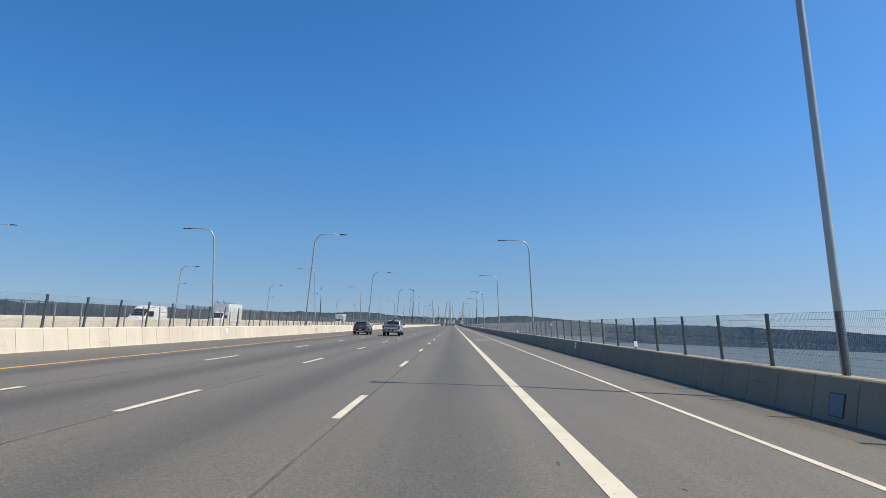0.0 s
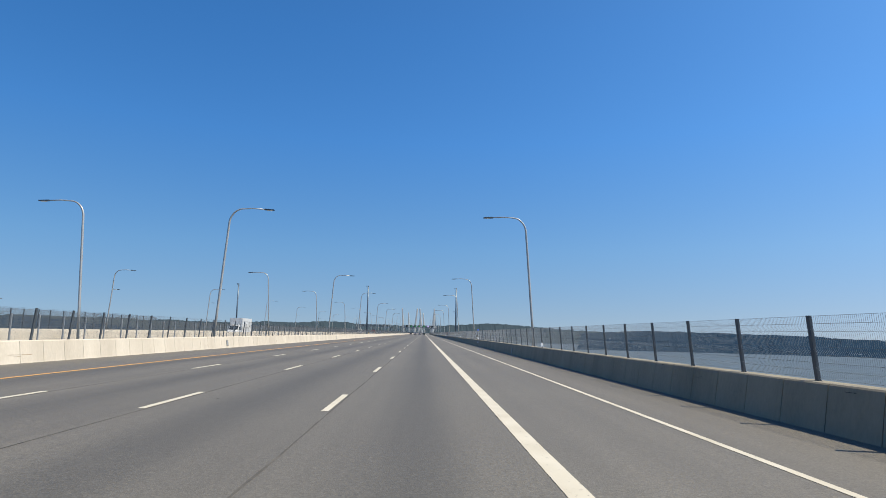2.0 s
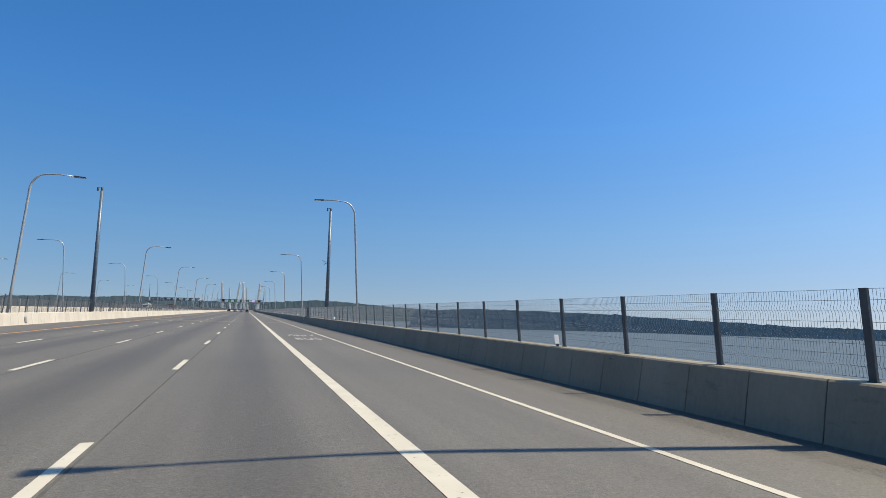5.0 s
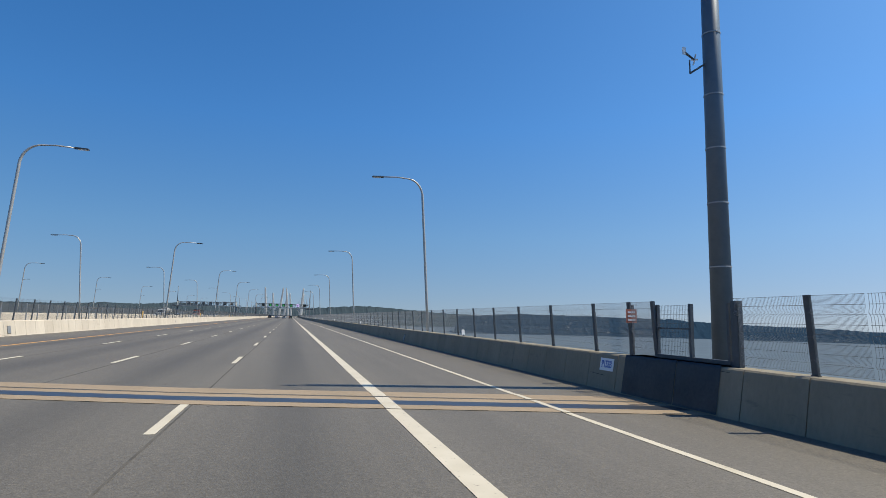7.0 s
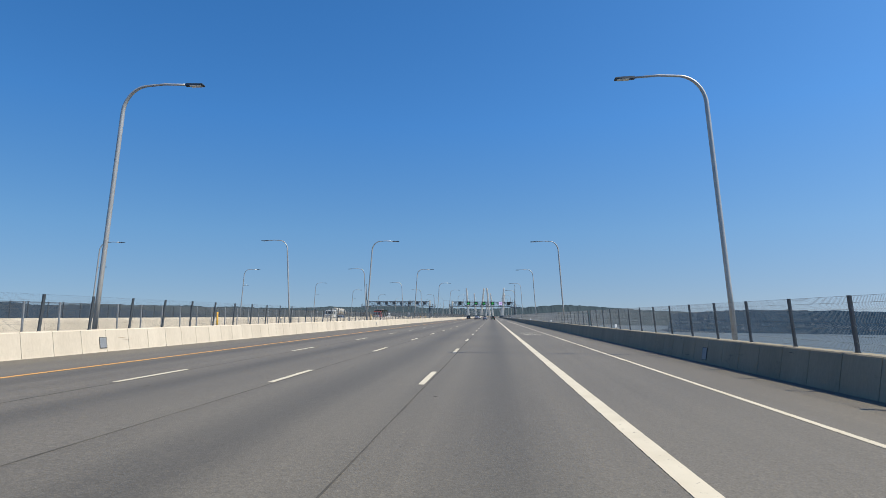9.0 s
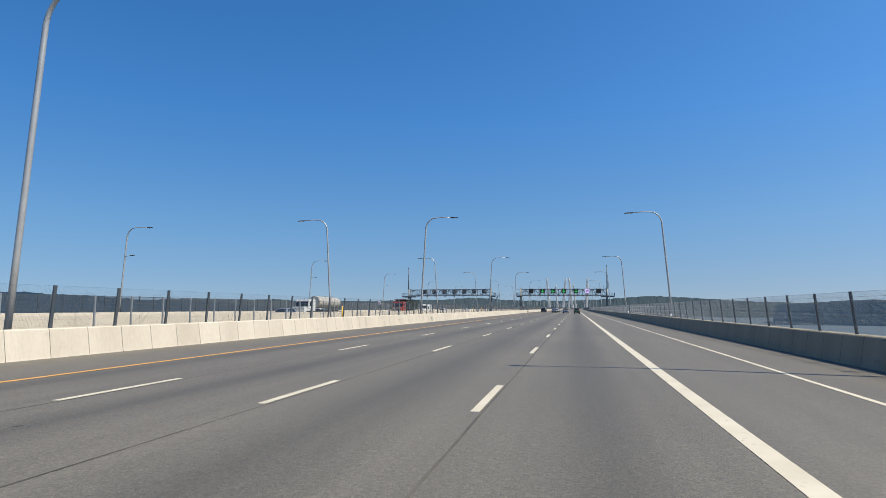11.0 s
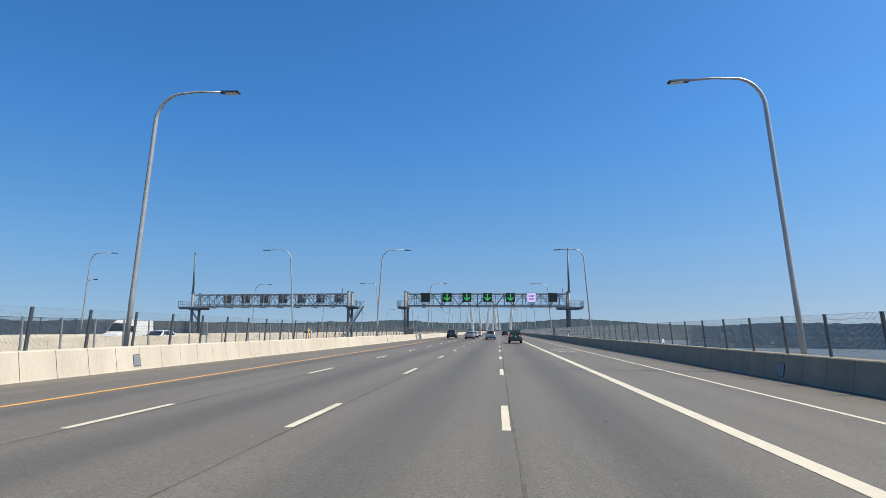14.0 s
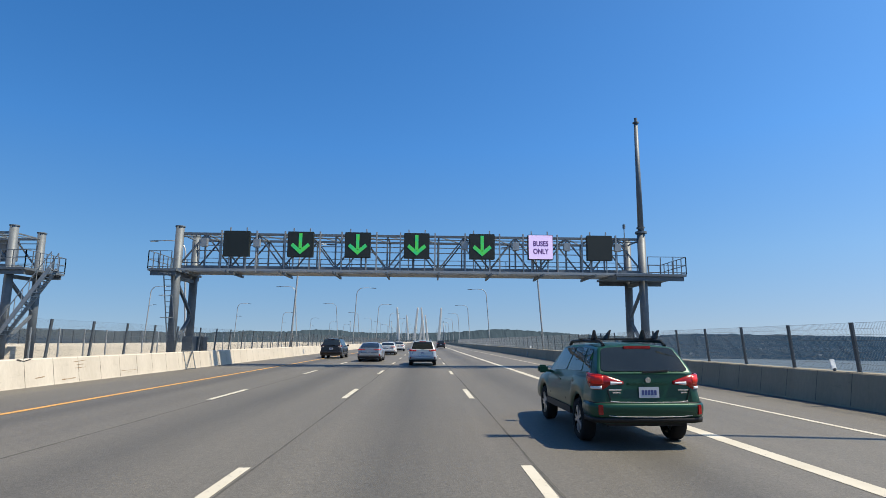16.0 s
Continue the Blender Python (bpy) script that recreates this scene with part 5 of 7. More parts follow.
def greenhouse(parent, W, belt, roof, y0, y1, y2, y3, colour, tumble=0.14, pillars=(0.42, 0.72)):
    """The cabin: a rounded shell in the car's colour, with windows laid on it."""
    b = W * 0.462

    def ease(v):
        return v ** 1.25

    def half(v):
        return b - tumble * ease(v)

    def ends(v):
        return y0 + (y2 - y0) * v ** 1.1, y1 + (y3 - y1) * v ** 0.95

    def level(y, v):
        zb = lerp_table(belt, min(max(y, y0), y1)) - 0.035
        return zb + (roof - 0.03 - zb) * v

    bm = bmesh.new()
    rows = []
    for v in (0.0, 0.2, 0.4, 0.6, 0.8, 0.92, 0.98):
        w, (ya, yb) = half(v), ends(v)
        if v > 0.9:
            w -= 0.09 * ((v - 0.88) / 0.1) ** 2
            ya, yb = ya + 0.07 * ((v - 0.88) / 0.1) ** 2, yb - 0.1 * ((v - 0.88) / 0.1) ** 2
        rc = 0.15
        row = []
        for cx, cy, a0 in ((w - rc, yb - rc, 0), (-w + rc, yb - rc, 90), (-w + rc, ya + rc, 180), (w - rc, ya + rc, 270)):
            for k in range(5):
                a = radians(a0 + 22.5 * k)
                x, y = cx + rc * math.cos(a), cy + rc * math.sin(a)
                y += (0.10 if a0 < 180 else -0.08) * (1 - (x / w) ** 2)
                row.append(bm.verts.new((x, y, level(y, v))))
        rows.append(row)
    n = len(rows[0])
    for p, q in zip(rows, rows[1:]):
        for k in range(n):
            bm.faces.new((p[k], p[(k + 1) % n], q[(k + 1) % n], q[k]))
    ya, yb = ends(1.0)
    top = bm.verts.new((0, (ya + yb) / 2, roof + 0.02))
    inner = [bm.verts.new((v.co.x * 0.72, (ya + yb) / 2 + (v.co.y - (ya + yb) / 2) * 0.75, roof + 0.006)) for v in rows[-1]]
    for k in range(n):
        bm.faces.new((rows[-1][k], rows[-1][(k + 1) % n], inner[(k + 1) % n], inner[k]))
        bm.faces.new((inner[k], inner[(k + 1) % n], top))
    part("cabin", bm, colour, parent, smooth=True)

    def rear(u, v):
        x = (2 * u - 1) * (half(v) - 0.06)
        y = ends(v)[0] - 0.08 * (1 - (x / half(v)) ** 2) - 0.014
        return (x, y, level(y, v))

    def front(u, v):
        x = (2 * u - 1) * (half(v) - 0.07)
        y = ends(v)[1] + 0.10 * (1 - (x / half(v)) ** 2) + 0.010
        return (x, y, level(y, v))

    pane(parent, rear, 0.03, 0.97, 0.12, 0.86, name="rear_window")
    pane(parent, front, 0.03, 0.97, 0.06, 0.88, name="windscreen")
    marks = (0.0,) + tuple(pillars) + (1.0,)
    for sx in (-1, 1):
        def side(u, v):
            ya, yb = ends(v)
            y = ya + (yb - ya) * u
            return (sx * (half(v) + 0.008), y, level(y, v))
        for i, (p, q) in enumerate(zip(marks, marks[1:])):
            last = i == len(marks) - 2
            pane(parent, side, p + (0.075 if i == 0 else 0.018), q - (0.05 if last else 0.018), 0.13, 0.84, slant0=0.04 if i == 0 else 0.0, slant1=-0.02 if last else 0.0, name="side_window")


class Coach:
    """A car's skin: one smooth surface from the sills over the shoulders to the roof, with a rounded tail and nose."""

    def __init__(self, L, W, clear, belt, gh, H, tumble, axles, R, corner=0.17):
        self.L, self.h, self.clear, self.belt, self.gh, self.H = L, W / 2, clear, belt, gh, H
        self.tumble, self.axles, self.arch, self.R, self.corner = tumble, axles, R + 0.06, R, corner

    def half(self, y):
        e = min(y, self.L - y)
        r = self.corner if y < self.L / 2 else self.corner * 2.1
        taper = 0.035 * max(0.0, 1 - e / 1.1) ** 2
        return self.h - taper - r + math.sqrt(max(0.0, r * r - max(0.0, r - e) ** 2))

    def shoulder(self, y):
        return sum(lerp_table(self.belt, min(max(y + d, 0.0), self.L)) for d in (-0.12, -0.06, 0.0, 0.06, 0.12)) / 5

    def crown(self, y):
        y0, y1, y2, y3 = self.gh
        base, mid, half = self.shoulder(y) + 0.03, (y2 + y3) / 2, (y3 - y2) / 2
        if y <= y0 or y >= y1:
            return base
        if y < y2:
            t = (y - y0) / (y2 - y0)
            return base + (self.H - 0.045 - base) * (0.80 * t + 0.20 * math.sin(t * math.pi / 2))
        if y > y3:
            t = (y1 - y) / (y1 - y3)
            return base + (self.H - 0.045 - base) * (0.72 * t + 0.28 * math.sin(t * math.pi / 2))
        return self.H - 0.045 * ((y - mid) / half) ** 2

    def warp(self, x, y, z):
        across = 1 - min(1.0, (x / self.h) ** 2)
        tail, nose = max(0.0, 1 - y / 0.45), max(0.0, 1 - (self.L - y) / 0.6)
        return (x, y - 0.035 * across * tail + 0.10 * max(0.0, z - 0.68) * tail + 0.12 * across * nose, z)

    def lower(self, y, f):
        zb = self.clear
        for yc in self.axles:
            d = abs(y - yc)
            if d < self.arch:
                zb = max(zb, self.R + math.sqrt(self.arch ** 2 - d * d))
        w = lerp_table(((0.0, 0.955), (0.12, 0.985), (0.30, 1.0), (0.48, 1.0), (0.64, 0.975), (0.80, 0.960), (0.94, 0.935), (1.0, 0.91)), f)
        zt = self.shoulder(y)
        return self.half(y) * w, zb + (zt - zb) * f

    def flank(self, y, v):
        rise = self.crown(y) - self.shoulder(y)
        full = self.H - lerp_table(self.belt, (self.gh[2] + self.gh[3]) / 2)
        lean = self.tumble * min(1.0, rise / full)
        return self.half(y) * 0.91 - lean * v ** 1.25, self.shoulder(y) + rise * 0.90 * v

    def top(self, y, q):
        x, z = self.flank(y, 1.0)
        return x * (1 - q) ** 0.9, z + (self.crown(y) - z) * math.sin(q * math.pi / 2) ** 0.75

    def body(self, bm):
        L, (y0, y1, y2, y3) = self.L, self.gh
        ys = sorted({round(v, 3) for v in [0.0, 0.012, 0.03, 0.06, 0.1, 0.15, L - 0.2, L - 0.12, L - 0.06, L - 0.02, L, y0, y2, y3, y1, y0 + 0.02, y2 - 0.03, y2 + 0.04] + [0.05 * k for k in range(4, int(L / 0.05) - 4)]})
        rows = []
        for y in ys:
            half = [self.lower(y, f) for f in (0, 0.06, 0.14, 0.24, 0.35, 0.46, 0.57, 0.66, 0.75, 0.85, 0.94, 1.0)]
            half += [self.flank(y, v) for v in (0.12, 0.3, 0.5, 0.7, 0.88, 1.0)]
            half += [self.top(y, q) for q in (0.06, 0.14, 0.25, 0.45, 0.7, 1.0)]
            rows.append([bm.verts.new(self.warp(x, y, z)) for x, z in half] + [bm.verts.new(self.warp(-x, y, z)) for x, z in half[-2::-1]])
        for a, b in zip(rows, rows[1:]):
            for k in range(len(a) - 1):
                bm.faces.new((a[k], a[k + 1], b[k + 1], b[k]))
        bm.faces.new(rows[0])
        bm.faces.new(rows[-1][::-1])
        for f in bm.faces:
            f.smooth = len(f.verts) == 4

    def wrap(self, bm, profile, reach):
        """A bumper: a profile of (outwards, z) carried round the tail."""
        ys = [y for y in (0.75, 0.6, 0.45, 0.3, 0.2, 0.15, 0.1, 0.06, 0.03, 0.012) if y <= reach]
        line = [(self.half(y), y) for y in ys] + [(self.half(0) * f, 0.0) for f in (1, 0.75, 0.5, 0.25, 0)]
        line += [(-x, y) for x, y in line[-2::-1]]
        rows = []
        for i, (x, y) in enumerate(line):
            (xa, ya), (xb, yb) = line[max(i - 1, 0)], line[min(i + 1, len(line) - 1)]
            d = Vector((xb - xa, yb - ya)).normalized()
            out = Vector((-d.y, d.x))
            if out.dot(Vector((x, y - 0.6))) < 0:
                out = -out
            rows.append([bm.verts.new(self.warp(x + out.x * o, y + out.y * o, z)) for o, z in profile])
        for a, b in zip(rows, rows[1:]):
            for k in range(len(profile) - 1):
                bm.faces.new((a[k], a[k + 1], b[k + 1], b[k]))
        bm.faces.new(rows[0])
        bm.faces.new(rows[-1][::-1])
        for f in bm.faces:
            f.smooth = len(f.verts) == 4

    def glaze(self, parent, pillars, quarter=0.07):
        y0, y1, y2, y3 = self.gh

        def rear(u, v):
            y = y0 + (y2 - y0) * v
            x, z = self.top(y, 1 - abs(2 * u - 1) * 0.96)
            x, y, z = self.warp(x if u > 0.5 else -x, y, z)
            return (x, y - 0.010, z + 0.006)

        def screen(u, v):
            y = y1 + (y3 - y1) * v
            x, z = self.top(y, 1 - abs(2 * u - 1) * 0.95)
            x, y, z = self.warp(x if u > 0.5 else -x, y, z)
            return (x, y + 0.010, z + 0.008)

        pane(parent, rear, 0.02, 0.98, 0.06, 0.93, name="rear_window", corner=0.16)
        pane(parent, screen, 0.02, 0.98, 0.05, 0.94, name="windscreen", corner=0.16)
        marks = (0.0,) + tuple(pillars) + (1.0,)
        for sx in (-1, 1):
            def side(u, v):
                a, b = y0 + (y2 - y0) * v * 0.9, y1 + (y3 - y1) * v * 0.9
                y = a + (b - a) * u
                x, z = self.flank(y, v)
                x, y, z = self.warp(sx * (x + 0.007), y, z)
                return (x, y, z)
            for i, (p, q) in enumerate(zip(marks, marks[1:])):
                last = i == len(marks) - 2
                pane(parent, side, p + (quarter if i == 0 else 0.014), q - (0.05 if last else 0.014), 0.10, 0.93, slant0=0.02 + (quarter - 0.07) * 0.8 if i == 0 else 0.0, slant1=-0.01 if last else 0.0, name="side_window", corner=0.16)


def lamp_strip(parent, name, material, W, sx, inner, wrap, u0, u1, low, high, off=0.0, label="", warp=None):
    """A lens laid round the rear corner: from the tailgate (u = 0) to the flank (u = 1), between two heights given along u."""
    h = W / 2
    path = [(inner, -0.016), (h - 0.20, -0.014), (h - 0.11, 0.008), (h - 0.045, 0.062), (h - 0.004, 0.15), (h + 0.006, 0.24), (h + 0.006, wrap)]
    runs = [0.0]
    for (xa, ya), (xb, yb) in zip(path, path[1:]):
        runs.append(runs[-1] + math.hypot(xb - xa, yb - ya))
    bm = bmesh.new()
    rows = []
    for k in range(15):
        u = u0 + (u1 - u0) * k / 14
        d = u * runs[-1]
        x = lerp_table(list(zip(runs, [p[0] for p in path])), d)
        y = lerp_table(list(zip(runs, [p[1] for p in path])), d)
        nx, ny = (0.0, -1.0) if u < 0.35 else ((1.0, 0.0) if u > 0.8 else (0.7, -0.7))
        za, zb = lerp_table(low, u), lerp_table(high, u)
        rows.append([bm.verts.new(warp(sx * (x + nx * o), y + ny * o, z) if warp else (sx * (x + nx * o), y + ny * o, z)) for o, z in ((off - 0.03, za), (off + 0.002, za + 0.004), (off + 0.010, (za + zb) / 2), (off + 0.002, zb - 0.004), (off - 0.03, zb))])
    for p, q in zip(rows, rows[1:]):
        for i in range(4):
            bm.faces.new((p[i], p[i + 1], q[i + 1], q[i]))
    bm.faces.new(rows[0])
    bm.faces.new(rows[-1][::-1])
    return part(name, bm, material, parent, label, smooth=True)


def tail_lamp(parent, W, sx, z0, z1, inner, lens, wrap=0.36, style="clear", warp=None):
    d = z1 - z0
    low = [(0, z0 + d * 0.30), (0.35, z0 + d * 0.1), (0.7, z0), (1, z0 + d * 0.5)]
    high = [(0, z1 - d * 0.1), (0.45, z1), (1, z1 + d * 0.05)]
    if style == "slim":
        low = [(0, z0 + d * 0.4), (0.3, z0 + d * 0.3), (0.5, z0 - d * 0.1), (0.7, z0), (1, z0 + d * 0.65)]
        high = [(0, z0 + d * 0.62), (0.4, z1 - d * 0.1), (1, z1)]
    if style == "split":
        low = [(0, z0 + d * 0.34), (0.30, z0 + d * 0.26), (0.42, z0), (0.72, z0 - d * 0.04), (1, z0 + d * 0.42)]
        high = [(0, z0 + d * 0.55), (0.3, z1 - d * 0.12), (0.5, z1), (1, z1 + d * 0.06)]
    lamp = lamp_strip(parent, "tail_lamp", lens, W, sx, inner, wrap, 0.0, 1.0, low, high, label="red tail lamp", warp=warp)
    if style == "slim":
        lamp_strip(lamp, "light_bar", BRIGHT_RED, W, sx, inner, wrap, 0.18, 0.72, [(0, z0 + d * 0.42), (0.5, z0 + d * 0.25), (1, z0 + d * 0.4)], [(0, z0 + d * 0.58), (0.5, z0 + d * 0.58), (1, z0 + d * 0.7)], 0.009, warp=warp)
    elif style == "split":
        lamp_strip(lamp, "reverse_lamp", CLEAR_LENS, W, sx, inner, wrap, 0.03, 0.27, [(0, z0 + d * 0.38), (0.27, z0 + d * 0.30)], [(0, z0 + d * 0.50), (0.27, z0 + d * 0.55)], 0.009, warp=warp)
        lamp_strip(lamp, "turn_lamp", CLEAR_LENS, W, sx, inner, wrap, 0.44, 0.74, [(0.44, z0 + d * 0.01), (0.74, z0 - d * 0.02)], [(0.44, z0 + d * 0.24), (0.74, z0 + d * 0.20)], 0.009, warp=warp)
        lamp_strip(lamp, "brake_element", BRIGHT_RED, W, sx, inner, wrap, 0.40, 0.82, [(0.4, z0 + d * 0.34), (0.82, z0 + d * 0.36)], [(0.4, z1 - d * 0.10), (0.82, z1 - d * 0.02)], 0.009, warp=warp)
    else:
        lamp_strip(lamp, "reverse_lamp", CLEAR_LENS, W, sx, inner, wrap, 0.06, 0.74, [(0, z0 + d * 0.42), (0.45, z0 + d * 0.12), (0.74, z0 + d * 0.03)], [(0, z0 + d * 0.6), (0.35, z0 + d * 0.42), (0.74, z0 + d * 0.36)], 0.009, warp=warp)
        lamp_strip(lamp, "brake_element", BRIGHT_RED, W, sx, inner, wrap, 0.4, 0.85, [(0, z0 + d * 0.55), (1, z0 + d * 0.62)], [(0, z1 - d * 0.25), (1, z1 - d * 0.12)], 0.009, warp=warp)


def car(name, label, at, colour, L, W, H, belt, gh, axles, R, rim=ALLOY, clear=0.31, lamps=(0.86, 1.04, 0.42), lens=RED_LENS, plate_at=0.82, plate_mat=PLATE_WHITE, rails=False, cladding=None, group="traffic", pillars=(0.42, 0.72), hatch_handle=True, tumble=0.20, lamp_style="clear", skirt=None, lift=0.0, quarter=0.07):
    c = thing(name, label, "car", at, group=group)
    arch = R + 0.065
    skin = Coach(L, W, clear, belt, gh, H, tumble, axles, R)
    bm = bmesh.new()
    skin.body(bm)
    part("body", bm, colour, c)
    bm = bmesh.new()
    box(bm, -W / 2 + 0.27, W / 2 - 0.27, 0.12, L - 0.2, clear - 0.06, 0.75)
    box(bm, -W / 2 + 0.06, W / 2 - 0.06, axles[0] + arch, axles[1] - arch, clear - 0.03, 0.5)
    part("underbody", bm, TRIM, c)
    skin.glaze(c, pillars, quarter)
    h = W / 2
    wrap = [(-h + 0.01, 0.62), (-h - 0.012, 0.3), (-h + 0.07, 0.04), (-h + 0.26, -0.075), (h - 0.26, -0.075), (h - 0.07, 0.04), (h + 0.012, 0.3), (h - 0.01, 0.62)]
    reach = max(0.3, axles[0] - arch - 0.02)
    bm = bmesh.new()
    skin.wrap(bm, [(o, z + lift) for o, z in ((-0.02, 0.40), (0.012, 0.405), (0.030, 0.43), (0.046, 0.50), (0.050, 0.56), (0.045, 0.60), (0.024, 0.618), (-0.02, 0.626))], reach)
    part("rear_bumper", bm, colour, c)
    bm = bmesh.new()
    skin.wrap(bm, [(o, z + lift) for o, z in ((-0.02, 0.620), (0.020, 0.620), (0.020, 0.630), (-0.02, 0.632))], 0.2)
    part("bumper_tread", bm, TRIM, c, "dark tread strip on the bumper")
    bm = bmesh.new()
    skin.wrap(bm, [(o, z + lift) for o, z in ((-0.03, max(clear - 0.04, 0.2)), (-0.005, max(clear - 0.02, 0.22)), (0.022, 0.33), (0.030, 0.395), (0.0, 0.41))], reach)
    part("bumper_skirt", bm, skirt or cladding or TRIM, c, "dark lower bumper")
    front = [(x * 0.92, L - y - 0.02) for x, y in wrap]
    bm = bmesh.new()
    prism(bm, front, clear, 0.60, 0.03)
    part("front_bumper", bm, colour, c)
    z0, z1, inner = lamps
    for sx in (-1, 1):
        tail_lamp(c, W * 0.962, sx, z0, z1, h - inner - 0.03, lens, style=lamp_style, warp=skin.warp)
        bm = bmesh.new()
        box(bm, -0.036, 0.036, -0.012, 0.02, 0.45 + lift, 0.595 + lift, pose(sx * (h - 0.118), -0.038, 0, 0, 0, sx * 24), bevel=0.008)
        part("reflector", bm, lens, c, "small red bumper reflector")
        bm = bmesh.new()
        prism(bm, [(sx * x, y) for x, y in ((h - 0.52, L - 0.03), (h - 0.26, L - 0.10), (h - 0.075, L - 0.38), (h - 0.16, L - 0.43), (h - 0.5, L - 0.2))], 0.64, 0.78)
        part("headlamp", bm, CLEAR_LENS, c)
        bm = bmesh.new()
        ym = gh[1] - 0.25
        zm = lerp_table(belt, ym)
        box(bm, sx * (h + 0.10) - 0.10, sx * (h + 0.10) + 0.10, ym - 0.05, ym + 0.09, zm - 0.02, zm + 0.14, bevel=0.035)
        beam(bm, (sx * (h - 0.15), ym + 0.02, zm), (sx * (h + 0.06), ym + 0.02, zm + 0.03), 0.05)
        part("mirror", bm, colour if cladding is None else TRIM, c, "side mirror")
        for yh in (gh[0] + (gh[1] - gh[0]) * 0.34, gh[0] + (gh[1] - gh[0]) * 0.66):
            bm = bmesh.new()
            zh = lerp_table(belt, yh) - 0.13
            box(bm, sx * (h * 0.955) - 0.015, sx * (h * 0.955) + 0.015, yh - 0.1, yh + 0.1, zh - 0.018, zh + 0.018, bevel=0.006)
            part("door_handle", bm, colour, c)
        for yd in (gh[0] + (gh[1] - gh[0]) * 0.22, gh[0] + (gh[1] - gh[0]) * 0.49, gh[0] + (gh[1] - gh[0]) * 0.86):
            bm = bmesh.new()
            zd = lerp_table(belt, yd)
            beam(bm, (sx * (h * 0.975), yd, clear + 0.16), (sx * (h * 0.998), yd, 0.62), 0.012, 0.010)
            beam(bm, (sx * (h * 0.998), yd, 0.62), (sx * (h * 0.925), yd, zd - 0.05), 0.012, 0.010)
            part("door_gap", bm, TRIM, c, "dark door gap")
        bm = bmesh.new()
        beam(bm, (sx * (h - 0.02), axles[0] + arch, clear + 0.05), (sx * (h - 0.02), axles[1] - arch, clear + 0.05), 0.06, 0.12)
        part("sill", bm, cladding or TRIM, c)
        if rails:
            bm = bmesh.new()
            xr = sx * (W * 0.438 - tumble - 0.06)
            up, thick = (0.012, 0.018) if rails == "slim" else (0.014, 0.030)
            xr += sx * (0.05 if rails == "slim" else 0.0)
            tube(bm, [(xr, gh[2] + 0.05, H - 0.06), (xr, gh[2] + 0.2, H + up), (xr, (gh[2] + gh[3]) / 2, H + up + 0.012), (xr, gh[3] - 0.25, H + up), (xr, gh[3] - 0.05, H - 0.05)], thick, 8)
            part("roof_rail", bm, TRIM if rails == "dark" else ALLOY, c)
    bm = bmesh.new()
    box(bm, -0.155, 0.155, -0.025, -0.01, plate_at - 0.08, plate_at + 0.08)
    pl = part("number_plate", bm, plate_mat, c)
    bm = bmesh.new()
    for k in range(5):
        box(bm, -0.115 + 0.048 * k, -0.078 + 0.048 * k, -0.029, -0.0255, plate_at - 0.04, plate_at + 0.035)
    make("writing", bm, PLATE_INK, pl)
    if hatch_handle:
        bm = bmesh.new()
        box(bm, -0.32, 0.32, -0.03, 0.0, plate_at + 0.11, plate_at + 0.145, bevel=0.008)
        part("tailgate_grip", bm, colour, c)
        # wiper and high brake lamp on the rear glass
        zb, zt = lerp_table(belt, gh[0]), H - 0.075
        bm = bmesh.new()
        f = 0.10
        beam(bm, (-0.05, gh[0] + (gh[2] - gh[0]) * f - 0.03, zb + (zt - zb) * f), (0.36, gh[0] + (gh[2] - gh[0]) * 0.16 - 0.03, zb + (zt - zb) * 0.16), 0.025)
        part("wiper", bm, TRIM, c)
    bm = bmesh.new()
    box(bm, -0.22, 0.22, gh[2] - 0.085, gh[2] - 0.04, H - 0.105, H - 0.06, bevel=0.006)
    part("brake_lamp", bm, lens, c, "high red brake lamp")
    # gap round the tailgate
    bm = bmesh.new()
    xg = h - 0.30
    for a, b in (((-xg, -0.006, 0.70), (xg, -0.006, 0.70)), ((-xg, -0.006, 0.70), (-xg - 0.06, -0.006, lamps[0])), ((xg, -0.006, 0.70), (xg + 0.06, -0.006, lamps[0]))):
        beam(bm, a, b, 0.012)
    part("tailgate_gap", bm, TRIM, c)
    for y in axles:
        for sx in (-1, 1):
            wheel(c, sx * (h - 0.125), y, R, sx, rim)
    return c


GREEN = surface("dark_green_car_paint", (0.00528, 0.04048, 0.02376), (0.0088, 0.05632, 0.03344), 0.36, 0.25, grain=140, coarse=3.0, coat=0.35, spread=0.6, spec=0.25)
SLATE = paint("slate_grey_car_paint", (0.066, 0.07744, 0.0968), (0.088, 0.1012, 0.1232), 0.5)
SILVER = paint("silver_car_paint", (0.4048, 0.421, 0.4453), (0.4858, 0.502, 0.5262), 0.45)
BLACK_PAINT = paint("black_car_paint", (0.008, 0.008, 0.010), (0.014, 0.014, 0.017), 0.2)
WHITE_CAR = paint("white_car_paint", (0.5667, 0.5667, 0.5586), (0.6315, 0.6315, 0.6234), 0.0)
GREY_CAR = paint("pale_grey_car_paint", (0.264, 0.2904, 0.3344), (0.3344, 0.3608, 0.4048), 0.5)
PALE_BLUE = paint("pale_silver_paint", (0.29, 0.31, 0.335), (0.37, 0.39, 0.415), 0.4)

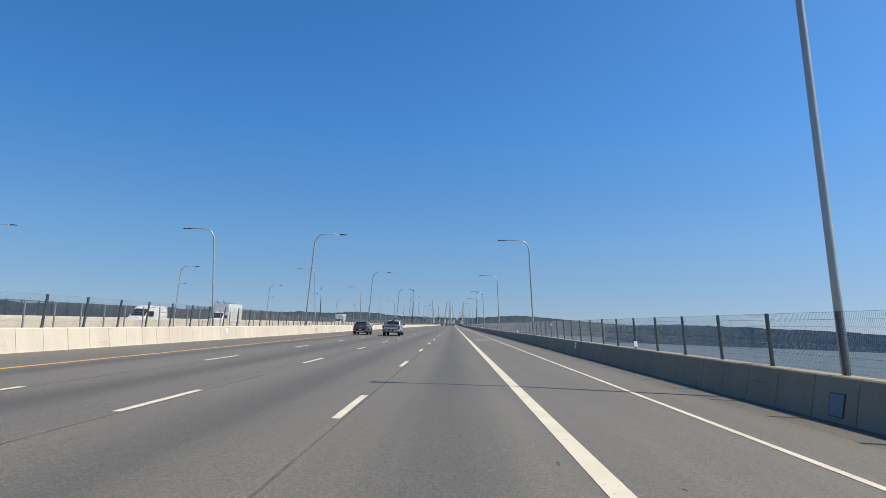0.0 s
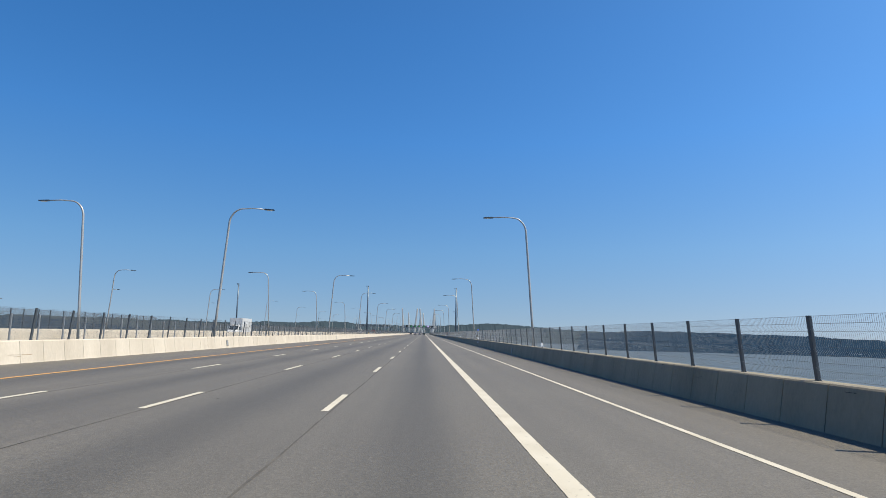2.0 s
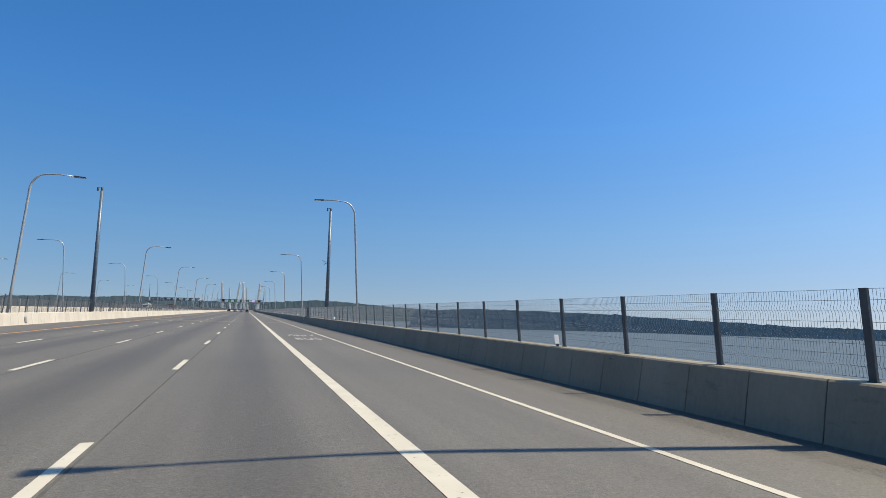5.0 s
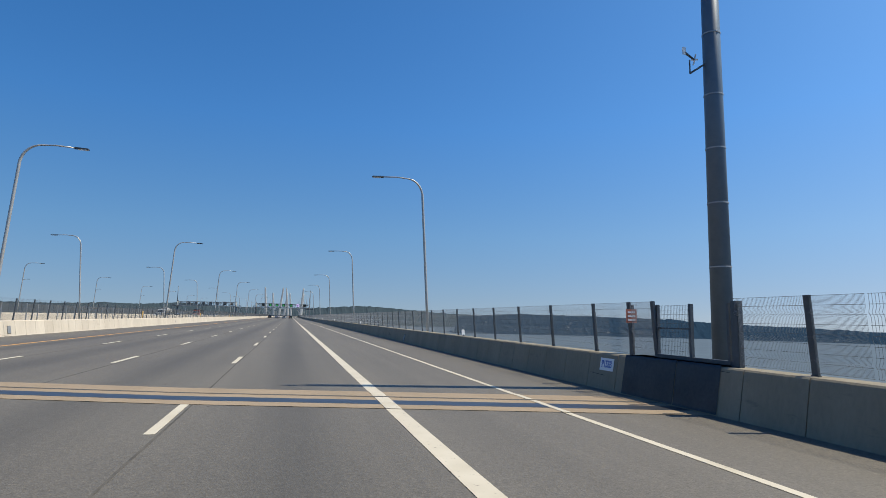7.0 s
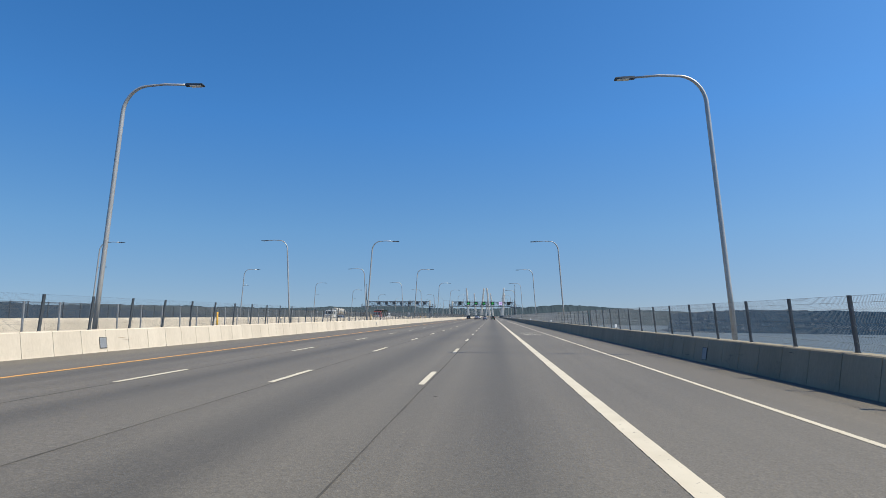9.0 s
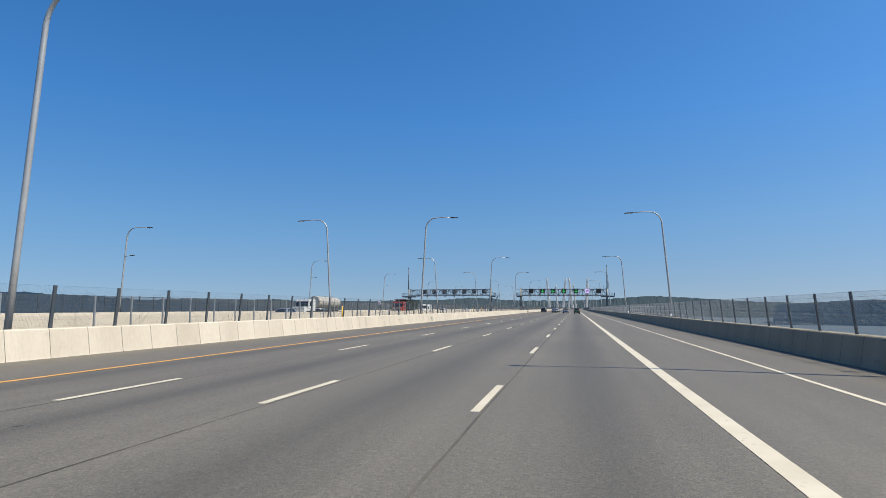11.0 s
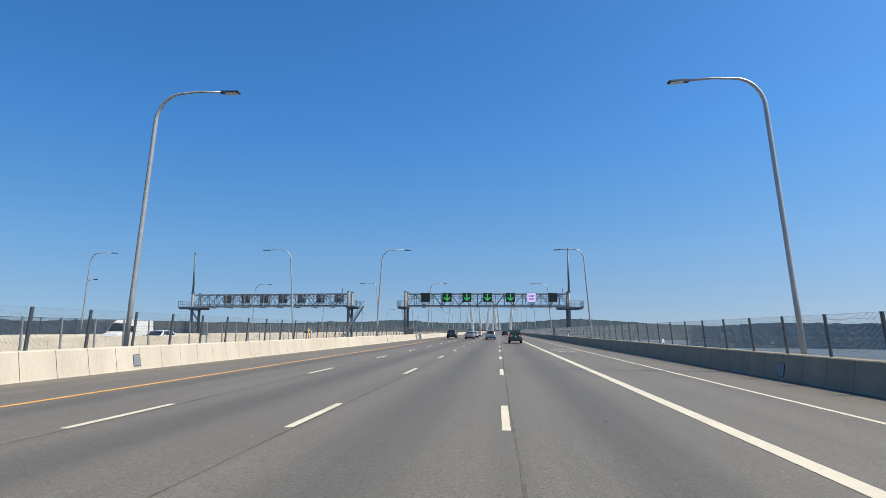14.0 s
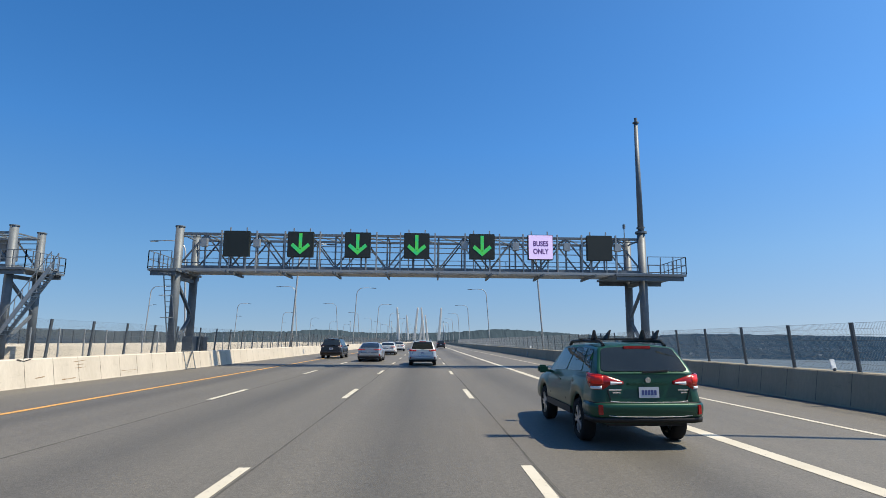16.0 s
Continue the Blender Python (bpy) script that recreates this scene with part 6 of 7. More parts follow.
wagon = car("station_wagon", "dark green station wagon with empty kayak racks on the roof", pose(-1.58, 553.25, 0), GREEN, 4.78, 1.76, 1.62,
            [(0, 1.11), (0.4, 1.11), (2.2, 1.06), (3.4, 1.00), (3.7, 0.97), (4.5, 0.84), (4.78, 0.70)], (0.07, 3.45, 0.48, 2.72), (0.97, 3.71), 0.345, rails="dark", clear=0.40, lift=0.08, lamps=(0.90, 1.13, 0.46), plate_at=0.86, pillars=(0.22, 0.54), lamp_style="split")
for sx in (-1, 1):
    for y in (1.05,):
        bm = bmesh.new()
        x = sx * 0.42
        for dx, lean in ((-0.10, -0.03), (0.10, 0.05)):
            v = [bm.verts.new(p) for p in ((x + dx, y - 0.16, 1.675), (x + dx, y + 0.14, 1.675), (x + dx + lean, y - 0.10, 1.825), (x + dx + lean * 0.9, y - 0.15, 1.825))]
            w = [bm.verts.new(p.co + Vector((0.025, 0, 0))) for p in v]
            bm.faces.new(v)
            bm.faces.new(w[::-1])
            for i in range(4):
                bm.faces.new((v[i], v[(i + 1) % 4], w[(i + 1) % 4], w[i]))
        part("kayak_cradle", bm, TRIM, wagon, "black folding kayak cradle")
# highlights on the creases under the tailgate and along the bumper, added as bright bars
bm = bmesh.new()
tube(bm, [(-0.60, -0.010, 0.725), (-0.45, -0.030, 0.712), (0.0, -0.044, 0.708), (0.45, -0.030, 0.712), (0.60, -0.010, 0.725)], 0.009, 6)
part("tailgate_trim", bm, ALLOY, wagon, "crease highlight under the tailgate, added as a thin bright bar")
bm = bmesh.new()
tube(bm, [(-0.72, -0.030, 0.525), (-0.5, -0.068, 0.505), (0.0, -0.090, 0.50), (0.5, -0.068, 0.505), (0.72, -0.030, 0.525)], 0.007, 6)
part("bumper_trim", bm, ALLOY, wagon, "crease highlight along the lower bumper, added as a thin bright bar")
# badge, model plates and plate recess on the tailgate
bm = bmesh.new()
tube(bm, [(0, -0.012, 1.045), (0, 0.02, 1.045)], 0.045, 14)
part("badge", bm, CHROME, wagon, "round chrome badge")
for x0, x1, z in ((-0.62, -0.42, 0.885), (-0.56, -0.44, 0.845), (0.46, 0.62, 0.885), (0.50, 0.60, 0.845)):
    bm = bmesh.new()
    box(bm, x0, x1, -0.012, 0.01, z, z + 0.022, bevel=0.004)
    part("model_plate", bm, CHROME, wagon, "small chrome letter bar")
for y in (1.0, 1.75):
    bm = bmesh.new()
    beam(bm, (-0.58, y, 1.668), (0.58, y, 1.668), 0.07, 0.035)
    part("crossbar", bm, TRIM, wagon)

compact = car("compact_suv", "slate grey compact SUV with alloy wheels and gold plate", pose(-12.85, 71.75, ground(-12.9)), SLATE, 4.35, 1.81, 1.57,
    [(0, 1.08), (0.4, 1.10), (3.1, 1.02), (3.4, 1.00), (4.1, 0.90), (4.35, 0.74)], (0.10, 3.15, 0.80, 2.35), (0.88, 3.48), 0.345, rails="slim", cladding=TRIM, lamps=(0.86, 1.05, 0.52), lens=RUBY_LENS, plate_at=0.62, plate_mat=PLATE_GOLD, pillars=(0.56,), hatch_handle=False, lamp_style="slim", quarter=0.17)
# black lower panel round the gold plate, and a bright skid strip
bm = bmesh.new()
box(bm, -0.55, 0.55, -0.10, -0.04, 0.50, 0.73, bevel=0.02)
part("plate_panel", bm, TRIM, compact, "black panel round the plate")
bm = bmesh.new()
box(bm, -0.15, 0.15, -0.116, -0.095, 0.545, 0.695)
part("gold_plate", bm, PLATE_GOLD, compact)
bm = bmesh.new()
beam(bm, (-0.42, -0.095, 0.40), (0.42, -0.095, 0.40), 0.05, 0.09)
part("skid_strip", bm, ALLOY, compact, "bright skid strip")
for sx in (-1, 1):
    bm = bmesh.new()
    tube(bm, [(sx * 0.86, -0.01, 0.50), (sx * 0.74, -0.085, 0.495), (sx * 0.52, -0.105, 0.485), (sx * 0.46, -0.105, 0.455), (sx * 0.40, -0.105, 0.40)], 0.026, 6, 0.022)
    part("bumper_hook", bm, ALLOY, compact, "bright hooked bumper trim")
    bm = bmesh.new()
    box(bm, -0.15, 0.15, -0.012, 0.012, -0.022, 0.022, pose(sx * 0.64, -0.085, 0.565, 0, 0, sx * 8), bevel=0.006)
    part("reflector", bm, RUBY_LENS, compact, "long red bumper reflector")
# roof spoiler over the rear glass and a slanted badge
bm = bmesh.new()
box(bm, -0.58, 0.58, 0.60, 0.90, 1.515, 1.545, bevel=0.012)
part("spoiler", bm, SLATE, compact)
bm = bmesh.new()
box(bm, -0.05, 0.05, -0.012, 0.012, -0.02, 0.02, pose(0, -0.005, 0.96, 0, -25, 0), bevel=0.006)
part("badge", bm, CHROME, compact, "slanted chrome badge")
for sx in (-1, 1):
    for y in (0.88, 3.48):
        bm = bmesh.new()
        tube(bm, [(sx * 0.895, y + 0.435 * math.cos(a), 0.345 + 0.435 * math.sin(a)) for a in [math.pi * (0.02 + 0.96 * k / 14) for k in range(15)]], 0.035, 6)
        part("wheel_arch_trim", bm, TRIM, compact, "black wheel arch trim")
car("suv", "black SUV driving in the fast lane", pose(-13.3, 595.6, ground(-13.4)), BLACK_PAINT, 4.75, 1.92, 1.74,
    [(0, 1.08), (0.4, 1.10), (3.4, 1.05), (3.7, 1.03), (4.5, 0.95), (4.75, 0.8)], (0.08, 3.4, 0.42, 2.7), (0.95, 3.75), 0.37, rim=ALLOY, rails="dark", lamps=(0.92, 1.16, 0.34), lens=DARK_RED_LENS, plate_at=0.86)
car("hatchback", "pale blue-grey hatchback with a low sloping tail", pose(-9.3, 588.9, ground(-9.8)), GREY_CAR, 4.55, 1.82, 1.47,
    [(0, 0.98), (0.5, 1.00), (3.1, 0.94), (3.4, 0.92), (4.3, 0.76), (4.55, 0.62)], (0.15, 3.2, 1.25, 2.35), (0.92, 3.64), 0.33, lamps=(0.84, 0.95, 0.55), plate_at=0.74, clear=0.2)
car("sedan", "white sedan with dark windows", pose(-9.3, 609.7, ground(-9.5)), WHITE_CAR, 4.75, 1.84, 1.45,
    [(0, 1.00), (0.75, 1.01), (3.2, 0.94), (3.5, 0.92), (4.5, 0.76), (4.75, 0.62)], (0.55, 3.3, 1.35, 2.45), (0.98, 3.78), 0.33, lamps=(0.82, 0.96, 0.5), plate_at=0.76, clear=0.2, hatch_handle=False)
car("crossover", "silver crossover estate with red tail lamps", pose(-5.2, 583.0, ground(-5.5)), SILVER, 4.70, 1.84, 1.66,
    [(0, 1.02), (0.4, 1.04), (3.4, 0.98), (3.7, 0.96), (4.45, 0.84), (4.7, 0.7)], (0.10, 3.4, 0.52, 2.65), (0.96, 3.68), 0.345, rails=True, lamps=(0.88, 1.06, 0.46), plate_at=0.84)
car("sedan", "white sedan far ahead in the traffic", pose(-9.2, 634.0, ground(-9.2)), WHITE_CAR, 4.7, 1.82, 1.46,
    [(0, 1.00), (0.75, 1.01), (3.2, 0.94), (3.5, 0.92), (4.5, 0.76), (4.7, 0.62)], (0.55, 3.3, 1.35, 2.45), (0.98, 3.75), 0.33, lamps=(0.82, 0.96, 0.5), plate_at=0.76, clear=0.2, hatch_handle=False)
car("suv", "dark SUV far ahead in the slow lane", pose(-1.6, 672.0, 0), BLACK_PAINT, 4.7, 1.9, 1.72,
    [(0, 1.08), (0.4, 1.10), (3.4, 1.05), (3.7, 1.03), (4.5, 0.95), (4.7, 0.8)], (0.08, 3.4, 0.42, 2.7), (0.95, 3.75), 0.36, lamps=(0.92, 1.12, 0.34), plate_at=0.86)
car("hatchback", "dark grey hatchback far ahead in the traffic", pose(-9.6, 617.0, ground(-9.6)), BLACK_PAINT, 4.4, 1.8, 1.5,
    [(0, 0.98), (0.5, 1.00), (3.1, 0.94), (3.4, 0.92), (4.2, 0.78), (4.4, 0.62)], (0.15, 3.2, 0.9, 2.35), (0.9, 3.5), 0.33, lamps=(0.84, 0.98, 0.4), plate_at=0.74, clear=0.2)


def pickup(at, colour, label):
    c = thing("pickup_truck", label, "pickup truck", at, group="traffic")
    L, W, R = 5.88, 2.05, 0.415
    h, clear, axles = W / 2, 0.50, (1.22, 4.95)
    belt = [(0, 1.32), (2.0, 1.32), (2.05, 1.30), (4.3, 1.28), (4.55, 1.27), (5.5, 1.16), (5.88, 1.02)]
    bm = bmesh.new()
    shell(bm, L, W, clear, belt, [(y, R) for y in axles], R + 0.09, 0.09)
    part("body", bm, colour, c)
    bm = bmesh.new()
    box(bm, -h + 0.3, h - 0.3, 0.2, L - 0.3, clear - 0.1, 1.0)
    part("underbody", bm, TRIM, c)
    greenhouse(c, W, belt, 1.865, 2.02, 4.35, 2.28, 3.62, colour, 0.20, (0.50,))
    bm = bmesh.new()
    box(bm, -h + 0.09, h - 0.09, 0.06, 2.0, 1.345, 1.375, bevel=0.01)
    part("bed_cover", bm, TRIM, c, "black bed cover")
    bm = bmesh.new()
    edge = ((0.05, 0.80), (-0.028, 0.80), (-0.036, 0.83), (-0.034, 0.895), (-0.018, 0.915), (-0.016, 1.03), (-0.020, 1.17), (-0.040, 1.225), (-0.052, 1.30), (-0.046, 1.335), (0.05, 1.345))
    ends = [[bm.verts.new((x * (0.985 if z < 0.82 or z > 1.33 else 1.0), y, z)) for y, z in edge] for x in (-h + 0.19, h - 0.19)]
    for k in range(len(edge)):
        n = (k + 1) % len(edge)
        bm.faces.new((ends[0][k], ends[0][n], ends[1][n], ends[1][k]))
    bm.faces.new(ends[0][::-1])
    bm.faces.new(ends[1])
    tg = part("tailgate", bm, colour, c)
    for k in range(9):
        bm = bmesh.new()
        box(bm, -0.70 + 0.158 * k, -0.575 + 0.158 * k, -0.030, -0.014, 1.08, 1.155, bevel=0.006)
        make("badge_bar", bm, BLACK, tg)
    bm = bmesh.new()
    box(bm, -0.16, 0.16, -0.058, 0.0, 1.265, 1.335, bevel=0.01)
    make("handle", bm, TRIM, tg)
    for x in (-0.5, 0.5):
        bm = bmesh.new()
        box(bm, x - 0.13, x + 0.13, -0.040, -0.028, 0.855, 0.880)
        make("badge", bm, BLACK, tg)
    bm = bmesh.new()
    plan = [(-h + 0.0, 0.42), (-h - 0.01, 0.1), (-h + 0.1, -0.10), (-h + 0.5, -0.17), (h - 0.5, -0.17), (h - 0.1, -0.10), (h + 0.01, 0.1), (h - 0.0, 0.42)]
    prism(bm, plan, 0.55, 0.765, 0.015, bevel=0.025)
    part("rear_bumper", bm, colour, c, "silver step bumper")
    bm = bmesh.new()
    prism(bm, [(x * 0.985, y - 0.004) for x, y in plan], 0.76, 0.79)
    part("bumper_tread", bm, TRIM, c, "black bumper tread")
    for sx in (-1, 1):
        bm = bmesh.new()
        prism(bm, [(sx * x, y) for x, y in ((h - 0.46, -0.175), (h - 0.12, -0.115), (h - 0.035, -0.06), (h + 0.014, 0.04), (h + 0.014, 0.12), (h - 0.2, 0.12), (h - 0.4, 0.0))], 0.575, 0.675, bevel=0.008)
        part("bumper_step", bm, TRIM, c, "black corner step")
        bm = bmesh.new()
        box(bm, sx * (h - 0.17) - 0.13, sx * (h - 0.17) + 0.13, 0.66, 0.68, 0.22, 0.58)
        part("mud_flap", bm, TRIM, c, "black mud flap")
        bm = bmesh.new()
        q = [(h - 0.155, -0.02), (h - 0.05, -0.015), (h + 0.004, 0.04), (h + 0.004, 0.17), (h - 0.1, 0.17), (h - 0.155, 0.1)]
        prism(bm, [(sx * x, y) for x, y in q], 0.86, 1.28, bevel=0.012)
        part("tail_lamp", bm, DARK_RED_LENS, c, "smoked red tail lamp")
        bm = bmesh.new()
        box(bm, sx * (h + 0.15) - 0.12, sx * (h + 0.15) + 0.12, 3.98, 4.16, 1.27, 1.50, bevel=0.03)
        beam(bm, (sx * (h - 0.08), 4.08, 1.30), (sx * (h + 0.08), 4.08, 1.33), 0.07)
        part("mirror", bm, TRIM, c, "black side mirror")
        bm = bmesh.new()
        tube(bm, [(sx * (h - 0.04), 1.85, 0.44), (sx * (h - 0.01), 1.95, 0.40), (sx * (h - 0.01), 4.25, 0.40), (sx * (h - 0.04), 4.35, 0.44)], 0.055, 8)
        part("running_board", bm, TRIM, c)
        for y in (2.75, 3.75):
            bm = bmesh.new()
            box(bm, sx * (h - 0.02) - 0.015, sx * (h - 0.02) + 0.015, y - 0.11, y + 0.11, 1.12, 1.165, bevel=0.006)
            part("door_handle", bm, CHROME, c)
        for y in (2.06, 3.15, 4.2):
            bm = bmesh.new()
            beam(bm, (sx * h * 0.98, y, 0.55), (sx * h * 0.996, y, 0.9), 0.014, 0.01)
            beam(bm, (sx * h * 0.996, y, 0.9), (sx * h * 0.94, y, 1.25), 0.014, 0.01)
            part("door_gap", bm, TRIM, c)
        bm = bmesh.new()
        prism(bm, [(sx * x, y) for x, y in ((h - 0.5, L + 0.01), (h - 0.15, L - 0.04), (h + 0.005, L - 0.32), (h - 0.1, L - 0.35), (h - 0.5, L - 0.2))], 0.86, 1.0)
        part("headlamp", bm, CLEAR_LENS, c)
        for y in axles:
            wheel(c, sx * (h - 0.13), y, R, sx, DARK_ALLOY, 0.27)
            bm = bmesh.new()
            pts = [(sx * (h - 0.005), y + (R + 0.10) * math.cos(a), R + (R + 0.10) * math.sin(a)) for a in [math.pi * k / 14 for k in range(15)]]
            tube(bm, pts, 0.03, 6)
            part("wheel_arch_lip", bm, colour, c)
    bm = bmesh.new()
    box(bm, -0.34, 0.34, -0.178, -0.165, 0.56, 0.76, bevel=0.006)
    part("plate_recess", bm, TRIM, c, "black recess round the plate")
    bm = bmesh.new()
    box(bm, -0.15, 0.15, -0.185, -0.165, 0.60, 0.735)
    pl = part("number_plate", bm, PLATE_WHITE, c)
    bm = bmesh.new()
    for k in range(5):
        box(bm, -0.115 + 0.048 * k, -0.078 + 0.048 * k, -0.189, -0.186, 0.63, 0.70)
    make("writing", bm, PLATE_INK, pl)
    bm = bmesh.new()
    box(bm, -0.2, 0.2, 2.17, 2.28, 1.825, 1.872, bevel=0.01)
    part("brake_lamp", bm, DARK_RED_LENS, c)
    return c


pickup(pose(-9.12, 71.35, ground(-9.5)), PALE_BLUE, "silver crew-cab pickup truck with a black bed cover")

# ---- traffic on the opposite deck, coming the other way ----
TANK = surface("tank_steel", (0.4524, 0.4089, 0.3306), (0.6264, 0.5742, 0.4872), 0.4, 0.4, grain=4, coarse=0.8)
RED_CAB = paint("red_truck_paint", (0.30, 0.03, 0.015), (0.42, 0.05, 0.025), 0.1)
DUMP_BODY = surface("dark_green_dump_body", (0.02, 0.03, 0.025), (0.05, 0.065, 0.05), 0.5, 0.3, grain=6, coarse=1)


def cab(c, colour, y0, L, W, H, nose):
    """A conventional truck cab: sleeper box, hood and windscreen, nose at y0."""
    bm = bmesh.new()
    box(bm, -W / 2, W / 2, y0 + nose, y0 + L, 1.0, H, bevel=0.08)
    for v in bm.verts:
        if v.co.z > H - 0.7 and v.co.y < y0 + nose + 0.2:
            v.co.y += 0.35
    part("cab", bm, colour, c)
    bm = bmesh.new()
    box(bm, -W / 2 + 0.15, W / 2 - 0.15, y0, y0 + nose + 0.1, 0.7, 1.75, bevel=0.12)
    part("hood", bm, colour, c)
    bm = bmesh.new()
    prism(bm, [(-W / 2 + 0.15, y0 + nose - 0.02), (W / 2 - 0.15, y0 + nose - 0.02), (W / 2 - 0.15, y0 + nose + 0.3), (-W / 2 + 0.15, y0 + nose + 0.3)], 1.8, H - 0.35)
    for v in bm.verts:
        if v.co.z > 2:
            v.co.y += 0.28
    part("windscreen", bm, GLASS, c)
    for sx in (-1, 1):
        bm = bmesh.new()
        box(bm, sx * W / 2 - 0.012, sx * W / 2 + 0.012, y0 + nose + 0.5, y0 + nose + 1.3, 1.85, H - 0.4)
        part("side_window", bm, GLASS, c)
    bm = bmesh.new()
    box(bm, -W / 2 + 0.2, W / 2 - 0.2, y0 - 0.03, y0 + 0.02, 0.8, 1.6)
    part("grille", bm, CHROME, c)
    bm = bmesh.new()
    box(bm, -W / 2 + 0.05, W / 2 - 0.05, y0 - 0.2, y0 + 0.1, 0.45, 0.75, bevel=0.04)
    part("front_bumper", bm, CHROME, c)


def truck_wheels(c, W, ys):
    for y in ys:
        for sx in (-1, 1):
            wheel(c, sx * (W / 2 - 0.18), y, 0.5, sx, ALLOY, 0.32)


def tanker(at):
    c = thing("tank_truck", "white-cabbed truck with a weathered beige bulk tank", "truck", at, group="opposite traffic")
    cab(c, WHITE_CAR, 0.0, 4.0, 2.4, 2.95, 1.3)
    bm = bmesh.new()
    tube(bm, [(0, 5.9, 2.55), (0, 6.1, 2.55), (0, 9.4, 2.5), (0, 14.6, 2.42), (0, 14.9, 2.42)], 1.02, 26)
    part("tank", bm, TANK, c, smooth=False)
    for y in (6.05, 8.8, 11.6, 14.4):
        bm = bmesh.new()
        z = 2.55 - 0.13 * (y - 6) / 9
        tube(bm, [(0, y, z), (0, y + 0.08, z)], 1.045, 26)
        part("tank_band", bm, TANK, c)
    for y in (8.0, 10.5, 13.0):
        bm = bmesh.new()
        tube(bm, [(0, y, 3.3), (0, y, 3.62)], 0.25, 12)
        part("hatch", bm, GALV, c)
    bm = bmesh.new()
    box(bm, -0.5, 0.5, 3.9, 15.2, 0.85, 1.15)
    box(bm, -1.1, 1.1, 14.9, 15.3, 0.6, 0.95)
    part("chassis", bm, TRIM, c)
    for x in (-0.9, 0.9):
        bm = bmesh.new()
        tube(bm, [(x, 4.1, 0.9), (x, 4.1, 3.3)], 0.08, 8)
        part("exhaust_stack", bm, CHROME, c)
    truck_wheels(c, 2.4, (1.0, 5.0, 6.2, 12.6, 13.8))
    return c


def dump_truck(at):
    c = thing("dump_truck", "red-cabbed dump truck with a dark green open body", "truck", at, group="opposite traffic")
    cab(c, RED_CAB, 0.0, 3.3, 2.4, 2.9, 1.2)
    bm = bmesh.new()
    plan = [(-1.22, 3.9), (1.22, 3.9), (1.22, 13.4), (-1.22, 13.4)]
    prism(bm, plan, 1.35, 3.25, -0.03)
    part("dump_body", bm, DUMP_BODY, c)
    for k in range(8):
        bm = bmesh.new()
        for sx in (-1, 1):
            beam(bm, (sx * 1.26, 4.3 + 1.25 * k, 1.35), (sx * 1.29, 4.3 + 1.25 * k, 3.25), 0.12)
        part("body_rib", bm, DUMP_BODY, c)
    bm = bmesh.new()
    box(bm, -1.3, 1.3, 2.9, 5.6, 3.3, 3.5, bevel=0.05)
    part("cab_guard", bm, GALV, c)
    bm = bmesh.new()
    box(bm, -0.5, 0.5, 3.2, 13.2, 0.8, 1.3)
    part("chassis", bm, TRIM, c)
    truck_wheels(c, 2.4, (1.0, 5.6, 10.6, 11.8, 12.9))
    return c


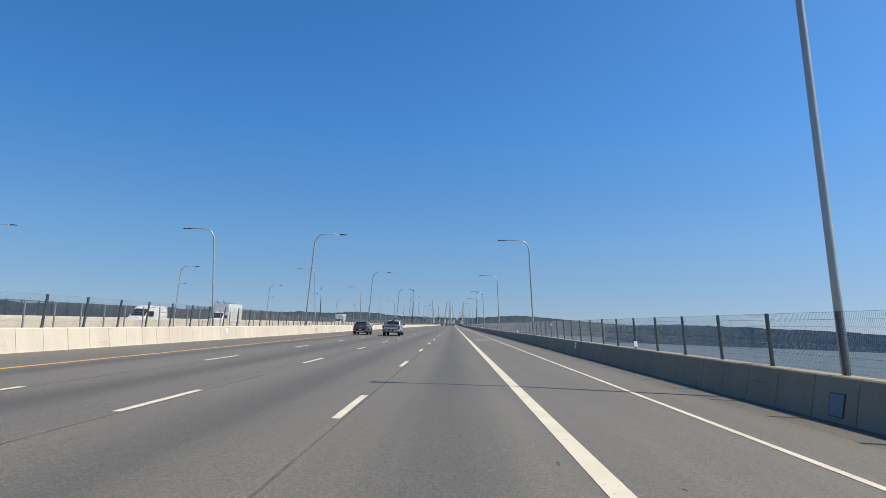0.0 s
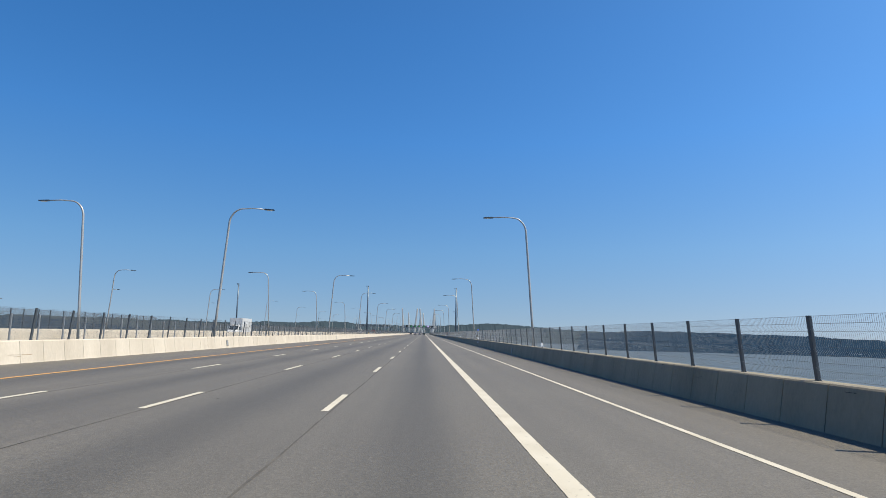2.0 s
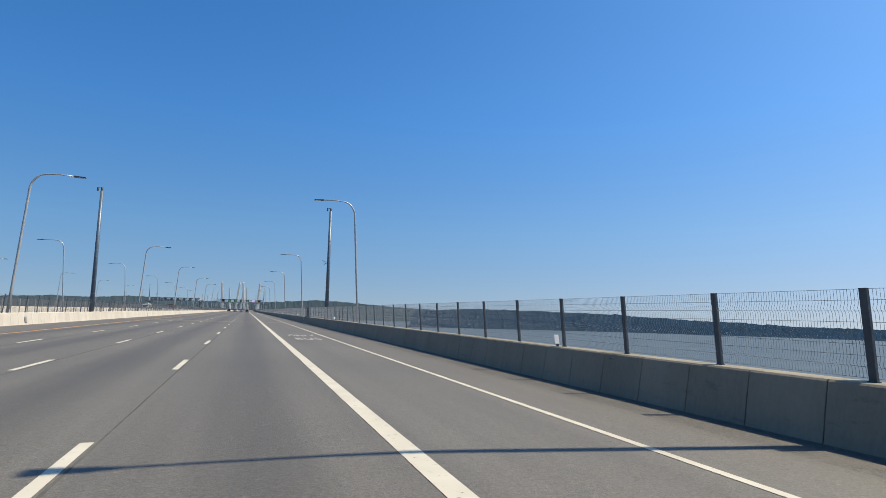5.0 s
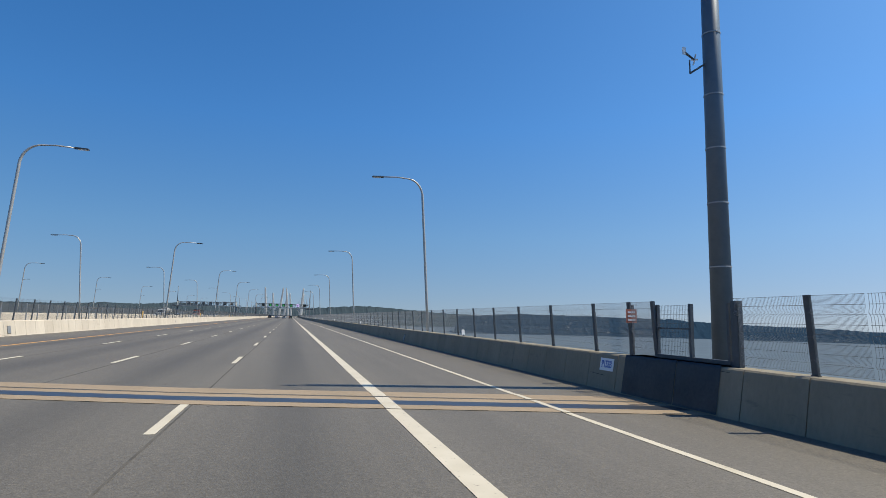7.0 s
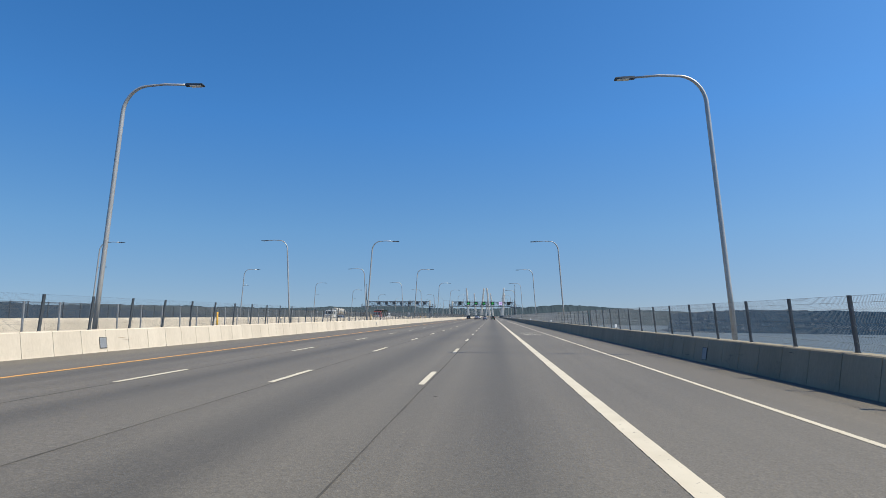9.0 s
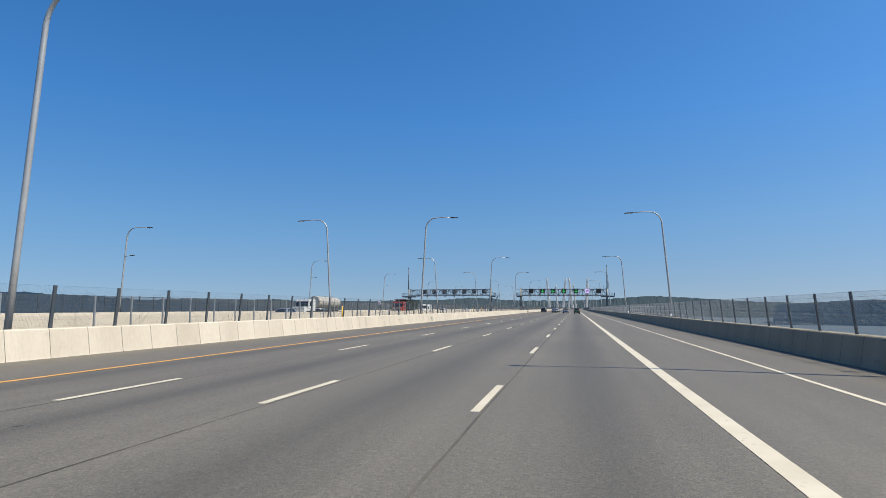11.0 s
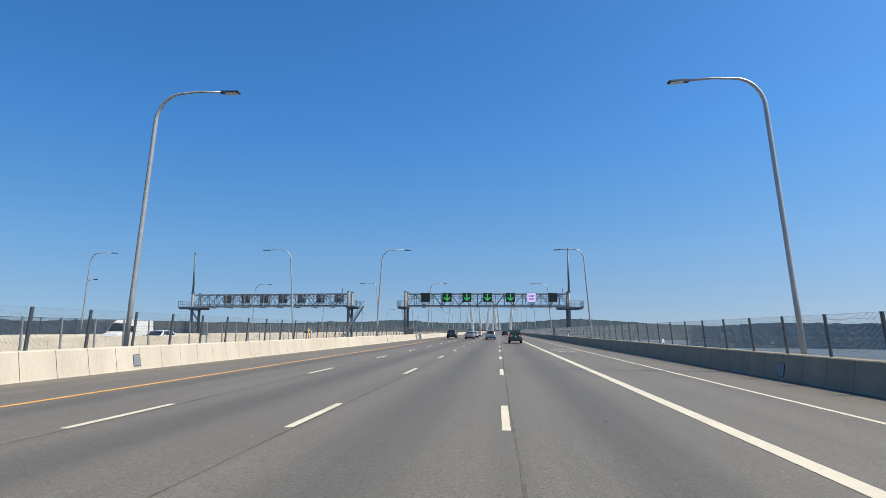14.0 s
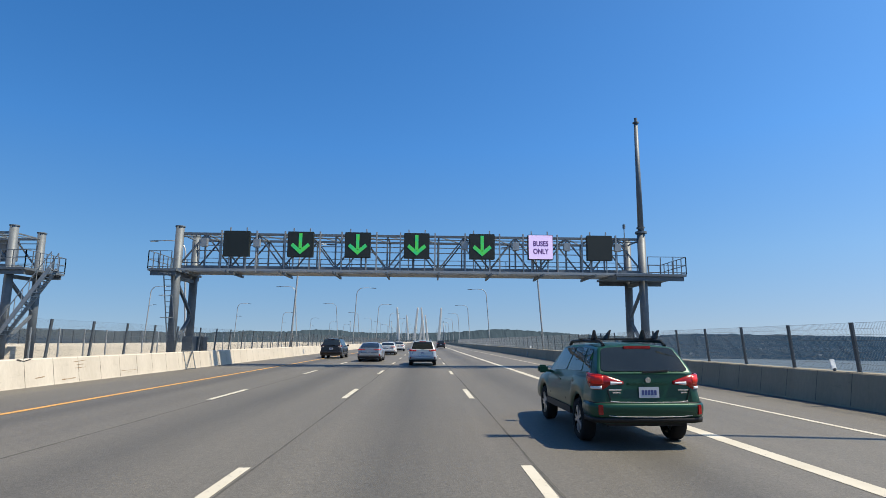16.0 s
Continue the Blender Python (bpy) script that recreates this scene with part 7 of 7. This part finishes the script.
def van(at, length=5.9, height=2.6, label="white high-roofed delivery van", box_back=False):
    c = thing("van" if not box_back else "box_truck", label, "van" if not box_back else "truck", at, group="opposite traffic")
    bm = bmesh.new()
    W = 2.05
    rows = []
    for y, zt, w in ((0.0, 0.95, 0.86), (0.12, 1.15, 0.94), (0.9, 1.35, 1.0), (1.75, 2.25, 0.96), (2.1, height - 0.08, 0.95), (2.6, height, 0.96), (length - 0.1, height, 0.96), (length, height - 0.08, 0.94)):
        h = W / 2 * w
        rows.append([bm.verts.new((x * h, y, z)) for x, z in ((-0.98, 0.35), (-1, 0.8), (-1, min(zt - 0.1, 1.3)), (-0.9, zt - 0.06), (-0.7, zt), (0.7, zt), (0.9, zt - 0.06), (1, min(zt - 0.1, 1.3)), (1, 0.8), (0.98, 0.35))])
    for a, b in zip(rows, rows[1:]):
        for k in range(9):
            bm.faces.new((a[k], a[k + 1], b[k + 1], b[k]))
    bm.faces.new(rows[0])
    bm.faces.new(rows[-1])
    part("body", bm, WHITE_CAR, c)
    bm = bmesh.new()
    v = [bm.verts.new(p) for p in ((-0.86, 0.97, 1.42), (0.86, 0.97, 1.42), (0.80, 1.70, 2.19), (-0.80, 1.70, 2.19))]
    w = [bm.verts.new(p.co + Vector((0, -0.03, 0.03))) for p in v]
    bm.faces.new(w)
    for i in range(4):
        bm.faces.new((v[i], v[(i + 1) % 4], w[(i + 1) % 4], w[i]))
    part("windscreen", bm, GLASS, c)
    for sx in (-1, 1):
        bm = bmesh.new()
        box(bm, sx * 1.0 - 0.03, sx * 1.0 + 0.03, 1.5, 2.5, 1.35, 1.95)
        part("side_window", bm, GLASS, c)
    if box_back:
        bm = bmesh.new()
        box(bm, -1.22, 1.22, 2.5, length + 1.0, 0.8, 3.7, bevel=0.05)
        part("cargo_box", bm, WHITE_CAR, c, "white cargo box")
    for y in (1.0, length - 1.2):
        for sx in (-1, 1):
            wheel(c, sx * 0.88, y, 0.36, sx, ALLOY)
    bm = bmesh.new()
    box(bm, -0.9, 0.9, -0.05, 0.3, 0.3, 0.6, bevel=0.05)
    part("front_bumper", bm, TRIM, c)
    return c


tanker(pose(-45.6, 466.6, OPP_Z))
dump_truck(pose(-38.6, 496.7, OPP_Z))
van(pose(-42.2, 532.2, OPP_Z))
van(pose(-37.6, 66.6, OPP_Z), label="white delivery van with a blue lower flank")
van(pose(-39.0, 187.2, OPP_Z), 7.8, 2.4, "white box truck with a tall cargo box", True)
van(pose(-39.1, 92.1, OPP_Z), 7.5, 2.4, "white box truck following other traffic", True)
sedan_belt = [(0, 1.00), (0.75, 1.01), (3.2, 0.94), (3.5, 0.92), (4.5, 0.76), (4.7, 0.62)]
for x, y, colour, label in ((-36.6, 533.9, WHITE_CAR, "white sedan coming along the opposite deck"), (-36.5, 447.5, GREY_CAR, "grey sedan coming along the opposite deck"), (-50.0, 486.0, WHITE_CAR, "white sedan passing on the far lanes"), (-42.4, 596.0, WHITE_CAR, "white car beyond the gantry on the opposite deck")):
    car("sedan", label, pose(x, y, OPP_Z, 0, 0, 180), colour, 4.7, 1.84, 1.5, sedan_belt, (0.55, 3.3, 1.2, 2.5), (0.98, 3.75), 0.33, lamps=(0.82, 0.96, 0.5), plate_at=0.76, clear=0.2, hatch_handle=False, group="opposite traffic")
